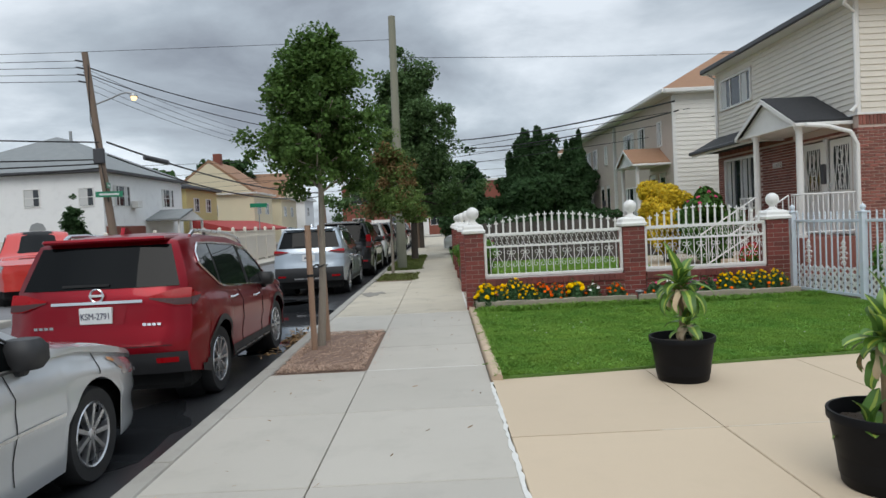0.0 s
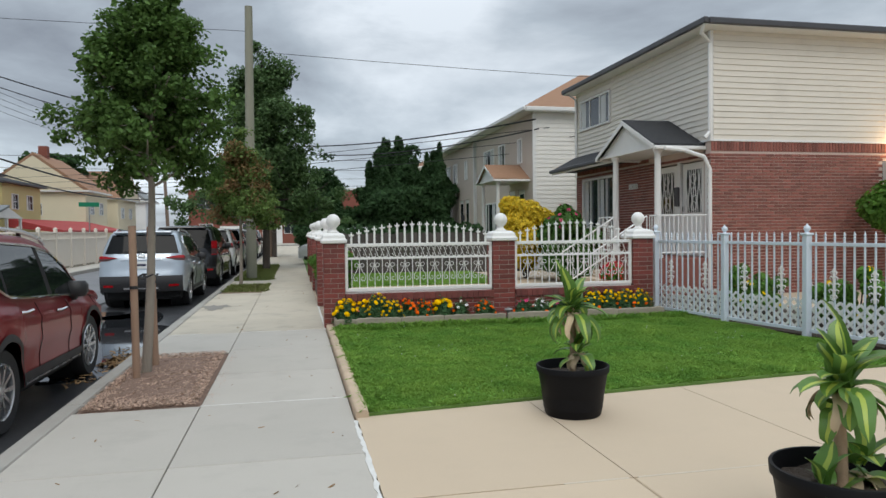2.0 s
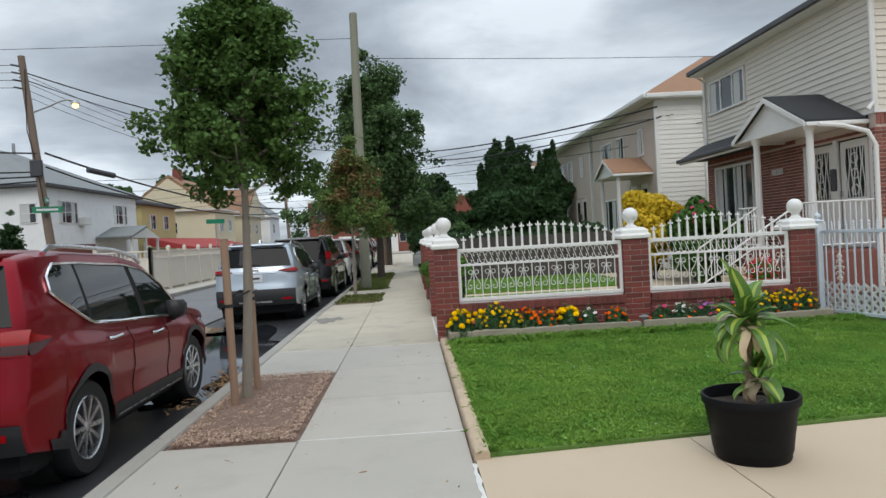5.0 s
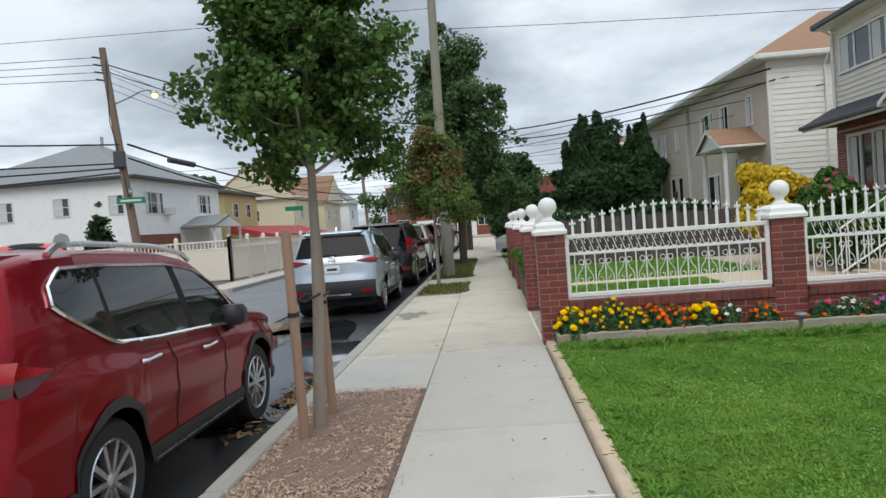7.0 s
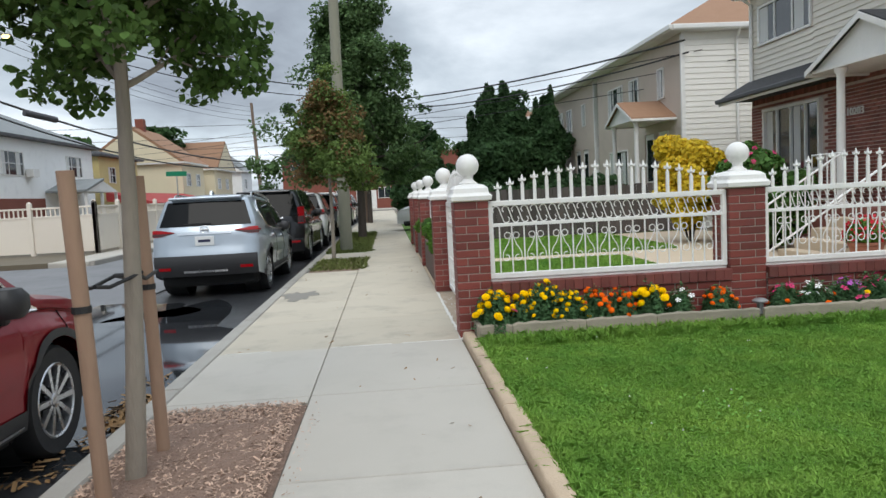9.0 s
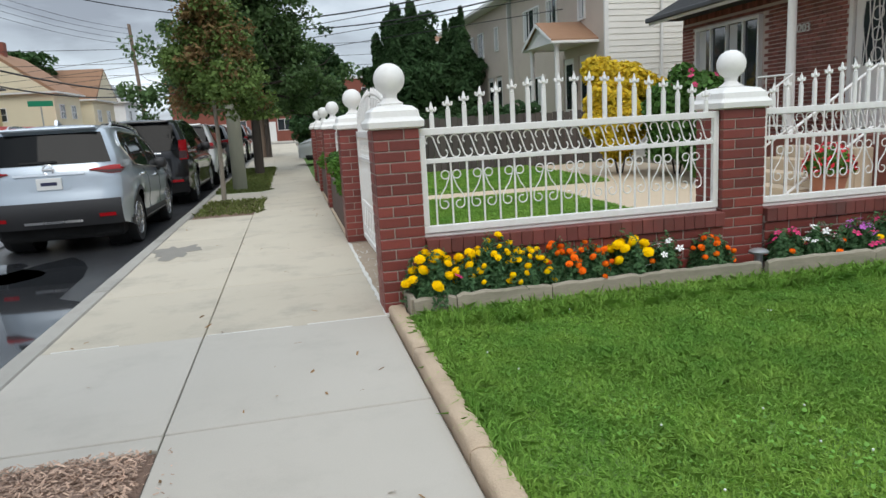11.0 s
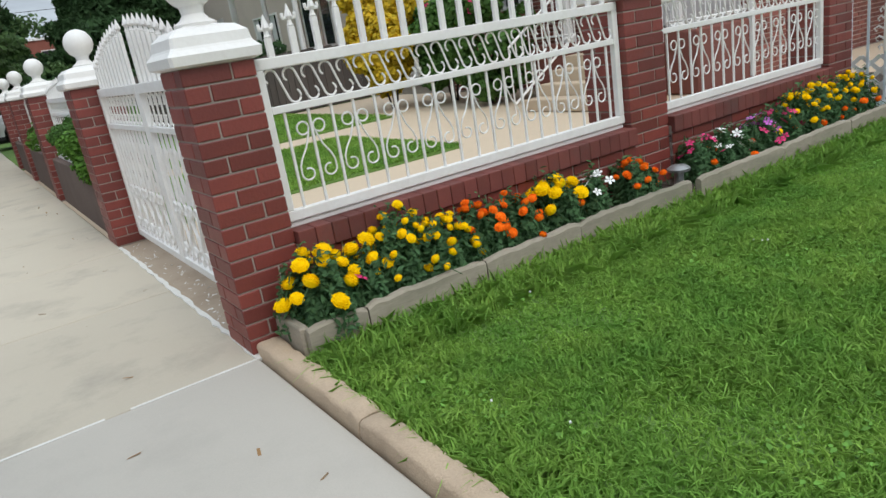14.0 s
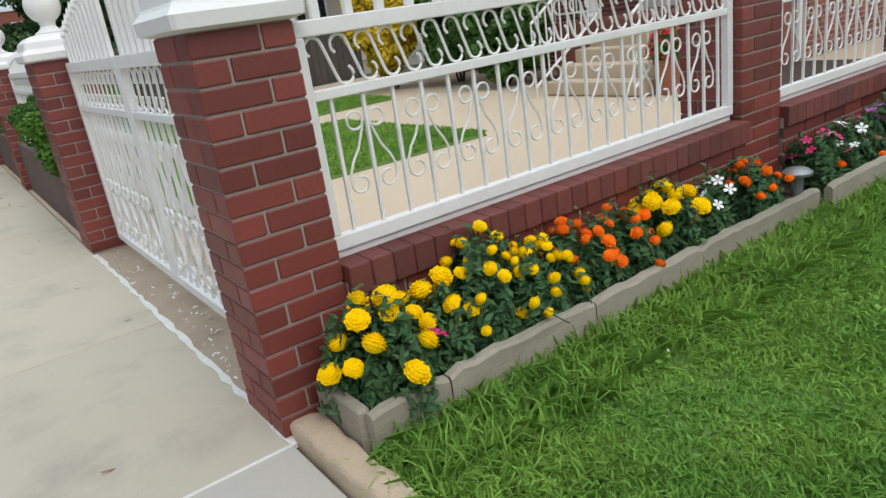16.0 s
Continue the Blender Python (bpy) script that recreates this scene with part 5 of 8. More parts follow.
def house_two(y0, y1, label, salmon=True, porch=True):
    """The neighbour of the same type: stucco front, siding side, brown hipped roof."""
    h = thing("stucco_house", (0, 0, 0), label, "house", "houses along the street")
    L = y1 - y0
    at = pose(8.96, y0, 0, 0, 0, -90)
    fh = [(-(4.3), -(3.4), 3.85, 4.95), (-1.75, -1.25, 3.95, 4.9), (-6.6, -5.0, 3.9, 4.95), (-3.0, -2.2, 0.9, 2.95), (-1.85, -1.0, 0.9, 2.95), (-6.6, -4.6, 1.2, 2.6)]
    part("wall", wall_holes(Mesh(), -L, -0.01, -0.1, 5.75, fh), M["stucco_pink" if salmon else "stucco_white"], h, "salmon stucco front", at=at)
    part("wall", Mesh().box((8.97, y0, -0.1), (21, y0 + 0.24, 5.75)), M["siding_pale"], h)
    part("wall", Mesh().box((9.22, y1 - 0.25, -0.1), (21, y1, 5.75)), M["siding_pale"], h)
    part("inner_wall", Mesh().box((10.5, y0 + 0.25, 0.0), (10.6, y1 - 0.26, 5.7)), M["stucco_white"], h)
    siding(h, 0.0, 12.0, 0.3, 5.6, pose(8.97, y0, 0), 0.16, "siding_pale")
    part("corner_post", Mesh().box((8.93, y0 - 0.03, 0), (9.05, y0 + 0.05, 5.6), 0.006), M["trim"], h)
    part("soffit", Mesh().box((8.55, y0 - 0.35, 5.66), (21.3, y1 + 0.3, 5.74)), M["trim"], h)
    part("gutter", Mesh().box((8.46, y0 - 0.38, 5.68), (8.56, y1 + 0.3, 5.82), 0.02), M["trim"], h)
    part("gutter", Mesh().box((8.57, y0 - 0.38, 5.68), (21.3, y0 - 0.28, 5.82), 0.02), M["trim"], h)
    ym = (y0 + y1) / 2
    rv = [(8.5, y0 - 0.36, 5.8), (21.3, y0 - 0.36, 5.8), (21.3, y1 + 0.3, 5.8), (8.5, y1 + 0.3, 5.8), (12.5, ym, 8.0), (17.3, ym, 8.0)]
    part("roof", Mesh().add(rv, [(0, 1, 5, 4), (1, 2, 5), (2, 3, 4, 5), (3, 0, 4), (3, 2, 1, 0)]), M["shingle_brown"], h, "brown hipped shingle roof")
    for (w, hh, dy, z, pn) in ((0.9, 1.1, 3.85, 3.85, 2), (0.5, 0.95, 1.5, 3.95, 1), (1.6, 1.05, 5.8, 3.9, 3), (2.0, 1.4, 5.6, 1.2, 3)):
        window(h, w, hh, pose(8.96, y0 + dy, z, 0, 0, -90), pn)
    for dy in (2.6, 1.42):
        dr = part("door", Mesh().box((-0.4, 0.03, 0.0), (0.4, 0.09, 2.03), 0.01), M["door_white"], h, at=pose(8.96, y0 + dy, 0.92, 0, 0, -90))
        part("glazing", Mesh().box((-0.24, 0.022, 0.5), (0.24, 0.0295, 1.85)), M["glass"], dr)
    part("porch_floor", Mesh().box((7.55, y0 + 0.4, 0.0), (8.956, y0 + 2.9, 0.9), 0.02), M["house_brick"], h)
    if porch:
        porch_roof(h, y0 + 0.55, y0 + 2.75, 7.65, 8.96, 3.30, 0.55, "shingle_brown")
        column(h, 7.8, y0 + 0.65, 0.9, 3.25)
        column(h, 7.8, y0 + 2.65, 0.9, 3.25)
    part("downpipe", Mesh().tube([(10.6, y0 - 0.33, 5.7), (10.6, y0 - 0.08, 5.4), (10.6, y0 - 0.08, 0.2)], 0.04, 8), M["trim"], h)
    part("mailbox", Mesh().box((-0.12, -0.1, 1.9), (0.12, 0.0, 2.2), 0.02), M["gutter"], h, at=pose(8.96, y0 + 2.05, 0, 0, 0, -90))
    return h


house_two(25.8, 33.8, "two-storey house with salmon stucco front, pale siding and brown roof")
house_two(34.3, 44.6, "two-storey stucco house half hidden behind evergreens", porch=False)
house_two(48.9, 57.0, "two-storey house farther along the street", True)

# board fence and hedge between the yards
bf = thing("board_fence", (1.3, 25.0, 0), "weathered dark grey board fence between the yards", "fence")
for k in range(46):
    part("board", Mesh().box((0.16 * k + 0.004, -0.012, 0.0), (0.16 * k + 0.156, 0.012, 1.36 + 0.02 * math.sin(k * 2.1)), 0.006), M["wood_fence"], bf)
part("rail", Mesh().box((0, 0.014, 0.3), (7.36, 0.06, 0.38)), M["wood_fence"], bf)
part("rail", Mesh().box((0, 0.014, 1.05), (7.36, 0.06, 1.13)), M["wood_fence"], bf)

# ---- across the road ----
def plain_house(name, x0, x1, y0, y1, ez, rz, wall, roof, label, gable=None, wins=(), brick_base=0.0):
    """A block with eaves, hipped or gabled roof and windows on its street sides."""
    h = thing(name, (0, 0, 0), label, "house", "houses across the road")
    part("wall", Mesh().box((x0, y0, -0.1), (x1, y1, ez), 0.02), M[wall], h)
    if brick_base:
        part("brick_base", Mesh().box((x0 - 0.06, y0 - 0.06, -0.1), (x1 + 0.06, y1 + 0.06, brick_base)), M["row_brick"], h, "red brick ground floor")
    e = 0.45
    part("eave", Mesh().box((x0 - e, y0 - e, ez), (x1 + e, y1 + e, ez + 0.16), 0.02), M["gutter" if gable is None else "trim"], h)
    xm, ym = (x0 + x1) / 2, (y0 + y1) / 2
    lo = ez + 0.16
    if gable is None:
        d = min(x1 - x0, y1 - y0) / 2
        if (y1 - y0) > (x1 - x0):
            a, b = (xm, y0 + d, rz), (xm, y1 - d, rz)
            f = [(0, 1, 4), (1, 2, 5, 4), (2, 3, 5), (3, 0, 4, 5), (3, 2, 1, 0)]
        else:
            a, b = (x0 + d, ym, rz), (x1 - d, ym, rz)
            f = [(0, 1, 5, 4), (1, 2, 5), (2, 3, 4, 5), (3, 0, 4), (3, 2, 1, 0)]
        part("roof", Mesh().add([(x0 - e, y0 - e, lo), (x1 + e, y0 - e, lo), (x1 + e, y1 + e, lo), (x0 - e, y1 + e, lo), a, b], f), M[roof], h)
    else:
        part("roof", Mesh().solid([(y0 - e, lo), (y1 + e, lo), (ym, rz)] if gable == "x" else [(x0 - e, lo), (x1 + e, lo), (xm, rz)], gable, (x0 - e) if gable == "x" else (y0 - e), (x1 + e) if gable == "x" else (y1 + e)), M[roof], h)
        if gable == "x":
            part("gable_wall", Mesh().solid([(y0, lo), (y1, lo), (ym, rz - 0.3)], "x", x1 + 0.0, x1 + e + 0.02), M[wall], h)
        else:
            part("gable_wall", Mesh().solid([(x0, lo), (x1, lo), (xm, rz - 0.3)], "y", y0 - e - 0.02, y0), M[wall], h)
    for face, u, z, w, hh, pn in wins:
        at = pose(x1, u, z, 0, 0, 90) if face == "e" else pose(u, y0, z)
        window(h, w, hh, at, pn, curtain=True, split=True)
    return h


wh = plain_house("white_house", -31.0, -19.9, 43.0, 55.9, 5.55, 8.6, "stucco_white", "shingle_grey", "long white two-storey house with grey hipped roof",
                 wins=[("s", -20.9, 3.5, 0.95, 1.15, 1), ("s", -24.2, 3.6, 1.0, 1.1, 1), ("s", -27.6, 3.5, 0.95, 1.2, 1), ("s", -30.0, 3.6, 0.9, 1.1, 1),
                       ("e", 45.5, 3.5, 2.3, 1.35, 3), ("e", 53.0, 3.6, 2.2, 1.35, 3), ("e", 45.5, 0.6, 2.0, 1.3, 2)])
part("brick_front", Mesh().box((-19.899, 43.2, -0.1), (-19.8, 48.6, 2.25)), M["row_brick"], wh, "red brick ground-floor facing")
part("air_conditioner", Mesh().box((-19.85, 46.7, 3.45), (-19.4, 47.4, 3.9), 0.02), M["trim"], wh)
part("porch_roof", Mesh().solid([(49.0, 2.55), (54.0, 2.55), (51.5, 3.25)], "x", -19.85, -17.6), M["trim"], wh, "white porch gable")
part("porch_top", Mesh().solid([(48.8, 2.56), (51.5, 3.26), (51.5, 3.4), (48.8, 2.68)], "x", -19.85, -17.5), M["shingle_grey"], wh)
for yy in (49.2, 51.5, 53.8):
    part("porch_post", Mesh().box((-17.8, yy - 0.08, 0), (-17.64, yy + 0.08, 2.55), 0.01), M["trim"], wh)
part("vent_pipe", Mesh().lathe([(0.1, 0), (0.1, 0.7)], (-24.0, 47.6, 8.1), 8), M["steel"], wh)

yh = plain_house("yellow_house", -29.5, -20.4, 58.2, 66.0, 5.3, 6.6, "wall_yellow", "shingle", "small yellow house with dark roof", wins=[("s", -22.0, 3.3, 1.6, 1.2, 2), ("e", 60.5, 3.4, 1.3, 1.2, 2), ("e", 63.5, 3.4, 1.3, 1.2, 2)])
single("red_awning", Mesh().solid([(-19.6, 2.0), (-16.0, 1.55), (-16.0, 1.75), (-19.6, 2.65)], "y", 57.0, 76.0), M["awning"], "long faded red porch awning", "awning")
for yy in (57.3, 63.0, 69.0, 75.5):
    single("awning_post", Mesh().box((-16.2, yy, 0.0), (-16.08, yy + 0.12, 1.62), 0.01), M["trim"], "white post under the red awning", "post", "awning posts")
plain_house("cream_house", -28.6, -19.6, 76.0, 84.0, 5.6, 9.4, "wall_cream", "shingle_brown", "cream house with steep brown gabled roof", gable="y", wins=[("s", -24.1, 3.3, 1.2, 1.2, 1), ("s", -24.1, 6.4, 1.0, 1.1, 1), ("e", 78, 3.4, 1.6, 1.3, 2), ("e", 81.5, 3.4, 1.6, 1.3, 2)])
plain_house("cream_house", -28.6, -19.4, 88.0, 97.0, 5.4, 9.0, "wall_cream", "shingle_brown", "cream house with brown gabled roof farther on", gable="x", wins=[("e", 90, 3.2, 1.6, 1.3, 2), ("e", 94, 3.2, 1.6, 1.3, 2)])
plain_house("white_gabled_house", -28.0, -19.0, 101.0, 108.0, 5.6, 9.6, "stucco_white", "shingle_grey", "white house with grey gabled roof far off", gable="y", wins=[("s", -22.5, 3.4, 1.2, 1.2, 1), ("e", 103.5, 3.4, 1.5, 1.3, 2)])
single("chimney", Mesh().box((-24.4, 78.0, 8.5), (-23.6, 78.8, 10.3), 0.02), M["row_brick"], "red brick chimney above the cream house", "chimney")

# vinyl fence round the corner plot
def vinyl_run(x0, y0, x1, y1, n, h=1.55):
    p = thing("vinyl_fence", (x0, y0, 0), "beige vinyl panel fence with lattice top on the corner plot", "fence", "vinyl fence runs", math.degrees(math.atan2(y1 - y0, x1 - x0)))
    L = math.hypot(x1 - x0, y1 - y0)
    for i in range(n + 1):
        x = L * i / n
        part("post", Mesh().box((x - 0.065, -0.065, 0), (x + 0.065, 0.065, h + 0.12), 0.01), M["vinyl"], p)
        part("post_cap", Mesh().lathe([(0.09, 0), (0.09, 0.02), (0.001, 0.09)], (x, 0, h + 0.12), 4), M["vinyl"], p)
    for i in range(n):
        a, b = L * i / n + 0.07, L * (i + 1) / n - 0.07
        part("panel", Mesh().box((a, -0.02, 0.08), (b, 0.02, h - 0.34), 0.004), M["vinyl"], p)
        part("top_rail", Mesh().box((a, -0.035, h - 0.06), (b, 0.035, h), 0.008), M["vinyl"], p)
        part("mid_rail", Mesh().box((a, -0.035, h - 0.34), (b, 0.035, h - 0.28), 0.008), M["vinyl"], p)
        k = int((b - a) / 0.14)
        for j in range(1, k):
            x = a + (b - a) * j / k
            part("slat", Mesh().box((x - 0.02, -0.015, h - 0.28), (x + 0.02, 0.015, h - 0.06)), M["vinyl"], p)


vinyl_run(-9.2, 29.2, -9.2, 41.0, 6)
vinyl_run(-27.2, 29.2, -9.2, 29.2, 9)
# blue and white fence farther along
for k in range(5):
    y = 43.5 + 2.2 * k
    single("fence_pier", Mesh().box((-9.35, y, 0.0), (-8.95, y + 0.4, 1.55), 0.02), M["blue_panel" if k % 2 else "stucco_white"], "painted masonry pier of the front fence", "pier", "painted piers")
    single("fence_infill", Mesh().box((-9.22, y + 0.404, 0.0), (-9.08, y + 2.196, 0.95), 0.02), M["blue_panel" if k in (1, 2) else "stucco_white"], "painted low front wall", "wall", "painted low walls")

# ---- brick row at the street's end ----
row = thing("brick_row", (0, 90.0, 0), "row of two-storey red brick houses closing the street", "house")
part("wall", Mesh().box((-12, 0, -0.1), (70, 8, 6.6)), M["row_brick"], row)
part("parapet", Mesh().box((-12.1, -0.15, 6.6), (70, 8, 6.85)), M["trim"], row)
for k in range(16):
    x = -10 + 5 * k
    window(row, 1.9, 1.3, pose(x, 0, 4.3), 2, curtain=False)
    part("garage_door", Mesh().box((x + 1.6, -0.05, 0.0), (x + 4.0, 0.0, 2.2), 0.02), M["trim"], row)
    window(row, 1.6, 1.3, pose(x, 0, 1.2), 2, curtain=False)

# ---- vehicles ----
SHAPES = {
    # length, half width, wheel radius, axle places, profile keys from the rear (x, z)
    "suv": dict(L=4.40, W=0.92, R=0.36, ax=(0.93, 3.45), sill=0.30, belt=((0, 1.17), (0.8, 1.14), (1.6, 1.06), (2.6, 1.0), (3.4, 0.97), (4.40, 0.80)),
                top=((0, 1.72), (0.35, 1.75), (1.2, 1.755), (2.1, 1.71), (2.6, 1.63), (3.35, 1.10), (3.8, 1.05), (4.2, 0.93), (4.40, 0.80)),
                rear=((0.25, 0.14), (0.36, 0.08), (0.50, 0.02), (0.66, 0.0), (0.76, 0.03), (0.90, 0.075), (1.05, 0.09), (1.16, 0.12), (1.22, 0.16), (1.64, 0.36), (1.74, 0.46)), cab=(0.30, 3.30)),
    "sedan": dict(L=4.60, W=0.89, R=0.32, ax=(0.98, 3.65), sill=0.20, belt=((0, 0.98), (1.0, 0.95), (2.6, 0.92), (3.5, 0.90), (4.60, 0.68)),
                  top=((0, 0.98), (0.6, 1.06), (1.3, 1.38), (1.9, 1.45), (2.4, 1.42), (3.35, 0.99), (3.9, 0.93), (4.4, 0.80), (4.60, 0.68)),
                  rear=((0.2, 0.08), (0.5, 0.0), (0.9, 0.05), (1.1, 0.1)), cab=(0.75, 3.30)),
    "van": dict(L=4.95, W=0.97, R=0.37, ax=(1.0, 3.95), sill=0.28, belt=((0, 1.10), (2.6, 1.08), (3.8, 1.06), (4.95, 0.9)),
                top=((0, 1.76), (0.35, 1.80), (2.0, 1.82), (2.9, 1.72), (3.6, 1.18), (4.5, 1.06), (4.95, 0.88)),
                rear=((0.25, 0.08), (0.5, 0.0), (1.0, 0.04), (1.1, 0.06), (1.78, 0.26)), cab=(0.25, 3.55)),
    "truck": dict(L=5.8, W=1.00, R=0.40, ax=(1.2, 4.75), sill=0.42, belt=((0, 1.15), (2.0, 1.17), (4.0, 1.18), (5.8, 1.08)),
                  top=((0, 1.18), (1.75, 1.20), (1.95, 1.90), (2.6, 1.95), (3.4, 1.92), (4.1, 1.27), (5.3, 1.20), (5.8, 1.08)),
                  rear=((0.3, 0.02), (1.2, 0.0)), cab=(1.85, 4.05)),
}


def smooth_interp(x, keys):
    xs, zs = [k[0] for k in keys], [k[1] for k in keys]
    s = 0
    for d, w in ((-0.09, 0.25), (0, 0.5), (0.09, 0.25)):
        s += w * np.interp(x + d, xs, zs)
    return float(s)


class Body:
    def __init__(self, kind):
        k = SHAPES[kind]
        self.L, self.W, self.R, self.ax, self.sill = k["L"], k["W"], k["R"], k["ax"], k["sill"]
        self.belt, self.top, self.rear, self.cab = k["belt"], k["top"], k["rear"], k["cab"]

    def arch(self, x):
        z = self.sill + 0.10 * max(0.0, 1 - x / 0.5)
        for a in self.ax:
            d = abs(x - a)
            r = self.R + 0.055
            if d < r:
                z = max(z, self.R + math.sqrt(r * r - d * d))
        return z

    def half(self, x):
        u = x / self.L
        return self.W * (1 - 0.05 * max(0, (0.10 - u) / 0.10) ** 2 - 0.20 * max(0, (u - 0.84) / 0.16) ** 2)

    def point(self, x, t, off=0.0):
        """A point of the right side: x along the car, t from the sill (0) over belt (1) and roof edge (2) to the middle (3)."""
        top = smooth_interp(x, self.top)
        belt = min(smooth_interp(x, self.belt), top - 0.035)
        lo = self.arch(x)
        w = self.half(x)
        if t <= 1:
            z = lo + (belt - lo) * t
            q = (z - self.sill) / max(0.1, belt - self.sill)
            y = w * (0.955 + 0.045 * math.sin(math.pi * min(1, max(0, q * 0.92 + 0.08)))) - 0.018 * max(0, 1 - abs(q - 0.80) / 0.12) * 0 - 0.03 * max(0, q - 0.85) / 0.15
            if 0.12 < q < 0.52:
                y -= 0.026 * math.sin(math.pi * (q - 0.12) / 0.40)
            # haunches over the wheels and a shoulder crease that rises to the rear
            for a in self.ax:
                y += 0.030 * math.exp(-((x - a) / 0.46) ** 2) * math.exp(-((q - 0.45) / 0.32) ** 2)
            y += 0.016 * max(0.0, 1 - abs(q - 0.80) / 0.10)
        elif t <= 2:
            s = t - 1
            h = top - belt
            z = belt + (h - min(0.07, h * 0.5)) * s
            wt = w * (1 - 0.24 * min(1.0, h / 0.65))
            y = (w * 0.97 - 0.012) + (wt - w * 0.97) * s + 0.02 * math.sin(math.pi * s) * min(1, h)
        else:
            s = t - 2
            h = top - belt
            wt = w * (1 - 0.24 * min(1.0, h / 0.65))
            y = wt * (1 - s) ** 1.0
            z = top - min(0.07, h * 0.5) * (1 - math.sin(math.pi / 2 * min(1, s * 1.0)) ** 0.55)
        dx = 0.0
        if x < 1.3:
            dx = float(np.interp(z, [k[0] for k in self.rear], [k[1] for k in self.rear])) * (1 - x / 1.3)
        y2 = y + (off if t < 2 else off * (1 - (t - 2)))
        z2 = z + (off if t > 1.6 else 0)
        # the tail is bowed in plan
        if x < 0.5:
            dx += 0.10 * (abs(y) / self.W) ** 3 * (1 - x / 0.5)
        return (x + dx, y2, z2)

    def tail(self, y, z, off=0.0):
        """A point of the rear face."""
        dx = float(np.interp(z, [k[0] for k in self.rear], [k[1] for k in self.rear]))
        return (dx + 0.10 * (abs(y) / self.W) ** 3 - off, y, z)


def side_patch(b, xs, ts, off, side=1):
    """A strip of the body's side, standing a little off it."""
    v = []
    for t in ts:
        for x in xs:
            p = b.point(x, t(x) if callable(t) else t, off)
            v.append((p[0], p[1] * side, p[2]))
    n = len(xs)
    f = [(j * n + i, j * n + i + 1, (j + 1) * n + i + 1, (j + 1) * n + i) for j in range(len(ts) - 1) for i in range(n - 1)]
    return v, f


def tail_patch(b, y0, y1, z0, z1, off, n=8, m=5, w0=1.0, w1=1.0):
    v = []
    for j in range(m):
        z = z0 + (z1 - z0) * j / (m - 1)
        k = w0 + (w1 - w0) * j / (m - 1)
        for i in range(n):
            y = (y0 + (y1 - y0) * i / (n - 1)) * k
            v.append(b.tail(y, z, off))
    f = [(j * n + i, j * n + i + 1, (j + 1) * n + i + 1, (j + 1) * n + i) for j in range(m - 1) for i in range(n - 1)]
    return v, f


WHEELS = {}


def wheel_meshes(R, spokes, w):
    key = (R, spokes)
    if key in WHEELS:
        return WHEELS[key]
    r = R * 0.68
    ty = Mesh().lathe([(r, -w / 2 + 0.01), (R * 0.94, -w / 2), (R, -w / 2 + 0.03), (R, w / 2 - 0.03), (R * 0.94, w / 2), (r, w / 2 - 0.01), (r * 0.98, 0.0)], (0, 0, 0), 36, None, False)
    rim = Mesh().lathe([(r, w / 2 - 0.012), (r * 0.97, w / 2 - 0.004), (r * 0.92, w / 2 - 0.012), (r * 0.90, w / 2 - 0.06), (r * 0.90, -w / 2 + 0.02), (r, -w / 2 + 0.012)], (0, 0, 0), 36, None, False)
    hub = Mesh().lathe([(r * 0.9, 0.0), (r * 0.89, 0.012)], (0, 0, -0.02), 24)
    sp = Mesh()
    for k in range(spokes):
        a = 2 * math.pi * k / spokes
        m = Matrix.Rotation(a, 4, "Z")
        hw = 0.20 * r if spokes < 7 else 0.115 * r
        sp.add([(0.12 * r, -hw * 0.55, w / 2 - 0.02), (0.92 * r, -hw, w / 2 - 0.012), (0.92 * r, hw * 0.25, w / 2 - 0.012), (0.12 * r, hw * 0.55, w / 2 - 0.02),
                (0.12 * r, -hw * 0.5, w / 2 - 0.06), (0.92 * r, -hw, w / 2 - 0.05), (0.92 * r, hw * 0.25, w / 2 - 0.05), (0.12 * r, hw * 0.5, w / 2 - 0.06)],
               [(0, 1, 2, 3), (0, 4, 5, 1), (1, 5, 6, 2), (2, 6, 7, 3), (3, 7, 4, 0)], m)
    sp.lathe([(0.20 * r, -0.05), (0.19 * r, 0.0), (0.10 * r, 0.008)], (0, 0, w / 2 - 0.015), 16)
    WHEELS[key] = (ty.mesh("tyre", M["rubber"], True), rim.mesh("rim", M["alloy"], True), hub.mesh("brake_disc", M["under"], True), sp.mesh("spokes", M["alloy"]))
    return WHEELS[key]


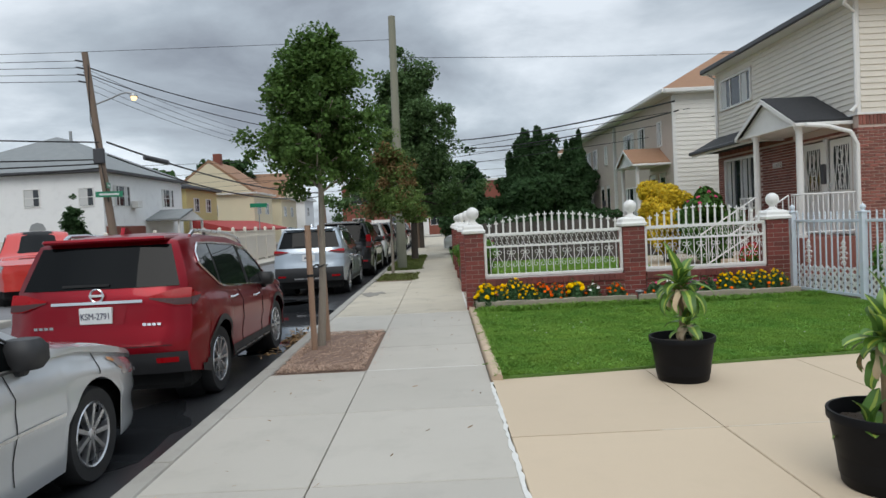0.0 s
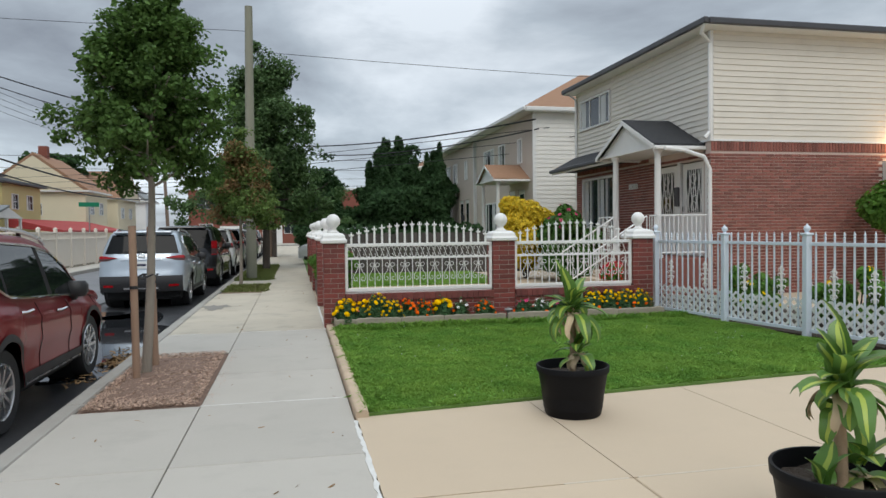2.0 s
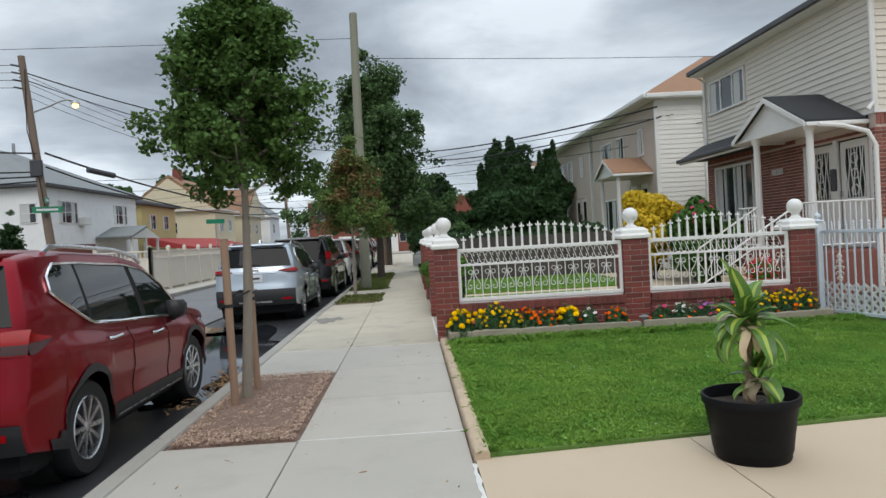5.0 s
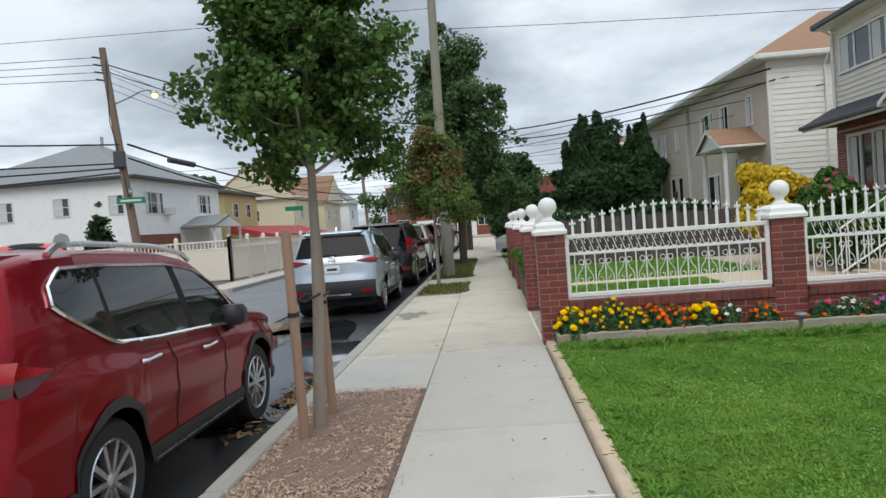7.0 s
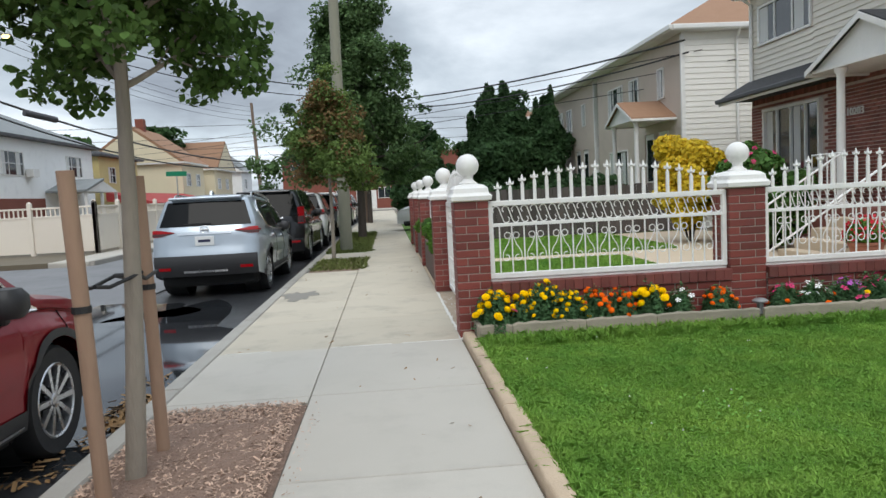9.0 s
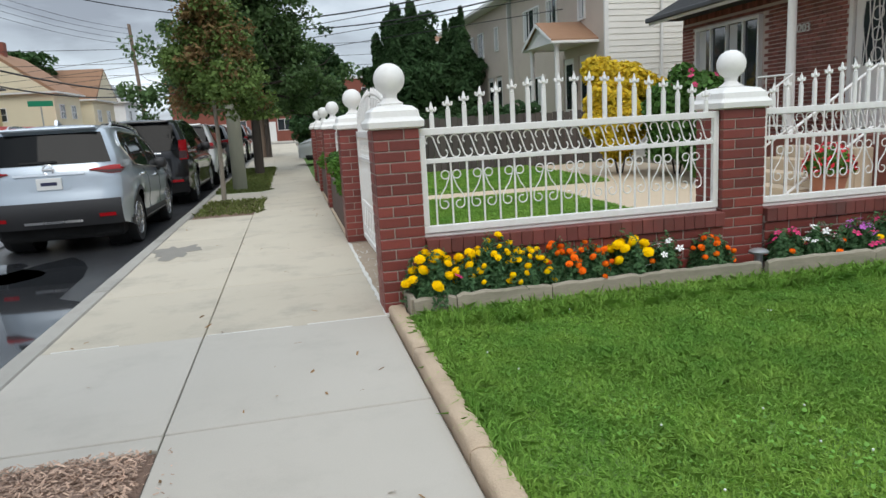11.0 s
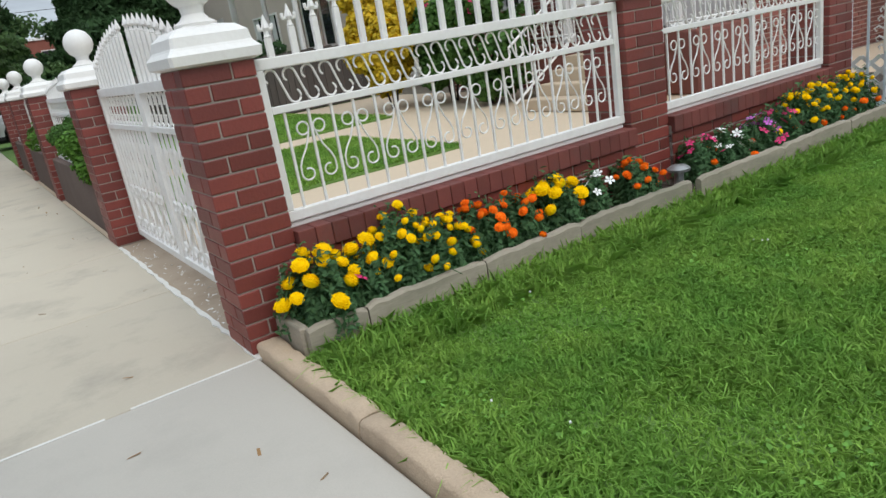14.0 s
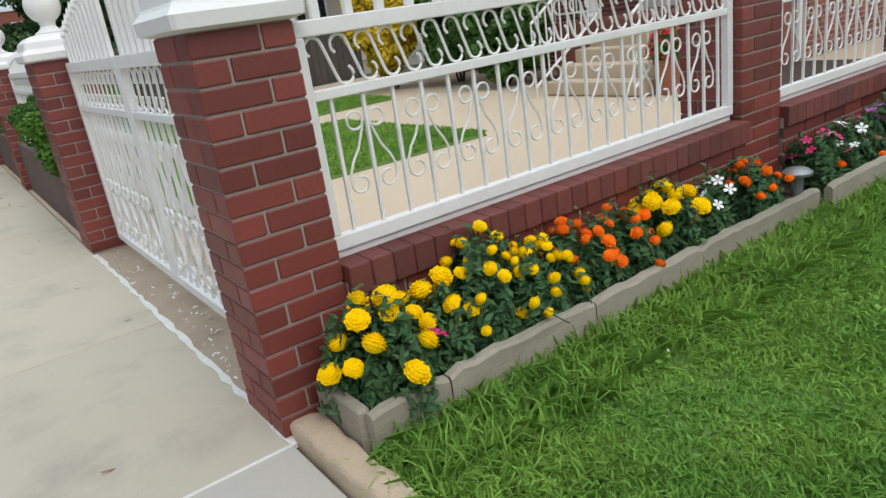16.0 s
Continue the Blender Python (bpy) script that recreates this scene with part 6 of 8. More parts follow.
def vehicle(name, kind, body_m, at, label, category, turn=90.0, group="parked vehicles", clad=True, spokes=10, detail=1, plate="", tail_z=(1.03, 1.20), size=1.0, bumper_top=0.60):
    """A parked vehicle: its own x points forwards; at is the road below its rear end's middle."""
    b = Body(kind)
    p = thing(name, at, label, category, group, turn)
    p.scale = (size, size, size)
    L, W = b.L, b.W
    xs = sorted(set(np.round(np.concatenate([np.linspace(0, 0.5, 9), np.linspace(0.5, L - 0.5, 70), np.linspace(L - 0.5, L, 10), *[np.linspace(a - b.R - 0.055, a + b.R + 0.055, 25) for a in b.ax]]), 4)))
    ts = [0, 0.08, 0.18, 0.30, 0.42, 0.55, 0.68, 0.8, 0.9, 1.0, 1.12, 1.35, 1.6, 1.85, 2.0, 2.08, 2.2, 2.4, 2.65, 3.0]
    n, m = len(xs), len(ts)
    sh = Mesh()
    for side in (1, -1):
        v, f = side_patch(b, xs, ts, 0.0, side)
        sh.add(v, f)
    # close the two ends
    for x, rev in ((xs[0], 0), (xs[-1], 1)):
        right = [b.point(x, t) for t in ts]
        v, k = [], 7
        for q in right:
            for i in range(k):
                u = 1 - 2 * i / (k - 1)
                bow = (0.10 * (1 - abs(u) ** 3) * (abs(q[1]) / W) ** 3) * (-1 if rev == 0 else 0.6)
                v.append((q[0] + bow, q[1] * u, q[2]))
        f = [(j * k + i, j * k + i + 1, (j + 1) * k + i + 1, (j + 1) * k + i) for j in range(len(ts) - 1) for i in range(k - 1)]
        sh.add(v, f)
    me = sh.mesh("body", M[body_m], True)
    bm = bmesh.new()
    bm.from_mesh(me)
    bmesh.ops.remove_doubles(bm, verts=bm.verts, dist=0.0008)
    bmesh.ops.recalc_face_normals(bm, faces=bm.faces)
    bm.to_mesh(me)
    bm.free()
    me.shade_smooth()
    body = part("body", me, None, p, "glossy painted body")
    part("underbody", Mesh().box((0.25, -W * 0.86, 0.20), (L - 0.25, W * 0.86, 0.55), 0.05), M["under"], p)
    c0, c1 = b.cab
    # side windows between the pillars
    mid = (b.ax[0] + b.ax[1]) / 2 - 0.05
    spans = [(c0 + 0.62, mid - 0.42, 0), (mid - 0.36, mid + 0.45, 1), (mid + 0.52, c1 - 0.32, 2)] if kind in ("suv", "van") else [(c0 + 0.55, mid + 0.05, 1), (mid + 0.12, c1 - 0.35, 2)]
    for side in (1, -1):
        if kind == "suv":
            # one long window band with an upswept rear quarter, dark pillars and a bright frame
            w0, w1 = 0.44, c1 - 0.02
            low = lambda x: 1.06 + 0.46 * max(0.0, (1.10 - x) / 0.66) ** 1.2
            hi = lambda x: max(low(x) + 0.01, 1.0 + 0.87 * min(1.0, 0.12 + (w1 - x) / 0.42, 0.80 + (x - w0) / 0.9))
            for name_, a, e, m_ in (("side_window", w0, 1.06, "sideglass"), ("pillar", 1.06, 1.12, "under"), ("side_window", 1.12, mid - 0.02, "sideglass"),
                                    ("pillar", mid - 0.02, mid + 0.09, "under"), ("side_window", mid + 0.09, w1, "sideglass")):
                v, f = side_patch(b, list(np.linspace(a, e, 9)), [low, lambda x: low(x) + (hi(x) - low(x)) * 0.35, lambda x: low(x) + (hi(x) - low(x)) * 0.7, hi], 0.007, side)
                part(name_, Mesh().add(v, f), M[m_], p, smooth=True)
            xl = np.linspace(w0, w1, 30)
            ring = [b.point(x, low(x), 0.010) for x in xl] + [b.point(x, hi(x), 0.010) for x in xl[::-1]]
            ring.append(ring[0])
            part("window_frame", Mesh().tube([(q[0], q[1] * side, q[2]) for q in ring], 0.013 if detail else 0.008, 5), M["chrome" if detail else "plastic"], p, "bright metal window frame", smooth=True)
            spans = []
        for a, e, k in spans:
            xx = list(np.linspace(a, e, 9))
            hi = lambda x: 1.0 + 0.86 * min(1.0, max(0.02, 0.10 + 1.0 * min(1, (c1 + 0.02 - x) / 0.75, (x - c0 - 0.25) / 0.55)))
            v, f = side_patch(b, xx, [lambda x: 1.06, lambda x: 1.06 + (hi(x) - 1.06) * 0.5, hi], 0.006, side)
            part("side_window", Mesh().add(v, f), M["carglass"], p, smooth=True)
        if detail and kind != "suv":
            v, f = side_patch(b, list(np.linspace(c0 + 0.5, c1 - 0.15, 20)), [0.985, 1.035], 0.009, side)
            part("window_trim", Mesh().add(v, f), M["chrome" if kind == "suv" else "plastic"], p)
            tops = [b.point(x, hi(x), 0.010) for x in np.linspace(c0 + 0.6, c1 - 0.3, 22)]
            part("window_trim", Mesh().tube([(q[0], q[1] * side, q[2] + 0.008) for q in tops], 0.009, 5), M["chrome" if kind == "suv" else "plastic"], p)
        if detail:
            for x in (mid - 0.80, mid + 0.12):
                q = b.point(x, 0.84, 0.03)
                part("door_handle", Mesh().tube([(x, q[1] * side - 0.03 * side, q[2]), (x + 0.03, q[1] * side, q[2]), (x + 0.19, q[1] * side, q[2] + 0.006), (x + 0.22, q[1] * side - 0.03 * side, q[2] + 0.006)], 0.016, 6), M["chrome"], p)
            for x in (mid + 0.48, mid - 0.40, mid + 1.42):
                qs = [b.point(x + 0.05 * math.sin(t * 2), t, 0.0035) for t in np.linspace(0.14, 0.98, 10)]
                part("door_gap", Mesh().tube([(q[0], q[1] * side, q[2]) for q in qs], 0.0035, 4), M["under"], p)
        # mirror
        q = b.point(c1 - 0.38, 1.0, 0.0)
        mr = part("mirror", Mesh().box((q[0] - 0.10, side * (q[1] + (0.06 if side > 0 else 0.06)) - 0.11, q[2] - 0.0), (q[0] + 0.10, side * (q[1] + 0.06) + 0.11, q[2] + 0.17), 0.045), M["plastic"], p, smooth=True)
        part("mirror_arm", Mesh().box((q[0] - 0.03, side * q[1] - 0.06, q[2] - 0.04), (q[0] + 0.05, side * q[1] + 0.10, q[2] + 0.03), 0.015), M["plastic"], mr)
    # windscreen and rear glass
    def top_patch(x0, x1, mname, label, wtrim=0.92):
        v = []
        for x in np.linspace(x0, x1, 8):
            q = b.point(x, 2.0, 0.004)
            r = b.point(x, 3.0, 0.004)
            for u in np.linspace(-1, 1, 9):
                v.append((q[0] + (r[0] - q[0]) * (1 - abs(u)), q[1] * u * wtrim, q[2] + (r[2] - q[2]) * (1 - u * u) + 0.006))
        f = [(j * 9 + i, j * 9 + i + 1, (j + 1) * 9 + i + 1, (j + 1) * 9 + i) for j in range(7) for i in range(8)]
        part(label, Mesh().add(v, f), M[mname], p, smooth=True)
    top_patch(c1 - 0.72, c1 - 0.02, "carglass", "windscreen")
    if kind in ("suv", "van"):
        zr = smooth_interp(0.0, b.top)
        v, f = tail_patch(b, -W * 0.83, W * 0.83, 1.225 if kind == "suv" else 1.14, zr - 0.09, 0.006, 12, 7, 1.0, 0.84)
        part("rear_window", Mesh().add(v, f), M["carglass"], p, smooth=True)
        sp = Mesh().box((float(np.interp(zr - 0.06, [k[0] for k in b.rear], [k[1] for k in b.rear])) - 0.10, -W * 0.66, zr - 0.05), (0.75, W * 0.66, zr - 0.006), 0.02)
        part("spoiler", sp, M[body_m], p)
        if detail:
            wz = tail_patch(b, -0.10, 0.36, 1.25, 1.275, 0.022, 6, 2)
            part("wiper", Mesh().add(*wz), M["under"], p)
            for side in (1, -1):
                qs = [b.point(x, 2.12, 0.045) for x in np.linspace(0.75, 2.55, 14)]
                part("roof_rail", Mesh().tube([(qs[0][0] - 0.1, qs[0][1] * side, qs[0][2] - 0.05)] + [(q[0], q[1] * side, q[2]) for q in qs] + [(qs[-1][0] + 0.12, qs[-1][1] * side, qs[-1][2] - 0.06)], 0.02, 6), M["alloy"], p, "silver roof rail", smooth=True)
            part("antenna", Mesh().solid([(0.72, 1.74), (0.95, 1.74), (0.80, 1.82), (0.76, 1.82)], "y", -0.02, 0.02), M[body_m], p)
        for side in (1, -1):
            z0, z1 = tail_z
            zc, inner = z0 + (z1 - z0) * 0.55, (0.54 if kind == "suv" else 0.80)
            def lens(lo, hi_, off, n=9, m=4):
                v = []
                for j in range(m):
                    q = lo + (hi_ - lo) * j / (m - 1)
                    for i in range(n):
                        u = i / (n - 1)
                        grow = 1.0 if kind != "suv" else 0.16 + 0.84 * min(1.0, u * 1.5)
                        v.append(b.tail(side * W * (inner + (0.955 - inner) * u), zc + ((z0 + (z1 - z0) * q) - zc) * grow, off))
                return v, [(j * n + i, j * n + i + 1, (j + 1) * n + i + 1, (j + 1) * n + i) for j in range(m - 1) for i in range(n - 1)]
            v, f = lens(0.0, 1.0, 0.006)
            part("tail_lamp", Mesh().add(v, f), M["red_lamp"], p, "red tail lamp", smooth=True)
            xx = list(np.linspace(0.04, 0.42 if kind == "suv" else 0.2, 9))
            tz = lambda z: (lambda x: (z - b.arch(x)) / (min(smooth_interp(x, b.belt), 3) - b.arch(x)))
            zt = lambda x: z1 - 0.015 - (z1 - z0) * 0.42 * max(0.0, (x - 0.04) / 0.38)
            zb = lambda x: z0 + (z1 - z0) * 0.52 * max(0.0, (x - 0.04) / 0.38) ** 1.5
            zm = lambda x: zb(x) + (zt(x) - zb(x)) * 0.52
            at_z = lambda fz: (lambda x: tz(fz(x))(x))
            v, f = side_patch(b, xx, [at_z(zb), at_z(zm)], 0.011, side)
            part("lamp_lens", Mesh().add(v, f), M["smoke_lamp" if kind == "suv" else "red_lamp"], p, "smoked lower lamp lens", smooth=True)
            v, f = side_patch(b, xx, [at_z(zm), at_z(zt)], 0.012, side)
            part("tail_lamp", Mesh().add(v, f), M["red_lamp"], p, "red tail lamp", smooth=True)
            v, f = lens(0.06, 0.45, 0.009)
            part("reverse_lamp", Mesh().add(v, f), M["smoke_lamp"], p, "smoked reversing lamp", smooth=True)
            v, f = tail_patch(b, side * W * 0.62, side * W * 0.84, 0.50, 0.55, 0.022, 5, 2)
            part("reflector", Mesh().add(v, f), M["red_lamp"], p)
        v, f = tail_patch(b, -W * 0.93, W * 0.93, 0.39 if kind == "suv" else 0.28, bumper_top, 0.012, 14, 5)
        part("lower_bumper", Mesh().add(v, f), M["plastic" if clad else body_m], p, "black plastic lower bumper", smooth=True)
        v, f = tail_patch(b, -0.36, 0.36, 0.45, 0.485, 0.028, 9, 2)
        part("skid_strip", Mesh().add(v, f), M["alloy"], p)
        part("chrome_strip", Mesh().add(*tail_patch(b, -0.44, 0.44, 1.085, 1.112, 0.022, 12, 3)), M["chrome"], p, "chrome tailgate strip")
        em = Mesh()
        c = b.tail(0, 1.165, 0.02)
        em.tube([(c[0] - 0.0, 0.062 * math.cos(a), c[2] + 0.062 * math.sin(a)) for a in np.linspace(0, 6.2832, 25)], 0.011, 6)
        em.box((c[0] - 0.01, -0.075, c[2] - 0.012), (c[0] + 0.005, 0.075, c[2] + 0.012), 0.003)
        part("badge", em, M["chrome"], p, "round chrome badge")
        pc = b.tail(0.0, 0.985, 0.02)
        part("plate_recess", Mesh().add(*tail_patch(b, -0.30, 0.30, 0.885, 1.07, 0.004, 8, 3, 0.85, 1.0)), M[body_m], p)
        pt = part("plate", Mesh().box((pc[0] - 0.012, -0.155, 0.90), (pc[0] + 0.03, 0.155, 1.055), 0.004), M["plate"], p, "white licence plate")
        if plate:
            tx = bpy.data.curves.new("plate_text", "FONT")
            tx.body, tx.size, tx.extrude, tx.align_x = plate, 0.088, 0.0015, "CENTER"
            tx.materials.append(M["ink"])
            to = new("plate_text", tx)
            to.parent = pt
            to.matrix_basis = pose(pc[0] - 0.0145, 0, 0.943, 90, 0, -90) @ Matrix.Diagonal((0.78, 1, 1, 1))
            for yy, ww in ((0.52, 0.20), (-0.52, 0.19)):
                q = b.tail(yy, 0.875, 0.014)
                for k in range(4):
                    part("lettering_bar", Mesh().box((q[0] - 0.004, yy - ww / 2 + k * ww / 4, 0.86), (q[0] + 0.03, yy - ww / 2 + (k + 0.72) * ww / 4, 0.885)), M["chrome"], p)
        else:
            part("plate_bar", Mesh().box((pc[0] - 0.015, -0.10, 0.955), (pc[0] - 0.0125, 0.10, 1.0)), M["ink"], pt)
        part("tailgate_gap", Mesh().add(*tail_patch(b, -W * 0.78, W * 0.78, 0.662, 0.670, 0.004, 12, 2)), M["under"], p)
    if kind in ("sedan", "truck") and detail:
        for side in (1, -1):
            xx = list(np.linspace(L - 0.62, L - 0.06, 8))
            v, f = side_patch(b, xx, [0.74, 0.84, 0.95], 0.008, side)
            part("headlamp", Mesh().add(v, f), M["clear_lamp"], p, "clear headlamp", smooth=True)
            v, f = side_patch(b, list(np.linspace(L - 0.70, L - 0.55, 3)), [0.80, 0.90], 0.009, side)
            part("side_lamp", Mesh().add(v, f), M["amber_lamp"], p)
        v, f = side_patch(b, list(np.linspace(0.5, L - 1.35, 20)), [0.50, 0.53], 0.006, 1)
        v2, f2 = side_patch(b, list(np.linspace(0.5, L - 1.35, 20)), [0.50, 0.53], 0.006, -1)
        if kind == "sedan":
            part("side_moulding", Mesh().add(v, f), M["chrome"], p)
            part("side_moulding", Mesh().add(v2, f2), M["chrome"], p)
    # cladding along sills and arches
    if clad:
        for side in (1, -1):
            xx = [x for x in xs if 0.2 < x < L - 0.2]
            tb = lambda x: max(0.10, min(0.30, 0.065 / max(0.12, smooth_interp(x, b.belt) - b.arch(x)))) if b.arch(x) > b.sill + 0.02 else 0.17
            v, f = side_patch(b, xx, [lambda x: 0.0, lambda x: tb(x) * 0.5, tb], 0.010, side)
            part("cladding", Mesh().add(v, f), M["plastic"], p, "black plastic sill and arch cladding", smooth=True)
            v, f = side_patch(b, list(np.linspace(b.ax[0] + 0.46, b.ax[1] - 0.46, 16)), [0.028, 0.05], 0.016, side)
            part("sill_strip", Mesh().add(v, f), M["alloy"], p, "silver sill strip")
    # wheels
    ty, rim, hub, sp = wheel_meshes(b.R, spokes, 0.22)
    for a in b.ax:
        for side in (1, -1):
            m = pose(a, side * (W - 0.135), b.R, -90 * side, 0, 0)
            w_ = part("tyre", ty, None, p, "black tyre", at=m)
            part("rim", rim, None, w_)
            part("brake_disc", hub, None, w_)
            part("spokes", sp, None, w_, "silver spoked wheel")
            part("arch_liner", Mesh().lathe([(b.R + 0.05, -0.16), (b.R + 0.05, 0.12)], (0, 0, 0), 20, pose(a, side * (W - 0.26), b.R, -90 * side), False), M["under"], p)
    return p


RZ = -0.13
vehicle("red_suv", "suv", "car_red", (-2.70, 7.10, RZ), "deep red compact sport utility car parked by the kerb", "car", plate="KSM-2791", size=0.945)
vehicle("silver_sedan", "sedan", "car_silver", (-2.78, 1.84, RZ), "silver saloon car parked behind the red car", "car", clad=False, spokes=9)
vehicle("blue_grey_suv", "suv", "car_bluegrey", (-2.70, 17.2, RZ), "blue-grey crossover with black bumper parked by the kerb", "car", tail_z=(1.07, 1.18), size=0.95, bumper_top=0.74)
vehicle("black_suv", "van", "car_black", (-2.70, 22.7, RZ), "black sport utility car parked by the kerb", "car", detail=0, clad=False, tail_z=(0.95, 1.35))
vehicle("white_suv", "suv", "car_white", (-2.62, 27.6, RZ), "white crossover parked by the kerb", "car", detail=0)
vehicle("grey_suv", "suv", "car_grey", (-2.62, 33.0, RZ), "dark grey crossover parked farther along", "car", detail=0)
vehicle("white_suv", "suv", "car_white", (-2.62, 38.3, RZ), "white crossover parked far along the kerb", "car", detail=0)
vehicle("black_suv", "van", "car_black", (-2.62, 43.6, RZ), "black car parked far along the kerb", "car", detail=0, clad=False)
vehicle("grey_suv", "suv", "car_grey", (-2.62, 49.2, RZ), "grey crossover parked near the street's end", "car", detail=0)
vehicle("red_pickup", "truck", "truck_red", (-12.6, 23.4, RZ), "bright red pickup truck standing in the side street", "pickup truck", turn=-60, clad=False, spokes=6)
vehicle("white_driveway_car", "suv", "car_white", (4.7, 33.4, 0.0), "white crossover standing in a driveway, nose to the pavement", "car", turn=180, detail=0, size=0.93)
vehicle("dark_car", "suv", "car_black", (6.0, 76.5, RZ), "dark car standing across the street's end", "car", turn=180, detail=0)

# ---- trees ----
def branch_path(r, p, d, length, n, wob, up):
    pts = [np.array(p, float)]
    d = np.array(d, float)
    for _ in range(n):
        d = d + r.normal(0, wob, 3) + np.array([0, 0, up])
        d /= np.linalg.norm(d)
        pts.append(pts[-1] + d * length / n)
    return pts


def tree(name, at, label, h0, h1, rad, bark, leaf, n_leaf, size, seed, trunk_r=0.055, limbs=16, shape="oval", crown_label="", lean=(0, 0), second=None, clumps=260, tight=0.16):
    """A tapered trunk with limbs and a crown of many small leaves in uneven clumps round the limbs' ends."""
    r = np.random.default_rng(seed)
    p = thing(name, at, label, "tree", "street trees")
    H = h1 - h0
    tr = Mesh()
    top = np.array([lean[0], lean[1], h0 + H * 0.85])
    spine = [np.array([lean[0] * t + 0.02 * math.sin(5 * t), lean[1] * t + 0.015 * math.sin(7 * t), (h0 + H * 0.85) * t]) for t in np.linspace(0, 1, 9)]
    tr.tube([tuple(q) for q in spine], trunk_r, 9, None, trunk_r * 0.25)
    part("trunk", tr, M[bark], p, smooth=True)
    ends = []
    for k in range(limbs):
        t = 0.02 + 0.93 * (k + 0.5) / limbs
        z = h0 + H * 0.82 * t - 0.12
        base = np.array([lean[0] * z / (h0 + H), lean[1] * z / (h0 + H), max(0.3, z)])
        a = k * 2.4 + r.uniform(-0.4, 0.4)
        if shape == "oval":
            w = rad * (0.55 + 0.62 * math.sin(math.pi * min(1, t * 0.85 + 0.12)))
            el = 0.55 + 0.5 * t
        elif shape == "egg":
            w = rad * (0.60 + 0.60 * math.sin(math.pi * min(1, t * 1.1 + 0.06))) * (1.0 - 0.42 * t)
            el = 0.42 + 0.75 * t
        elif shape == "pin":
            w = rad * (1.05 - 0.90 * t ** 0.9) * (0.62 + 0.60 * r.uniform())
            el = -0.05 + 0.55 * t
        elif shape == "cone":
            w = rad * (1.08 - 0.98 * t)
            el = -0.02 + 0.25 * t
        else:
            w = rad * (1.0 - 0.72 * t ** 1.3) * (0.75 + 0.5 * r.uniform())
            el = 0.05 + 0.45 * t
        d = (math.cos(a) * math.cos(el), math.sin(a) * math.cos(el), math.sin(el))
        pts = branch_path(r, base, d, w * 0.92, 6, 0.13, 0.02)
        part("limb", Mesh().tube([tuple(q) for q in pts], trunk_r * 0.34 * (1.1 - 0.6 * t), 6, None, 0.006), M[bark], p)
        ends += [(pts[3], w), (pts[4], w), (pts[5], w), (pts[6], w)]
        for s in range(3):
            q = pts[2 + s]
            dd = np.array(d) + r.normal(0, 0.6, 3)
            dd /= np.linalg.norm(dd)
            tw = branch_path(r, q, dd, w * 0.45, 4, 0.2, 0.03)
            part("twig", Mesh().tube([tuple(e) for e in tw], trunk_r * 0.13, 4, None, 0.003), M[bark], p)
            ends += [(tw[2], w), (tw[4], w)]
    ends.append((top + np.array([0, 0, H * (0.03 if shape in ("pin", "egg") else 0.12)]), rad))
    c = np.array([e[0] for e in ends])
    idx = r.integers(0, len(c), clumps)
    cen = c[idx] + r.uniform(-0.16 * rad, 0.16 * rad, (clumps, 3))
    k = r.integers(0, clumps, n_leaf)
    sc = (tight * rad * r.uniform(0.5, 1.4, clumps))[k][:, None]
    off = r.normal(0, 1, (n_leaf, 3))
    off *= (1.7 * r.uniform(0, 1, (n_leaf, 1)) ** 0.45) / (np.linalg.norm(off, axis=1, keepdims=True) + 1e-6) * sc * np.array([1, 1, 0.75])
    pos = cen[k] + off
    keep = (pos[:, 2] > h0 - 0.25) & (pos[:, 2] < h1 + 0.15)
    pos, k = pos[keep], k[keep]
    ax = np.stack([pos[:, 0], pos[:, 1], pos[:, 2] - (h0 + H * 0.3)], 1)
    ax /= np.linalg.norm(ax, axis=1, keepdims=True) + 1e-6
    nor = ax * 0.5 + np.array([0, 0, 0.7])
    if second:
        mname, share = second
        g = (np.sin(cen[:, 0] * 3.1 / rad + 1) * np.sin(cen[:, 2] * 2.3 + 0.5) + r.normal(0, 0.9, clumps))
        brown = (g > np.quantile(g, 1 - share))[k]
        part("scorched_leaves", fast_mesh("scorched_leaves", leaves(pos[brown], nor[brown], size, r), None, M[mname]), None, p, "brown scorched leaves")
        pos, nor = pos[~brown], nor[~brown]
    part("crown", fast_mesh("crown", leaves(pos, nor, size, r), None, M[leaf]), None, p, crown_label)
    return p


tree("young_tree", (-1.09, 9.45, 0.0), "young street tree with dense green oval crown between stakes", 1.98, 4.10, 0.86, "bark", "leaf", 46000, 0.034, 41, 0.052, 28, "egg", clumps=520, tight=0.11, lean=(0.17, 0.0))
tree("small_tree", (-1.02, 21.5, 0.0), "small street tree with partly brown scorched leaves", 1.78, 4.15, 1.08, "bark", "leaf_olive", 19000, 0.05, 42, 0.05, 16, "spread", second=("leaf_brown", 0.34), clumps=260, tight=0.15)
tree("oak_tree", (-0.65, 29.5, 0.0), "tall dark green pin oak beside the kerb", 2.0, 9.2, 3.5, "bark_dark", "leaf_dark", 62000, 0.078, 43, 0.15, 44, "pin", clumps=330, tight=0.078)
tree("fir_tree", (2.0, 38.0, 0.0), "dark conical evergreen tree behind the fence", 0.8, 5.3, 1.75, "bark_dark", "leaf_ever", 26000, 0.14, 44, 0.14, 34, "cone", clumps=420, tight=0.12)
